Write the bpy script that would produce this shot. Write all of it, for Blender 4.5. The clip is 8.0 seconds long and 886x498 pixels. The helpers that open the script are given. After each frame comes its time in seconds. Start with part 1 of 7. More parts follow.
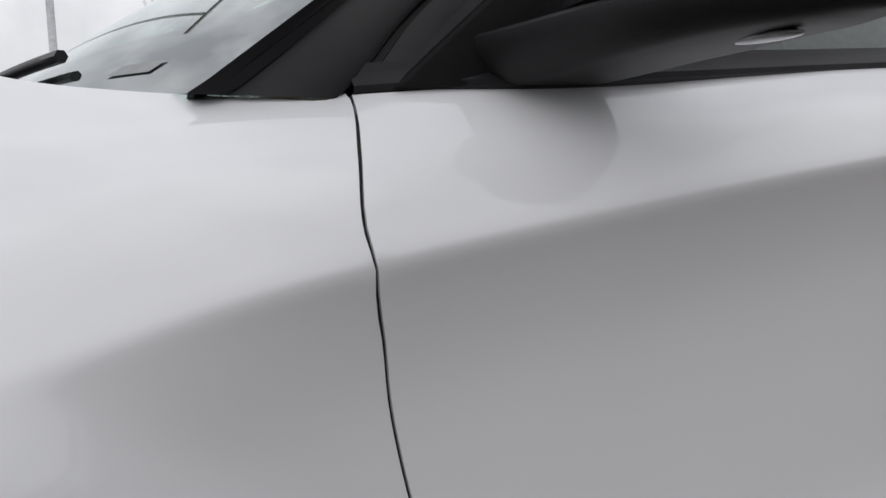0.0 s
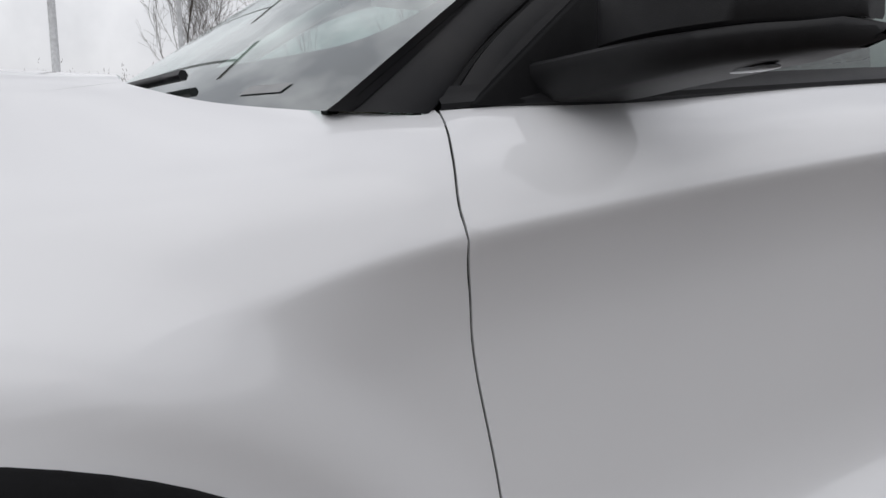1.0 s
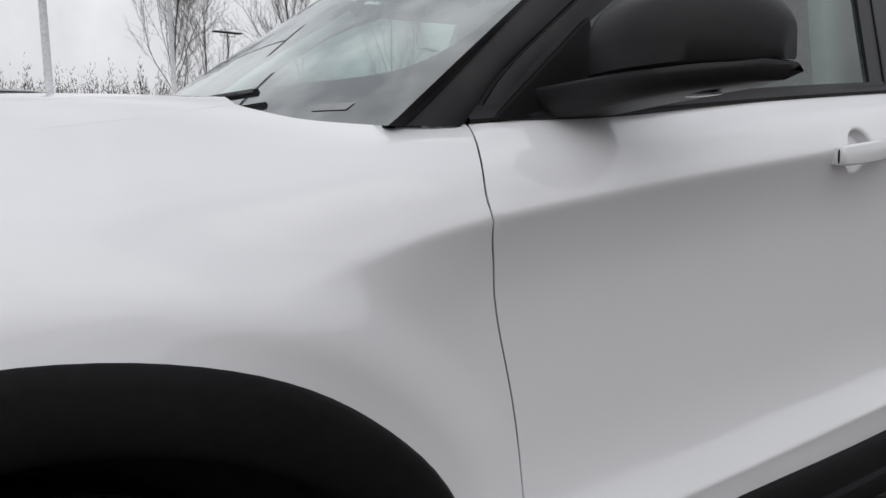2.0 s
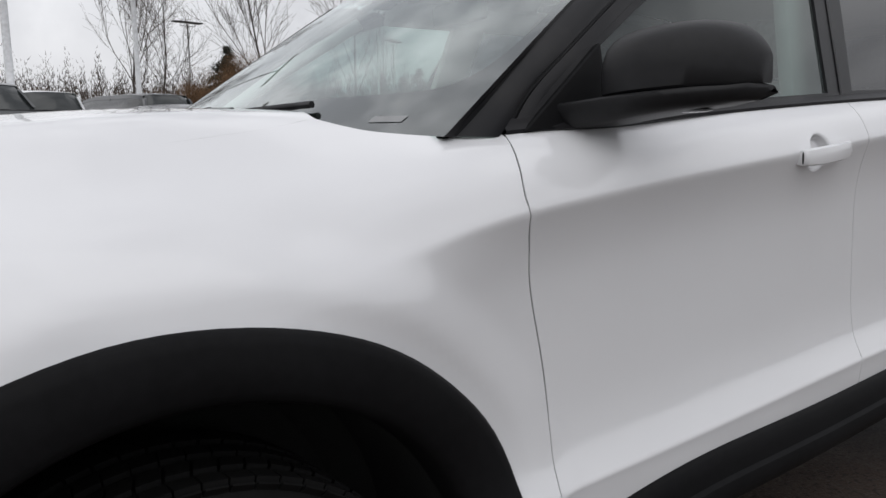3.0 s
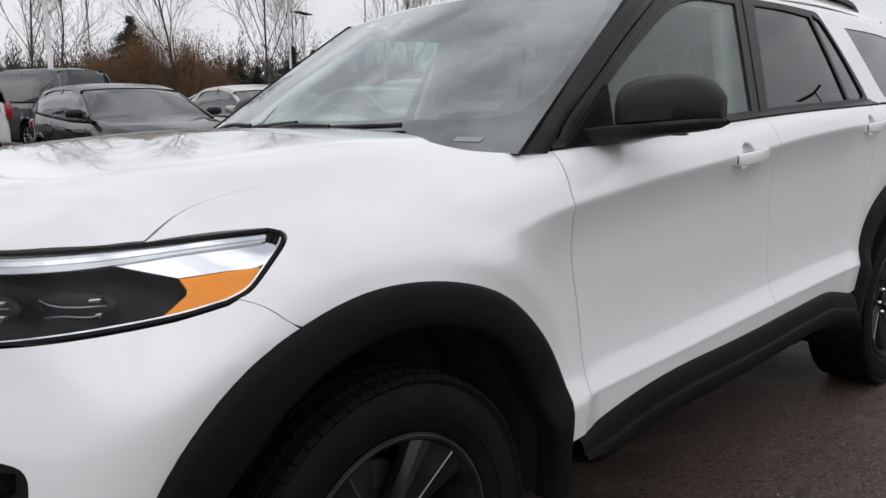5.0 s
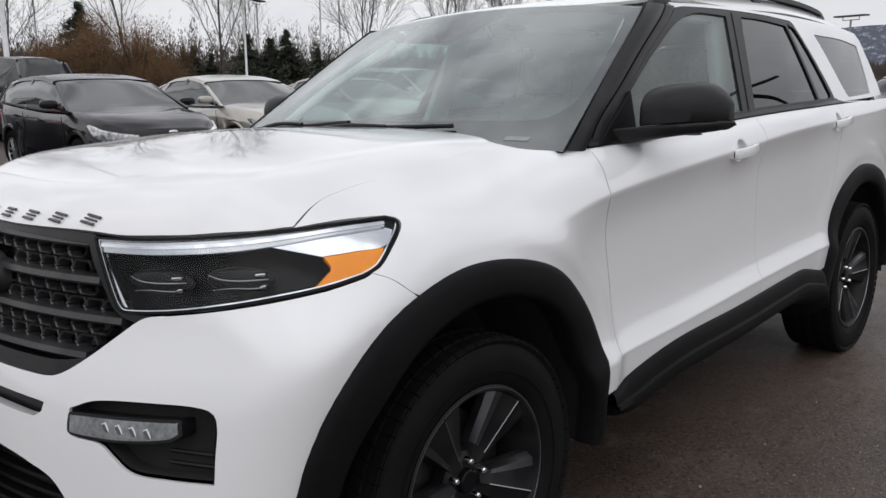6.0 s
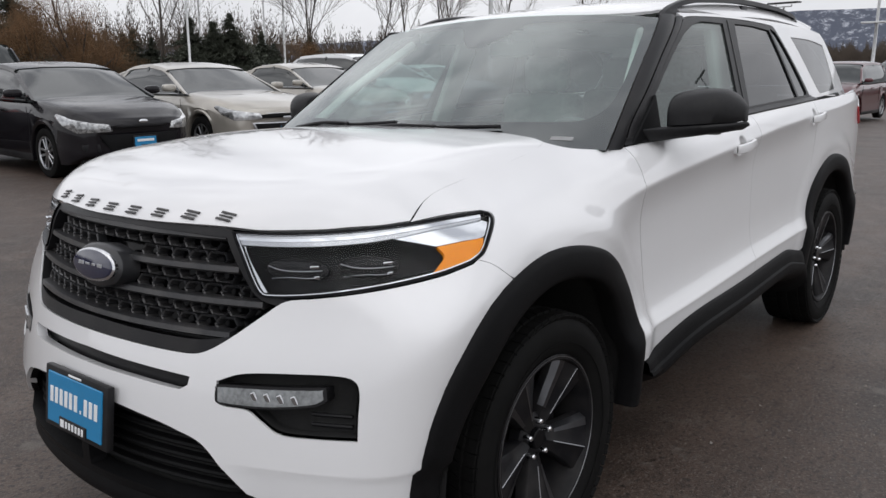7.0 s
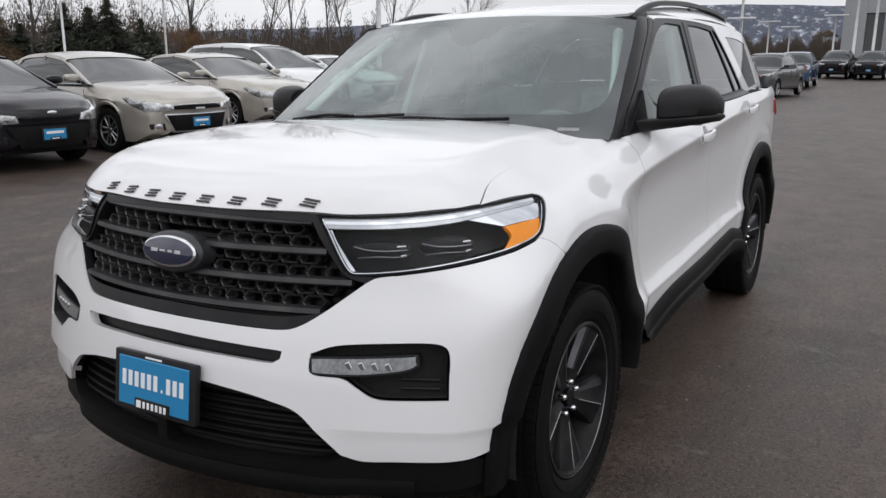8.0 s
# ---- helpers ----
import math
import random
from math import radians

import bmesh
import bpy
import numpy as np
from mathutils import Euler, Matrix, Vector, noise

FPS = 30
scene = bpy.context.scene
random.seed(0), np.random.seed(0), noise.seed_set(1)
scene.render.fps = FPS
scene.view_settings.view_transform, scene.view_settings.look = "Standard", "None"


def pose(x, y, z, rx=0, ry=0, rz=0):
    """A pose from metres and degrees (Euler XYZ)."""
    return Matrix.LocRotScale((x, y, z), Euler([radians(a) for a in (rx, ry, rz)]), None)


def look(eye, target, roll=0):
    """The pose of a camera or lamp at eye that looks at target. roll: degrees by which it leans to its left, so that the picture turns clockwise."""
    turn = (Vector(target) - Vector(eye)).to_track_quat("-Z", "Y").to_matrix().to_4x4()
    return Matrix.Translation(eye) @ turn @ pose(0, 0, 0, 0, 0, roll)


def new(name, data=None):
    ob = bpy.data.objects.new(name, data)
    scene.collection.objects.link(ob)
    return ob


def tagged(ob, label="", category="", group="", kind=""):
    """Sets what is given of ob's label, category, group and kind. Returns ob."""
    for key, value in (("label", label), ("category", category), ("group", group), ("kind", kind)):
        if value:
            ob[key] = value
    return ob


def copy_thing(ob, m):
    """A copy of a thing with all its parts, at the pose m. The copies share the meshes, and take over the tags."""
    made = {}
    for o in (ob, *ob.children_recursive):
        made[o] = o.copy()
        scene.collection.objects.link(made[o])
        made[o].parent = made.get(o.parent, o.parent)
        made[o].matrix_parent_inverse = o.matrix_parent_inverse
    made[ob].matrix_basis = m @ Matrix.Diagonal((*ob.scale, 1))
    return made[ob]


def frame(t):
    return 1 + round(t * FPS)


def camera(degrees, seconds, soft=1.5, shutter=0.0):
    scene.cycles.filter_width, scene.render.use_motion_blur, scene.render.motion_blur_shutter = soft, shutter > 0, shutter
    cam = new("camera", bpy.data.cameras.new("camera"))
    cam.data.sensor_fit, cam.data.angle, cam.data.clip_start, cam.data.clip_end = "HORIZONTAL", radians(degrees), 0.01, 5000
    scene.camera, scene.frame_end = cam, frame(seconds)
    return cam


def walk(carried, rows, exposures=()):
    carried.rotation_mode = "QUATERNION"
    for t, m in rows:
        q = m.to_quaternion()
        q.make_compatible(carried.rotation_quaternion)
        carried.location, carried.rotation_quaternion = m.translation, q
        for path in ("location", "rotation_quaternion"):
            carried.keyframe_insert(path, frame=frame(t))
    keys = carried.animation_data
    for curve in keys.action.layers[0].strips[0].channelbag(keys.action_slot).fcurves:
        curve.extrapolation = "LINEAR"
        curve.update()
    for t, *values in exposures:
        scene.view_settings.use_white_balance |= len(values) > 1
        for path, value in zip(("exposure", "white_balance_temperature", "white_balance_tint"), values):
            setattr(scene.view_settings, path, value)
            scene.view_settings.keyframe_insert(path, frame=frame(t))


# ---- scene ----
import mathutils.geometry

cam = camera(57.5, 8.0)
PATH = [
    (0, (-0.322, 1.444, 1.179), (-1.4, -0.218, 0.906), -0.9),
    (0.5, (-0.232, 1.516, 1.182), (-1.315, -0.142, 0.905), -1.1),
    (1, (-0.14, 1.582, 1.187), (-1.228, -0.073, 0.912), -0.8),
    (1.5, (-0.035, 1.671, 1.188), (-1.139, 0.026, 0.914), -0.7),
    (2.8, (0.261, 1.912, 1.241), (-0.884, 0.305, 0.917), -1.2),
    (3, (0.318, 1.908, 1.24), (-0.87, 0.329, 0.928), -0.7),
    (3.5, (0.47, 1.987, 1.268), (-0.752, 0.437, 0.95), -0.6),
    (4, (0.633, 2.064, 1.296), (-0.628, 0.547, 0.966), -0.6),
    (4.2, (0.708, 2.104, 1.316), (-0.563, 0.599, 0.969), -0.6),
    (5.5, (1.226, 2.166, 1.388), (-0.174, 0.793, 0.996), -0.3),
    (6, (1.463, 2.187, 1.422), (0.034, 0.849, 1.012), -0.3),
    (6.5, (1.694, 2.167, 1.464), (0.226, 0.88, 1.03), -0.3),
    (7, (1.929, 2.097, 1.5), (0.413, 0.871, 1.051), -0.2),
    (7.5, (2.169, 1.99, 1.523), (0.587, 0.859, 1.054), 0.2),
    (8, (2.408, 1.835, 1.525), (0.737, 0.842, 1.054), 0.3),
]
walk(cam, [(t, look(eye, target, roll)) for t, eye, target, roll in PATH], [(0, -0.22), (1.5, -0.22), (3.5, -0.12), (5.5, -0.02), (6.5, 0.0), (8, 0.06)])

# ---- light ----
world = bpy.data.worlds.new("overcast_sky")
scene.world = world
world.use_nodes = True
wn, wl = world.node_tree.nodes, world.node_tree.links
sky = wn.new("ShaderNodeTexSky")
sky.sky_type, sky.sun_disc = "NISHITA", False
sky.sun_elevation, sky.sun_rotation = radians(48), radians(150)
sky.dust_density, sky.air_density = 4.0, 1.0
# A closed cloud deck: the clear sky's blue is mostly hidden by pale, uneven cloud.
wtc = wn.new("ShaderNodeTexCoord")
wmap = wn.new("ShaderNodeMapping")
wmap.inputs["Scale"].default_value = (2.6, 1.0, 2.2)
wmap.inputs["Rotation"].default_value = (0, 0, 0.6)
wnoise = wn.new("ShaderNodeTexNoise")
wnoise.inputs["Scale"].default_value, wnoise.inputs["Detail"].default_value, wnoise.inputs["Roughness"].default_value = 2.2, 6.0, 0.55
wramp = wn.new("ShaderNodeValToRGB")
wramp.color_ramp.elements[0].position, wramp.color_ramp.elements[1].position = 0.30, 0.72
wramp.color_ramp.elements[0].color = (5.1, 5.2, 5.6, 1)
wramp.color_ramp.elements[1].color = (9.8, 9.88, 10.25, 1)
wmix = wn.new("ShaderNodeMix")
wmix.data_type = "RGBA"
wmix.inputs["Factor"].default_value = 0.93
wl.new(wtc.outputs["Generated"], wmap.inputs["Vector"])
wl.new(wmap.outputs["Vector"], wnoise.inputs["Vector"])
# the cloud's streaks stand out overhead and fade into haze at the horizon
wsz, wcon, wdev, wmad = wn.new("ShaderNodeSeparateXYZ"), wn.new("ShaderNodeMapRange"), wn.new("ShaderNodeMath"), wn.new("ShaderNodeMath")
wl.new(wtc.outputs["Generated"], wsz.inputs[0])
wcon.inputs["From Min"].default_value, wcon.inputs["From Max"].default_value = 0.05, 0.5
wcon.inputs["To Min"].default_value, wcon.inputs["To Max"].default_value = 0.4, 2.3
wl.new(wsz.outputs["Z"], wcon.inputs["Value"])
wdev.operation, wdev.inputs[1].default_value = "SUBTRACT", 0.5
wmad.operation, wmad.inputs[2].default_value = "MULTIPLY_ADD", 0.55
wl.new(wnoise.outputs["Fac"], wdev.inputs[0])
wl.new(wdev.outputs[0], wmad.inputs[0])
wl.new(wcon.outputs["Result"], wmad.inputs[1])
wl.new(wmad.outputs[0], wramp.inputs["Fac"])
wl.new(sky.outputs["Color"], wmix.inputs["A"])
# an overcast sky is brighter overhead than at the horizon
wsep, wzen, wmul = wn.new("ShaderNodeSeparateXYZ"), wn.new("ShaderNodeMapRange"), wn.new("ShaderNodeVectorMath")
wzen.inputs["From Min"].default_value, wzen.inputs["From Max"].default_value = 0.0, 1.0
wzen.inputs["To Min"].default_value, wzen.inputs["To Max"].default_value = 1.06, 1.42
wmul.operation = "SCALE"
wl.new(wtc.outputs["Generated"], wsep.inputs[0])
wl.new(wsep.outputs["Z"], wzen.inputs["Value"])
wl.new(wramp.outputs["Color"], wmul.inputs[0])
wl.new(wzen.outputs["Result"], wmul.inputs["Scale"])
wl.new(wmul.outputs["Vector"], wmix.inputs["B"])
wl.new(wmix.outputs["Result"], wn["Background"].inputs["Color"])
wn["Background"].inputs["Strength"].default_value = 0.1

sun = new("sun", bpy.data.lights.new("sun", "SUN"))
sun.data.energy, sun.data.angle, sun.data.color = 0.5, radians(80), (1.0, 0.98, 0.95)
sun.rotation_euler = (radians(38), 0, radians(150))


# ---- materials ----
def material(name, color, rough=0.5, metal=0.0, coat=0.0, spread=0.0, scale=20.0, bump_size=0.0, bump_scale=200.0, dust=0.0, dust_color=(0.35, 0.32, 0.29), coat_rough=0.03, spec=0.5, rough_spread=0.0, coat_ior=1.5):
    """A surface with colour that varies at two scales, fine relief and a little dust on what faces up."""
    m = bpy.data.materials.new(name)
    m.use_nodes = True
    n, l = m.node_tree.nodes, m.node_tree.links
    b = n["Principled BSDF"]
    b.inputs["Base Color"].default_value = (*color, 1)
    b.inputs["Roughness"].default_value, b.inputs["Metallic"].default_value = rough, metal
    b.inputs["Coat Weight"].default_value, b.inputs["Coat Roughness"].default_value = coat, coat_rough
    b.inputs["Specular IOR Level"].default_value, b.inputs["Coat IOR"].default_value = spec, coat_ior
    tc = n.new("ShaderNodeTexCoord")
    col = None
    if spread:
        big, fine, add, ramp = n.new("ShaderNodeTexNoise"), n.new("ShaderNodeTexNoise"), n.new("ShaderNodeMath"), n.new("ShaderNodeValToRGB")
        big.inputs["Scale"].default_value, big.inputs["Detail"].default_value = scale * 0.12, 3
        fine.inputs["Scale"].default_value, fine.inputs["Detail"].default_value = scale, 6
        add.operation = "ADD"
        l.new(tc.outputs["Object"], big.inputs["Vector"])
        l.new(tc.outputs["Object"], fine.inputs["Vector"])
        l.new(big.outputs["Fac"], add.inputs[0])
        l.new(fine.outputs["Fac"], add.inputs[1])
        half = n.new("ShaderNodeMath")
        half.operation, half.inputs[1].default_value = "MULTIPLY", 0.5
        l.new(add.outputs[0], half.inputs[0])
        l.new(half.outputs[0], ramp.inputs["Fac"])
        ramp.color_ramp.elements[0].position, ramp.color_ramp.elements[1].position = 0.34, 0.66
        ramp.color_ramp.elements[0].color = (*[c * (1 - spread) for c in color], 1)
        ramp.color_ramp.elements[1].color = (*[min(c * (1 + spread), 1) for c in color], 1)
        col = ramp.outputs["Color"]
        if rough_spread:
            mr = n.new("ShaderNodeMapRange")
            mr.inputs["From Min"].default_value, mr.inputs["From Max"].default_value = 0.3, 0.7
            mr.inputs["To Min"].default_value, mr.inputs["To Max"].default_value = rough - rough_spread, rough + rough_spread
            l.new(half.outputs[0], mr.inputs["Value"])
            l.new(mr.outputs["Result"], b.inputs["Roughness"])
    if dust:
        nt, mix, sep, mr = n.new("ShaderNodeTexNoise"), n.new("ShaderNodeMix"), n.new("ShaderNodeMath"), n.new("ShaderNodeMapRange")
        nt.inputs["Scale"].default_value, nt.inputs["Detail"].default_value = 9, 8
        mix.data_type = "RGBA"
        mr.inputs["From Min"].default_value, mr.inputs["From Max"].default_value, mr.inputs["To Max"].default_value = 0.42, 0.75, dust
        l.new(tc.outputs["Object"], nt.inputs["Vector"])
        l.new(nt.outputs["Fac"], mr.inputs["Value"])
        l.new(mr.outputs["Result"], mix.inputs["Factor"])
        mix.inputs["A"].default_value, mix.inputs["B"].default_value = (*color, 1), (*dust_color, 1)
        if col:
            l.new(col, mix.inputs["A"])
        col = mix.outputs["Result"]
    if col:
        l.new(col, b.inputs["Base Color"])
    if bump_size:
        nt, bp = n.new("ShaderNodeTexNoise"), n.new("ShaderNodeBump")
        nt.inputs["Scale"].default_value, nt.inputs["Detail"].default_value = bump_scale, 5
        bp.inputs["Strength"].default_value, bp.inputs["Distance"].default_value = 0.6, bump_size
        l.new(tc.outputs["Object"], nt.inputs["Vector"])
        l.new(nt.outputs["Fac"], bp.inputs["Height"])
        l.new(bp.outputs["Normal"], b.inputs["Normal"])
    return m


def glass(name, tint, rough=0.0, see=0.08, most=1.0, cast=(1, 1, 1), film=0.0, power=3.5):
    """Thin sheet glass: clear or tinted, with true mirror gloss by angle."""
    m = bpy.data.materials.new(name)
    m.use_nodes = True
    n, l = m.node_tree.nodes, m.node_tree.links
    n.remove(n["Principled BSDF"])
    t, g, f, x = n.new("ShaderNodeBsdfTransparent"), n.new("ShaderNodeBsdfGlossy"), n.new("ShaderNodeLayerWeight"), n.new("ShaderNodeMixShader")
    p, gloss = n.new("ShaderNodeMath"), n.new("ShaderNodeMapRange")
    t.inputs["Color"].default_value = (*tint, 1)
    g.inputs["Roughness"].default_value, g.inputs["Color"].default_value = rough, (*cast, 1)
    # gloss grows from its head-on share to a full mirror at grazing angles
    f.inputs["Blend"].default_value = 0.5
    p.operation, p.inputs[1].default_value = "POWER", power
    gloss.inputs["To Min"].default_value, gloss.inputs["To Max"].default_value = see, most
    l.new(f.outputs["Facing"], p.inputs[0])
    l.new(p.outputs[0], gloss.inputs["Value"])
    l.new(gloss.outputs["Result"], x.inputs["Fac"])
    l.new(t.outputs["BSDF"], x.inputs[1])
    l.new(g.outputs["BSDF"], x.inputs[2])
    top = x.outputs["Shader"]
    if film:
        # a thin, uneven pale film that lightens the glass
        d, nt, mr, y = n.new("ShaderNodeBsdfDiffuse"), n.new("ShaderNodeTexNoise"), n.new("ShaderNodeMapRange"), n.new("ShaderNodeMixShader")
        d.inputs["Color"].default_value = (0.49, 0.54, 0.53, 1)
        nt.inputs["Scale"].default_value, nt.inputs["Detail"].default_value = 3.0, 5
        mr.inputs["From Min"].default_value, mr.inputs["From Max"].default_value = 0.3, 0.7
        mr.inputs["To Min"].default_value, mr.inputs["To Max"].default_value = film * 0.6, film * 1.4
        l.new(n.new("ShaderNodeTexCoord").outputs["Object"], nt.inputs["Vector"])
        l.new(nt.outputs["Fac"], mr.inputs["Value"])
        l.new(mr.outputs["Result"], y.inputs["Fac"])
        l.new(top, y.inputs[1])
        l.new(d.outputs["BSDF"], y.inputs[2])
        top = y.outputs["Shader"]
    l.new(top, n["Material Output"].inputs["Surface"])
    return m


WHITE = material("white_car_paint", (0.74, 0.74, 0.75), 0.40, 0.0, 1.0, 0.012, 6.0, coat_rough=0.015, coat_ior=1.55)
CLADDING = material("black_grained_plastic", (0.0072, 0.0072, 0.0078), 0.52, 0, 0, 0.2, 60, 0.0004, 900, 0.05, (0.018, 0.017, 0.016), spec=0.085)
MIRRORCAP = material("matt_black_mirror_shell", (0.011, 0.011, 0.012), 0.42, 0, 0, 0.2, 60, 0.0004, 900, 0.08, (0.03, 0.029, 0.028), spec=0.24)
TRIM = material("satin_black_trim", (0.012, 0.012, 0.0135), 0.38, 0, 0, 0.1, 30, 0.0002, 1200, 0.03, spec=0.19)
GLOSSBLACK = material("gloss_black", (0.006, 0.006, 0.007), 0.12, 0, 0.0, 0.1, 20, spec=0.10)
WELL = material("wheel_well_felt", (0.010, 0.010, 0.010), 0.9, 0, 0, 0.3, 30, 0.002, 120)
CHROME = material("bright_chrome", (0.72, 0.73, 0.75), 0.08, 1.0, 0, 0.03, 30)
SATIN = material("satin_silver", (0.55, 0.56, 0.58), 0.28, 1.0, 0, 0.05, 40)
GREYMESH = material("dark_grey_grille", (0.030, 0.0305, 0.033), 0.30, 0.15, 0, 0.12, 40, 0.0002, 900, 0.10)
RIM = material("dark_grey_wheel_paint", (0.008, 0.008, 0.0095), 0.40, 0.0, 0.0, 0.1, 30, 0, 0, 0.06, spec=0.14)
MACHINED = material("machined_aluminium", (0.34, 0.345, 0.36), 0.32, 1.0, 0.0, 0.08, 60, 0.0001, 1500)
FACET = material("dark_satin_facet", (0.125, 0.127, 0.135), 0.34, 1.0, 0.0, 0.10, 60, 0.0001, 1500)
RUBBER = material("tyre_rubber", (0.0065, 0.0065, 0.0065), 0.70, 0, 0, 0.25, 40, 0.0008, 300, 0.15, (0.018, 0.017, 0.016), spec=0.10)
STRIP = material("silver_light_strip", (0.55, 0.56, 0.575), 0.16, 0.7, 0.5, 0.12, 60, 0.0005, 300)
AMBER = material("amber_reflector", (0.86, 0.265, 0.0015), 0.24, 0.0, 0.15, 0.12, 60, 0.0006, 700, spec=0.3)
WHITELENS = material("clear_white_plastic", (0.21, 0.22, 0.225), 0.15, 0.3, 0.6, 0.45, 80, 0.0006, 500)
PLATEBLUE = material("blue_plate", (0.012, 0.215, 0.45), 0.35, 0, 0.3, 0.05, 30)
PLATEWHITE = material("white_print", (0.80, 0.81, 0.82), 0.5, 0, 0, 0.04, 60)
BADGEBLUE = material("deep_blue_enamel", (0.006, 0.009, 0.038), 0.12, 0, 1.0, 0.05, 30)
INTERIOR = material("charcoal_cabin_plastic", (0.15, 0.152, 0.152), 0.7, 0, 0, 0.15, 30, 0.0005, 700)
CLOTH = material("grey_seat_cloth", (0.42, 0.425, 0.42), 0.9, 0, 0, 0.2, 60, 0.001, 600)
HEADLINER = material("pale_headliner", (0.68, 0.67, 0.65), 0.9, 0, 0, 0.05, 40, 0.0006, 500)
FRIT = material("black_glass_print", (0.006, 0.006, 0.006), 0.55, 0, 0, 0.1, 20, spec=0.05)
LABELGREY = material("faded_grey_label", (0.27, 0.275, 0.275), 0.6, 0, 0, 0.1, 50)
DISC = material("dull_brake_steel", (0.16, 0.16, 0.165), 0.45, 0.9, 0, 0.2, 60)

RED = material("red_lamp_lens", (0.30, 0.012, 0.015), 0.12, 0, 0.8, 0.15, 60)
SCREEN = glass("windscreen_glass", (0.76, 0.87, 0.83), 0.0, 0.150, 0.95, (0.97, 1.0, 0.995), 0.0)
SCREENFILM = glass("hazy_inner_glass", (0.90, 0.97, 0.95), 0.0, 0.0, 0.1, (1, 1, 1), 0.08)
SIDEGLASS = glass("green_tinted_glass", (0.36, 0.45, 0.43), 0.0, 0.065, 0.95, (0.97, 1, 0.99), 0.06, 4.8)
PRIVACY = glass("dark_privacy_glass", (0.08, 0.085, 0.095), 0.0, 0.065, 0.95, power=4.8)
CLEAR = glass("clear_lamp_lens", (0.95, 0.96, 0.97), 0.0, 0.012, 0.16)


# ---- building tools ----
def mesh_from(name, verts, faces, normals=None, smooth=True):
    me = bpy.data.meshes.new(name)
    me.from_pydata([tuple(map(float, v)) for v in verts], [], [tuple(int(i) for i in f) for f in faces])
    me.validate()
    if smooth:
        me.polygons.foreach_set("use_smooth", [True] * len(me.polygons))
    if normals is not None:
        me.normals_split_custom_set_from_vertices([tuple(map(float, v)) for v in normals])
    me.update()
    return me


def part(name, data, mat, parent=None, label=""):
    """Links a mesh or bmesh as one object under a thing or part."""
    if isinstance(data, bmesh.types.BMesh):
        me = bpy.data.meshes.new(name)
        data.to_mesh(me)
        data.free()
        data = me
    data.materials.append(mat)
    ob = new(name, data)
    ob.parent = parent
    return tagged(ob, label=label)


def thing(name, label, category, at=None, group=""):
    ob = new(name)
    if at is not None:
        ob.matrix_basis = at
    ob.empty_display_size = 0.1
    return tagged(ob, label, category, group)


def smooth_bm(bm, angle=35):
    for f in bm.faces:
        f.smooth = True
    for e in bm.edges:
        if len(e.link_faces) == 2 and e.calc_face_angle(0) > radians(angle):
            e.smooth = False
    return bm


def box(sx, sy, sz, bevel=0.01, at=(0, 0, 0), segs=2, bm=None, rot=None):
    own = bm is None
    bm = bm or bmesh.new()
    m = Matrix.Translation(at) @ (rot or Matrix()) @ Matrix.Diagonal((sx, sy, sz, 1))
    made = bmesh.ops.create_cube(bm, size=1, matrix=m)
    if bevel:
        edges = {e for v in made["verts"] for e in v.link_edges}
        bmesh.ops.bevel(bm, geom=list(edges), offset=bevel, segments=segs, profile=0.5, affect="EDGES", clamp_overlap=True)
    return smooth_bm(bm) if own else bm


def revolve(profile, steps=48, axis="y", bm=None):
    """A turned body: profile of (radius, along) round an axis through the origin."""
    bm = bm or bmesh.new()
    rings = []
    for i in range(steps):
        a = 2 * math.pi * i / steps
        c, s = math.cos(a), math.sin(a)
        if axis == "y":
            rings.append([bm.verts.new((r * c, h, r * s)) for r, h in profile])
        else:
            rings.append([bm.verts.new((r * c, r * s, h)) for r, h in profile])
    for i in range(steps):
        p, q = rings[i], rings[(i + 1) % steps]
        for j in range(len(profile) - 1):
            bm.faces.new((p[j], p[j + 1], q[j + 1], q[j]))
    bmesh.ops.remove_doubles(bm, verts=bm.verts, dist=1e-5)
    bmesh.ops.recalc_face_normals(bm, faces=bm.faces)
    return smooth_bm(bm)


def tube(points, radius, sides=8, bm=None, taper=None):
    """A round bar along a line of points."""
    bm = bm or bmesh.new()
    pts = [Vector(p) for p in points]
    rings, up = [], Vector((0, 0, 1))
    for i, p in enumerate(pts):
        d = (pts[min(i + 1, len(pts) - 1)] - pts[max(i - 1, 0)]).normalized()
        a = d.cross(up if abs(d.dot(up)) < 0.95 else Vector((1, 0, 0))).normalized()
        b = d.cross(a)
        r = radius if taper is None else radius + (taper - radius) * i / (len(pts) - 1)
        rings.append([bm.verts.new(p + r * (math.cos(t) * a + math.sin(t) * b)) for t in [2 * math.pi * k / sides for k in range(sides)]])
    for p, q in zip(rings, rings[1:]):
        for k in range(sides):
            f = bm.faces.new((p[k], p[(k + 1) % sides], q[(k + 1) % sides], q[k]))
            f.smooth = True
    for ring, flip in ((rings[0], True), (rings[-1], False)):
        bm.faces.new(ring if flip else ring[::-1])
    return bm


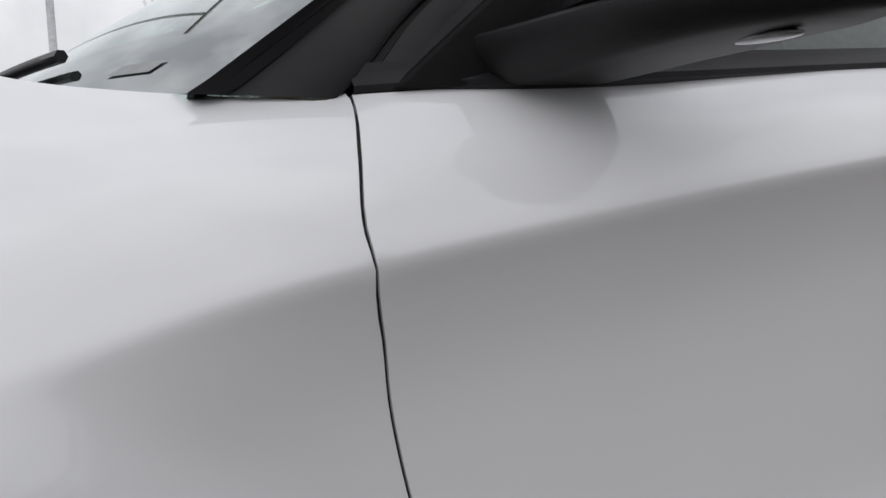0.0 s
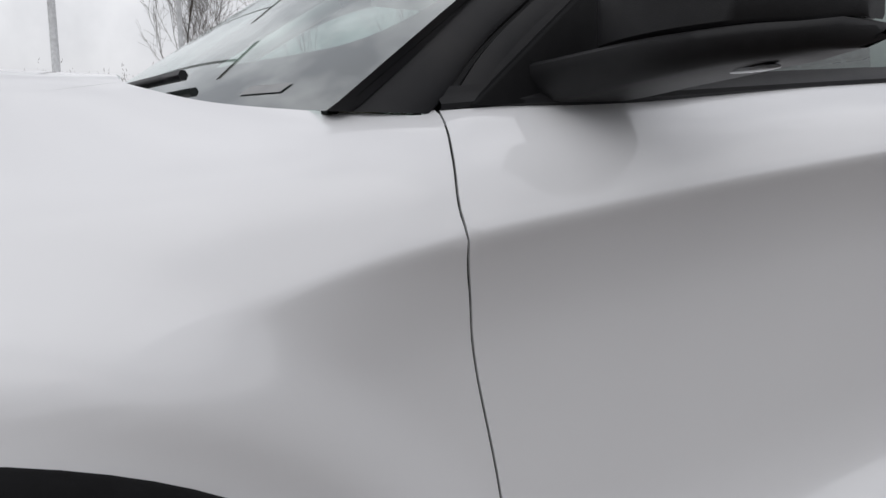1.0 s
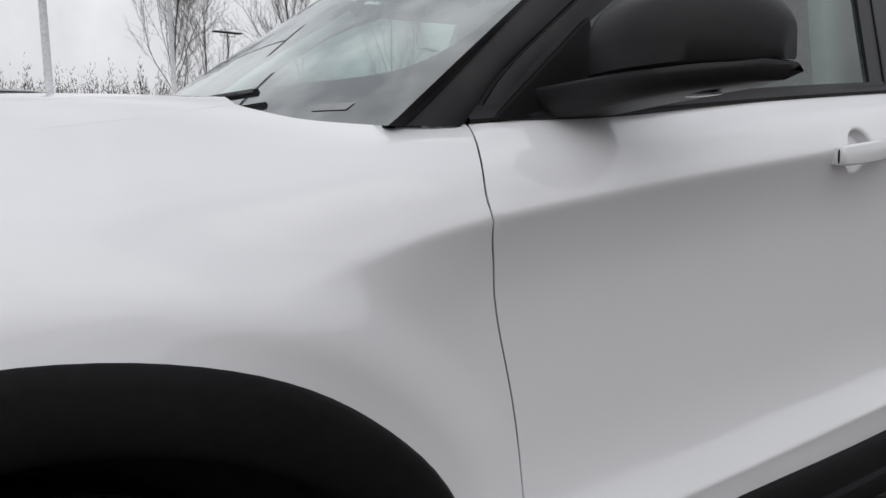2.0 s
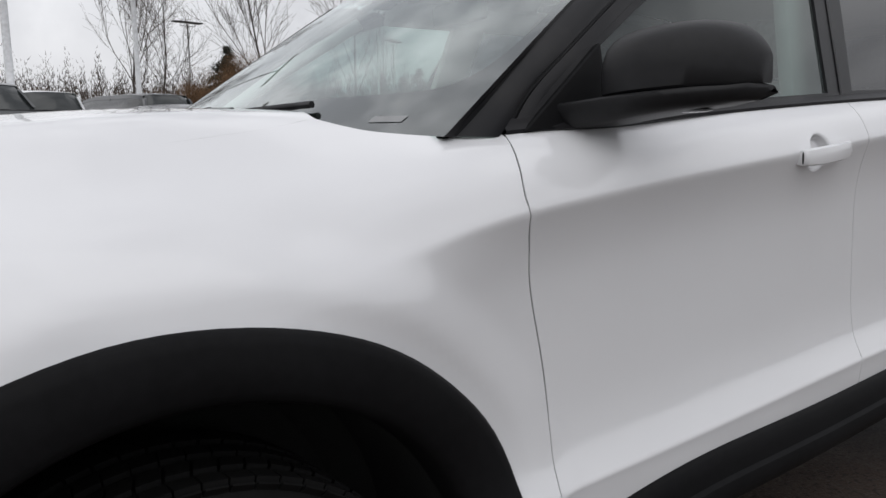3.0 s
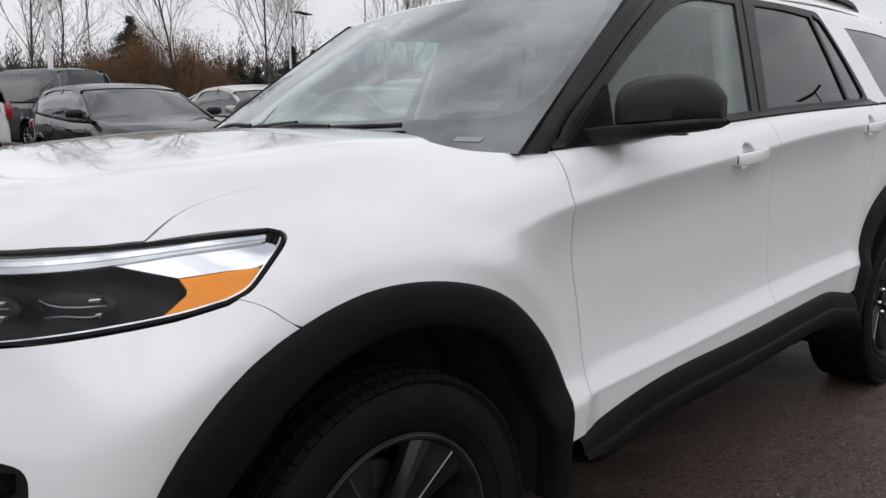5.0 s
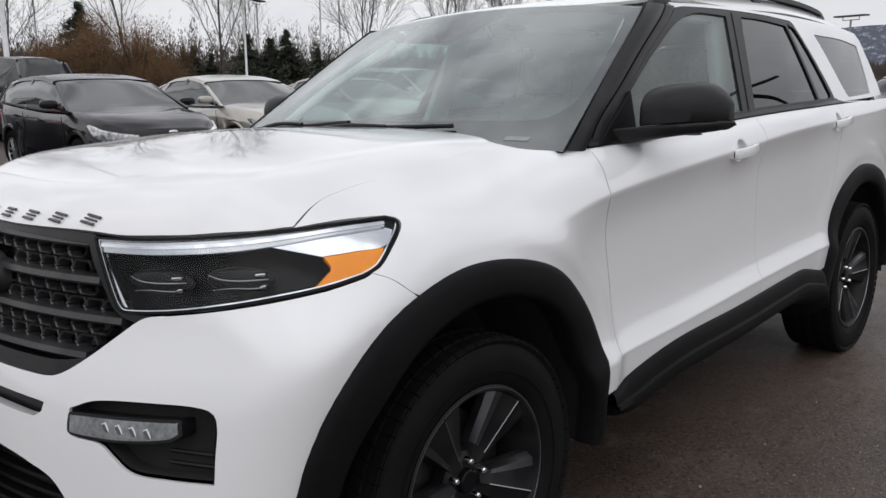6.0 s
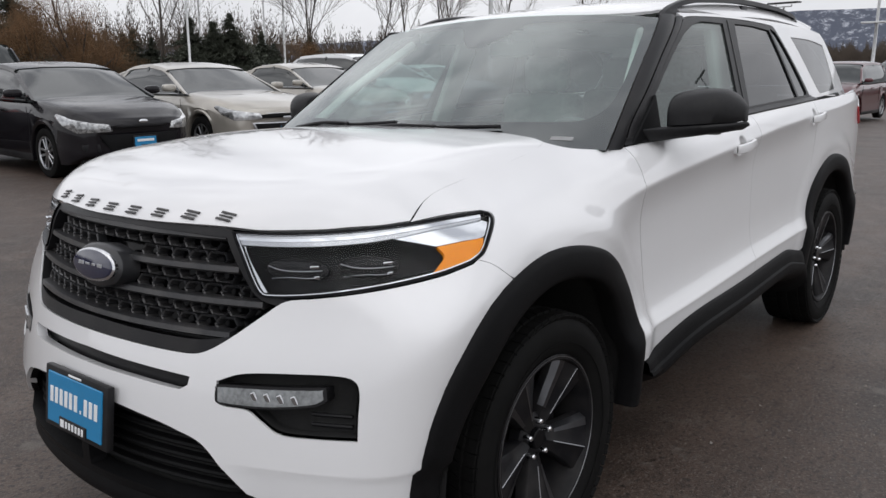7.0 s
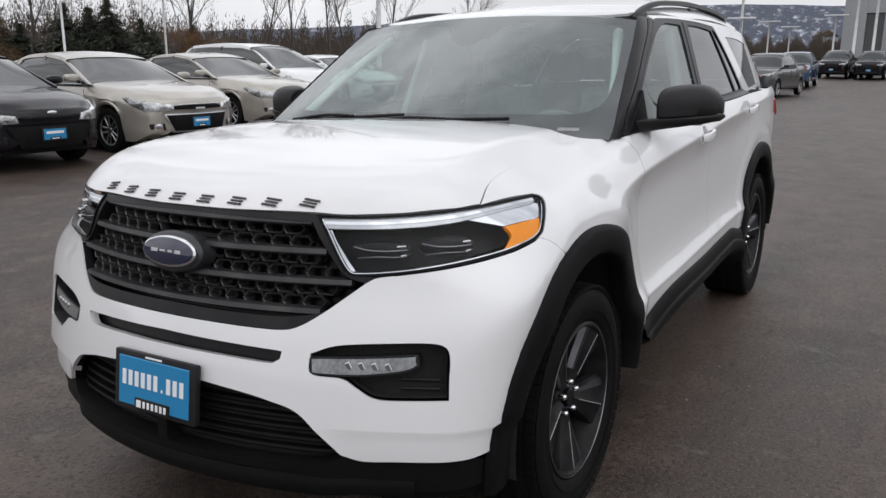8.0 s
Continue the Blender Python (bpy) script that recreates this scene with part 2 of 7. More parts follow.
def through_points(pts, n=10):
    """A smooth line through control points."""
    pts = [np.array(p, float) for p in pts]
    if len(pts) == 2:
        return np.array(pts)
    ext = [2 * pts[0] - pts[1]] + pts + [2 * pts[-1] - pts[-2]]
    out = []
    for i in range(1, len(ext) - 2):
        p0, p1, p2, p3 = ext[i - 1 : i + 3]
        for u in np.arange(n) / n:
            out.append(0.5 * (2 * p1 + (p2 - p0) * u + (2 * p0 - 5 * p1 + 4 * p2 - p3) * u * u + (3 * p1 - p0 - 3 * p2 + p3) * u**3))
    return np.array(out + [pts[-1]])


def resample(line, step):
    d = np.r_[0, np.cumsum(np.linalg.norm(np.diff(line, axis=0), axis=1))]
    n = max(int(round(d[-1] / step)), 1)
    s = np.linspace(0, d[-1], n + 1)
    return np.stack([np.interp(s, d, c) for c in line.T], 1)


def outline(*runs, step=0.014):
    """A closed outline from runs of control points; runs meet in sharp corners."""
    out = []
    for i, run in enumerate(runs):
        nxt = runs[(i + 1) % len(runs)][0]
        run = list(run)
        if np.linalg.norm(np.subtract(run[-1], nxt)) > 1e-6:
            pieces = [through_points(run) if len(run) > 1 else np.array(run, float), np.array([run[-1], nxt], float)]
        else:
            pieces = [through_points(run)]
        for p in pieces:
            if len(p) > 1:
                out.append(resample(p, step)[:-1])
    return np.concatenate(out)


def inside(pts, loop):
    x, y = pts[:, 0][:, None], pts[:, 1][:, None]
    a, b = loop, np.roll(loop, -1, 0)
    cross = ((a[:, 1] > y) != (b[:, 1] > y)) & (x < (b[:, 0] - a[:, 0]) * (y - a[:, 1]) / np.where(b[:, 1] == a[:, 1], 1e-9, b[:, 1] - a[:, 1]) + a[:, 0])
    return cross.sum(1) % 2 == 1


def away(pts, loop, d):
    a, b = loop, np.roll(loop, -1, 0)
    ab = b - a
    t = np.clip(((pts[:, None] - a) * ab).sum(-1) / np.maximum((ab * ab).sum(-1), 1e-12), 0, 1)
    return np.linalg.norm(pts[:, None] - a - t[..., None] * ab, axis=-1).min(1) > d


# Ways of looking at the body to draw a panel's outline: from the side, half from above, from ahead round the corner.
def from_side(q):
    o = np.zeros(len(q))
    return np.stack([q[:, 0], o + 0.25, q[:, 1]]), np.stack([o, o + 1, o]), 0.0, 1.2


def from_shoulder(q):
    o = np.zeros(len(q))
    return np.stack([q[:, 0], -0.6 * q[:, 1] + 0.8 * 0.6, 0.8 * q[:, 1] + 0.6 * 0.6]), np.stack([o, o + 0.8, o + 0.6]), 0.0, 1.4


def slanted(a, s0=0.4, s1=2.2):
    c, s = math.cos(a), math.sin(a)

    def way(q):
        o = np.zeros(len(q))
        return np.stack([c * q[:, 1] + s * s0, q[:, 0], -s * q[:, 1] + c * s0]), np.stack([o + s, o, o + c]), 0.0, s1 - s0

    return way


def from_ahead(q):
    u, z = q[:, 0], q[:, 1]
    y0, phi = np.minimum(u, 0.35), np.maximum(u - 0.35, 0) * 1.9
    return np.stack([0 * u + 0.1 * np.cos(phi), y0 + 0.1 * np.sin(phi), z]), np.stack([np.cos(phi), np.sin(phi), 0 * u]), 0.0, 1.3


def ahead(x, y, z):
    """The place in from_ahead's sheet of a point of the nose."""
    return (y, z) if y < 0.35 else (0.35 + math.atan2(y - 0.35, x) / 1.9, z)


def slope_point(x, y, z, a):
    return (y, math.cos(a) * x - math.sin(a) * z)


def drop_on(field, way, q):
    """Points of a field's surface, with normals, seen at places q of a way of looking."""
    o, d, lo, hi = way(np.asarray(q, float))
    lo, hi = np.full(o.shape[1], lo), np.full(o.shape[1], hi)
    for _ in range(34):
        mid = (lo + hi) / 2
        out = field(*(o + mid * d)) > 0
        hi, lo = np.where(out, mid, hi), np.where(out, lo, mid)
    p = o + (lo + hi) / 2 * d
    e = 2e-4
    g = np.stack([field(p[0] + e, p[1], p[2]) - field(p[0] - e, p[1], p[2]), field(p[0], p[1] + e, p[2]) - field(p[0], p[1] - e, p[2]), field(p[0], p[1], p[2] + e) - field(p[0], p[1], p[2] - e)])
    return p.T, (g / np.linalg.norm(g, axis=0)).T


def patch(name, field, way, outer, holes=(), grid=0.03, depth=0.02, lift=0.0, both=False, hole_depth=None, lines=()):
    """A panel of sheet: the part of a field's surface inside an outline, with folded-in edges."""
    loops = [np.asarray(outer, float)] + [np.asarray(h, float) for h in holes]
    pts, edges, base = [], [], 0
    for lp in loops:
        pts.append(lp)
        edges += [(base + i, base + (i + 1) % len(lp)) for i in range(len(lp))]
        base += len(lp)
    lo, hi = loops[0].min(0), loops[0].max(0)
    gx, gy = np.meshgrid(np.arange(lo[0], hi[0], grid), np.arange(lo[1], hi[1], grid))
    gx[1::2] += grid / 2
    inner = np.stack([gx.ravel(), gy.ravel()], 1)
    inner = inner[inside(inner, loops[0])]
    for lp in loops[1:]:
        inner = inner[~inside(inner, lp)]
    for lp in loops:
        if len(inner):
            inner = inner[away(inner, lp, grid * 0.45)]
    # creases: rows of vertices along given lines
    kept = []
    for ln in lines:
        ln = np.asarray(ln, float)
        ok = inside(ln, loops[0])
        for k, lp in enumerate(loops):
            ok &= away(ln, lp, grid * 0.3)
            if k:
                ok &= ~inside(ln, lp)
        edges += [(base + i, base + i + 1) for i in range(len(ln) - 1) if ok[i] and ok[i + 1]]
        base += len(ln)
        kept.append(np.where(ok[:, None], ln, loops[0][0]))
        if len(inner) and ok.any():
            inner = inner[np.linalg.norm(inner[:, None] - ln[ok][None], axis=-1).min(1) > grid * 0.5]
    allp = np.concatenate(pts + kept + [inner])
    ways = [Vector(p) for p in allp]
    v2, _, tri, vo, _, _ = mathutils.geometry.delaunay_2d_cdt(ways, edges, [], 0, 1e-6)
    q = np.array([tuple(v) for v in v2])
    P, N = drop_on(field, way, q)
    P = P + lift * N
    tri = [tuple(t) for t in tri]
    mid = np.array([q[list(t)].mean(0) for t in tri])
    good = inside(mid, loops[0])
    for lp in loops[1:]:
        good &= ~inside(mid, lp)
    tri = [t for t, ok in zip(tri, good) if ok]
    # orient outwards
    keep = []
    for t in tri:
        a, b, c = P[t[0]], P[t[1]], P[t[2]]
        keep.append(t if np.dot(np.cross(b - a, c - a), N[t[0]]) > 0 else t[::-1])
    verts, norms, faces = list(P), list(N), list(keep)
    # folded edges
    find = {}
    for i, orig in enumerate(vo):
        for k in orig:
            find[k] = i
    base = 0
    for li, lp in enumerate(loops):
        n = len(lp)
        dd = depth if li == 0 or hole_depth is None else hole_depth
        idx = [find[base + i] for i in range(n)]
        base += n
        if not dd:
            continue
        top, low = len(verts), len(verts) + n
        for i in idx:
            verts.append(P[i])
        for i in idx:
            verts.append(P[i] - dd * N[i])
        area = 0.5 * np.sum(lp[:, 0] * np.roll(lp[:, 1], -1) - np.roll(lp[:, 0], -1) * lp[:, 1])
        ring = []
        for i in range(n):
            j = (i + 1) % n
            ring.append((top + i, top + j, low + j, low + i))
        # outward side of the fold: away from the sheet for the outer loop, into the opening for a hole
        a, b, c = verts[ring[0][0]], verts[ring[0][1]], verts[ring[0][2]]
        fn = np.cross(b - a, c - a)
        mid2 = lp[0] * 0.5 + lp[1] * 0.5
        t2 = lp[1] - lp[0]
        n2 = np.array([t2[1], -t2[0]]) * (1 if area > 0 else -1)
        if li:
            n2 = -n2
        outp, _ = drop_on(field, way, np.array([mid2 + n2 * 1e-3 / max(np.linalg.norm(t2), 1e-9), mid2]))
        if np.dot(fn, outp[0] - outp[1]) < 0:
            ring = [r[::-1] for r in ring]
        if both:
            # no fold along the middle line, where the two halves meet
            ring = [r for i, r in enumerate(ring) if abs(lp[i, 0]) > 1e-6 or abs(lp[(i + 1) % n, 0]) > 1e-6]
        faces += ring
        en = np.zeros((2 * n, 3))
        for r in ring:
            a, b, c = (np.array(verts[k]) for k in r[:3])
            f = np.cross(b - a, c - a)
            for k in r:
                en[k - top] += f
        en /= np.maximum(np.linalg.norm(en, axis=1, keepdims=True), 1e-9)
        norms += list(en)
    verts, norms = np.array(verts), np.array(norms)
    if not both:
        return mesh_from(name, verts, faces, norms)
    flip = np.array([1, -1, 1])
    n = len(verts)
    return mesh_from(name, np.r_[verts, verts * flip], faces + [tuple(i + n for i in f[::-1]) for f in faces], np.r_[norms, norms * flip])


def mirrored(me, name):
    """The other side's copy of a mesh."""
    n = len(me.vertices)
    v = np.zeros(n * 3)
    me.vertices.foreach_get("co", v)
    nn = np.zeros(len(me.loops) * 3)
    me.corner_normals.foreach_get("vector", nn)
    nn = nn.reshape(-1, 3)
    vn = np.zeros((n, 3))
    for lp in me.loops:
        vn[lp.vertex_index] = nn[lp.index]
    flip = np.array([1, -1, 1])
    return mesh_from(name, v.reshape(-1, 3) * flip, [tuple(p.vertices)[::-1] for p in me.polygons], vn * flip)


def both_sides(name, me, mat, parent, label=""):
    a = part(name, me, mat, parent, label)
    b = part(name, mirrored(me, name), mat, parent, label)
    return a, b


def hull(points, bevel=0.0, segs=2, bm=None):
    """A convex solid round some corner points, with rounded edges."""
    bm = bm or bmesh.new()
    vs = [bm.verts.new(p) for p in points]
    bmesh.ops.convex_hull(bm, input=vs)
    bmesh.ops.dissolve_limit(bm, angle_limit=radians(4), verts=bm.verts, edges=bm.edges)
    if bevel:
        bmesh.ops.bevel(bm, geom=list(bm.edges), offset=bevel, segments=segs, profile=0.5, affect="EDGES", clamp_overlap=True)
    bmesh.ops.recalc_face_normals(bm, faces=bm.faces)
    return smooth_bm(bm, 40)


def sweep(sections, closed=False, caps=True):
    """A skin over a row of cross-sections of equal length; closed: each section is a ring."""
    bm = bmesh.new()
    rings = [[bm.verts.new(tuple(map(float, p))) for p in s] for s in sections]
    n = len(rings[0])
    for a, b in zip(rings, rings[1:]):
        for i in range(n if closed else n - 1):
            j = (i + 1) % n
            bm.faces.new((a[i], a[j], b[j], b[i]))
    if closed and caps:
        bm.faces.new(rings[0][::-1])
        bm.faces.new(rings[-1])
    bmesh.ops.recalc_face_normals(bm, faces=bm.faces)
    return smooth_bm(bm, 40)


def flipped(bm):
    """The same solid on the other side of the car."""
    bmesh.ops.scale(bm, vec=(1, -1, 1), verts=bm.verts)
    bmesh.ops.reverse_faces(bm, faces=bm.faces)
    return bm


def ellipsoid(rx, ry, rz, at=(0, 0, 0), power=2.5, n=24, m=14):
    """A rounded block (superellipsoid)."""
    bm = bmesh.new()
    f = lambda c: math.copysign(abs(c) ** (2 / power), c)
    rings = []
    for j in range(1, m):
        b = -math.pi / 2 + math.pi * j / m
        rings.append([bm.verts.new((at[0] + rx * f(math.cos(b)) * f(math.cos(2 * math.pi * i / n)), at[1] + ry * f(math.cos(b)) * f(math.sin(2 * math.pi * i / n)), at[2] + rz * f(math.sin(b)))) for i in range(n)])
    lo, hi = bm.verts.new((at[0], at[1], at[2] - rz)), bm.verts.new((at[0], at[1], at[2] + rz))
    for a, b in zip(rings, rings[1:]):
        for i in range(n):
            bm.faces.new((a[i], a[(i + 1) % n], b[(i + 1) % n], b[i]))
    for i in range(n):
        bm.faces.new((lo, rings[0][(i + 1) % n], rings[0][i]))
        bm.faces.new((hi, rings[-1][i], rings[-1][(i + 1) % n]))
    return smooth_bm(bm, 50)


# ---- shapes ----
def spline(xs, ys):
    """A natural cubic through the given stations, going on straight beyond them."""
    xs, ys = np.array(xs, float), np.array(ys, float)
    if xs[0] > xs[-1]:
        xs, ys = xs[::-1], ys[::-1]
    n, h = len(xs), np.diff(xs)
    a, b = np.eye(n), np.zeros(n)
    for i in range(1, n - 1):
        a[i, i - 1], a[i, i], a[i, i + 1] = h[i - 1], 2 * (h[i - 1] + h[i]), h[i]
        b[i] = 6 * ((ys[i + 1] - ys[i]) / h[i] - (ys[i] - ys[i - 1]) / h[i - 1])
    m = np.linalg.solve(a, b)

    def value(x):
        x = np.asarray(x, float)
        c = np.clip(x, xs[0], xs[-1])
        i = np.clip(np.searchsorted(xs, c) - 1, 0, n - 2)
        u, v, w = c - xs[i], xs[i + 1] - c, h[i]
        out = (m[i] * v**3 + m[i + 1] * u**3) / (6 * w) + (ys[i] / w - m[i] * w / 6) * v + (ys[i + 1] / w - m[i + 1] * w / 6) * u
        first = (ys[1] - ys[0]) / h[0] - h[0] * (2 * m[0] + m[1]) / 6
        last = (ys[-1] - ys[-2]) / h[-1] + h[-1] * (m[-2] + 2 * m[-1]) / 6
        return out + np.where(x < xs[0], (x - xs[0]) * first, 0) + np.where(x > xs[-1], (x - xs[-1]) * last, 0)

    return value


def smax(a, b, k):
    """The larger of two fields, rounded where they meet."""
    return np.maximum(a, b) + np.maximum(k - np.abs(a - b), 0) ** 2 / (4 * k)


def bump(x, lo, hi):
    """Smooth rise from 0 at lo to 1 at hi."""
    u = np.clip((np.asarray(x, float) - lo) / (hi - lo), 0, 1)
    return u * u * u * (u * (6 * u - 15) + 10)


# The SUV's shape in its own axes: x ahead from the front axle, y to its left, z up.
plan_width = spline([0.9, 0.6, 0.3, 0, -0.35, -0.62, -1.0, -1.5, -2.3, -3.0, -3.6, -4.0], [0.93, 0.978, 0.992, 0.997, 0.985, 0.972, 0.978, 0.986, 0.990, 0.992, 0.965, 0.91])
door_section = spline([0.25, 0.36, 0.46, 0.52, 0.548, 0.5545, 0.5575, 0.564, 0.58, 0.605, 0.64, 0.68, 0.74, 0.82, 0.90, 0.95, 0.99, 1.02, 1.045, 1.058, 1.070, 1.09, 1.15, 1.20, 1.25, 1.30], [-0.03, -0.014, -0.0055, 0.0, 0.0025, 0.0030, 0.0021, -0.0014, -0.0102, -0.0225, -0.0315, -0.0370, -0.0400, -0.0412, -0.0395, -0.0350, -0.0265, -0.0172, -0.0075, -0.0030, -0.0036, -0.0085, -0.029, -0.062, -0.11, -0.17])
wing_section = spline([0.25, 0.5, 0.7, 0.85, 0.95, 1.02, 1.09, 1.15, 1.20, 1.25, 1.30], [-0.05, -0.035, -0.015, -0.003, -0.002, -0.016, -0.05, -0.08, -0.115, -0.16, -0.21])
hood_mid = spline([0.86, 0.78, 0.70, 0.5, 0.2, -0.1, -0.40, -0.8], [1.080, 1.142, 1.178, 1.236, 1.272, 1.290, 1.288, 1.29])
nose_mid = spline([0.22, 0.34, 0.46, 0.58, 0.70, 0.80, 0.90, 1.00, 1.08, 1.2], [0.865, 0.925, 0.945, 0.93, 0.905, 0.875, 0.835, 0.805, 0.79, 0.75])


# the door's two creases, the belt line, and the wheel arches' outer edge by angle
crease_z = spline([0.3, -0.1, -0.40, -0.45, -0.56, -0.72, -0.95, -1.22, -1.49, -1.92, -2.38, -3.2, -4.0], [0.95, 1.00, 1.052, 1.063, 1.082, 1.100, 1.122, 1.144, 1.164, 1.198, 1.219, 1.250, 1.275])
lower_crease_z = spline([-0.3, -0.66, -1.2, -2.0, -2.4, -3.0], [0.572, 0.583, 0.610, 0.646, 0.655, 0.660])
belt_z = spline([-0.45, -0.62, -0.68, -0.8, -1.0, -1.2, -1.6, -2.1, -2.6, -3.2, -3.9], [1.213, 1.2185, 1.223, 1.2285, 1.239, 1.251, 1.272, 1.290, 1.299, 1.309, 1.322])
arch_edge = spline([-30, -10, 4, 12, 27, 40, 50, 62, 72, 82, 92, 105, 118, 136, 148, 156, 163, 171, 185, 200], [0.595, 0.596, 0.597, 0.599, 0.611, 0.620, 0.619, 0.608, 0.600, 0.596, 0.592, 0.592, 0.597, 0.605, 0.612, 0.603, 0.583, 0.562, 0.556, 0.556])


def flare_at(x, z, cx):
    """The wing's swell round a wheel arch, rolling in at the cladding."""
    rho = np.hypot(x - cx, z - 0.40) - arch_edge(np.degrees(np.arctan2(z - 0.40, x - cx))) + 0.59
    return (0.25 + 0.75 * bump(cx - x, -0.15, 0.35)) * 0.016 * (1 - bump(rho, 0.63, 0.75)) - 0.0045 * (1 - bump(rho, 0.590, 0.650)) * bump(z, 0.50, 0.70) * bump(cx - x, -0.45, -0.1)


def side_field(x, y, z):
    lo, up = lower_crease_z(x), crease_z(x)
    v = np.where(z < lo, z - lo + 0.556, np.where(z < up, 0.556 + (z - lo) / (up - lo) * 0.502, 1.058 + 1.45 * (z - up)))
    rise = 0.042 * np.maximum(-x - 0.7, 0) * bump(z, 0.5, 1.0)
    wing = bump(x, -0.68, -0.12)
    quarter = 1 - bump(x, -2.9, -2.1)
    door = door_section(v)
    rear = 0.6 * door + 0.4 * wing_section(z - rise)
    for hx, hz in ((-1.482, 1.159), (-2.595, 1.220)):
        cup = 0.024 * (1 - bump(np.sqrt(((x - hx) / 1.05) ** 2 + (z - hz) ** 2), 0.026, 0.044))
        door, rear = door - cup, rear - cup
    swell = flare_at(x, z, 0.0) + flare_at(x, z, -3.03)
    return y - plan_width(x) - swell - (1 - wing) * ((1 - quarter) * door + quarter * rear) - wing * wing_section(z)


def hood_field(x, y, z):
    drop = 0.036 * np.abs(y / 0.8) ** 2.6 + 0.08 * bump(np.abs(y), 0.66, 0.90) * (0.3 + 0.7 * bump(x, -0.7, 0.1))
    return (z - hood_mid(x) + drop - 0.5 * np.maximum(-x - 0.62, 0)) * 0.97


def nose_field(x, y, z):
    return (x - nose_mid(z) + 0.31 * y * y) / np.sqrt(1 + 0.3 * y * y)


def body_field(x, y, z):
    y = np.abs(y)
    k = 0.09 + 0.27 * bump(z, 0.84, 1.06)
    # the bumper's corner tucks in below a soft step
    nip = 0.020 * (1 - bump(z, 0.522, 0.546)) * bump(y, 0.50, 0.62) * bump(x, 0.30, 0.50)
    flare = 0.010 * np.exp(-(((z - 0.85) / 0.11) ** 2)) * bump(y, 0.60, 0.94) * bump(x, 0.22, 0.55)
    return nip - flare + smax(smax(nose_field(x, y, z), side_field(x, y, z), k), hood_field(x, y, z), 0.03 + 0.10 * bump(x, -0.62, -0.15))


def glass_side(x, y, z):
    return (y - 0.875 - 0.012 * bump(-x, 1.6, 2.8) + 0.36 * (z - 1.30) + 0.10 * np.maximum(z - 1.30, 0) ** 2 - 0.02 * bump(-x, 0.5, 1.6) + 0.055 * (1 - bump(-x, 0.45, 1.0)) + 0.035 * np.maximum(-x - 2.2, 0) ** 2) * 0.94


def screen_field(x, y, z):
    return (x + 0.325 + 1.567 * (z - 1.206) + 0.22 * y * y - 0.10 * (z - 1.2) * (1.72 - z)) * 0.54


roof_mid = spline([-0.9, -1.3, -1.7, -2.2, -2.8, -3.4, -3.9, -4.2], [1.685, 1.752, 1.800, 1.825, 1.820, 1.790, 1.742, 1.70])


def roof_field(x, y, z):
    return z - roof_mid(x) + 0.030 * (y / 0.65) ** 2


def tail_field(x, y, z):
    return (-x - 4.06 + 0.42 * np.maximum(z - 1.15, 0) + 0.10 * y * y) * 0.92


def cabin_field(x, y, z):
    y = np.abs(y)
    g = smax(glass_side(x, y, z), roof_field(x, y, z), 0.10)
    return smax(smax(g, screen_field(x, y, z), 0.05), tail_field(x, y, z), 0.08)


# ---- the white SUV ----
LEAN = Matrix.Translation((0, 0.92, 0)) @ Matrix.Rotation(radians(1.5), 4, "X") @ Matrix.Translation((0, -0.92, 0))
suv = thing("suv", "white mid-size SUV with black lower cladding, parked on asphalt", "car", LEAN)

HOOD_SLANT = math.atan2(0.6, 0.8)
hood_way, screen_way = slanted(HOOD_SLANT), slanted(radians(57), -1.0, 2.0)
seam_x = spline([0.40, 0.50, 0.58, 0.68, 0.77, 0.88, 0.97, 1.04, 1.08, 1.117, 1.17, 1.22], [-0.620, -0.629, -0.642, -0.657, -0.656, -0.637, -0.617, -0.604, -0.593, -0.589, -0.604, -0.631])
sill_z = spline([-0.55, -0.66, -0.75, -0.90, -1.05, -1.25, -1.5, -1.8, -2.05, -2.18, -2.26, -2.4], [0.470, 0.487, 0.506, 0.533, 0.550, 0.558, 0.564, 0.578, 0.590, 0.589, 0.574, 0.545])
rear_seam = spline([0.5, 0.7, 0.9, 1.1, 1.3], [-1.690, -1.706, -1.714, -1.706, -1.690])
ARCH_Z = 0.40


def arc(cx, a0, a1, n=14):
    """The sheet's edge round a wheel, just under the cladding's rim."""
    return [(cx + (arch_edge(a) - 0.013) * math.cos(radians(a)), ARCH_Z + (arch_edge(a) - 0.013) * math.sin(radians(a))) for a in np.linspace(a0, a1, n)]


def seam_run(f, z0, z1, dx=0.0, n=10):
    return [(float(f(z)) + dx, z) for z in np.linspace(z0, z1, n)]


def line_run(f, x0, x1, dz=0.0, n=10):
    return [(x, float(f(x)) + dz) for x in np.linspace(x0, x1, n)]


GAP = 0.0017
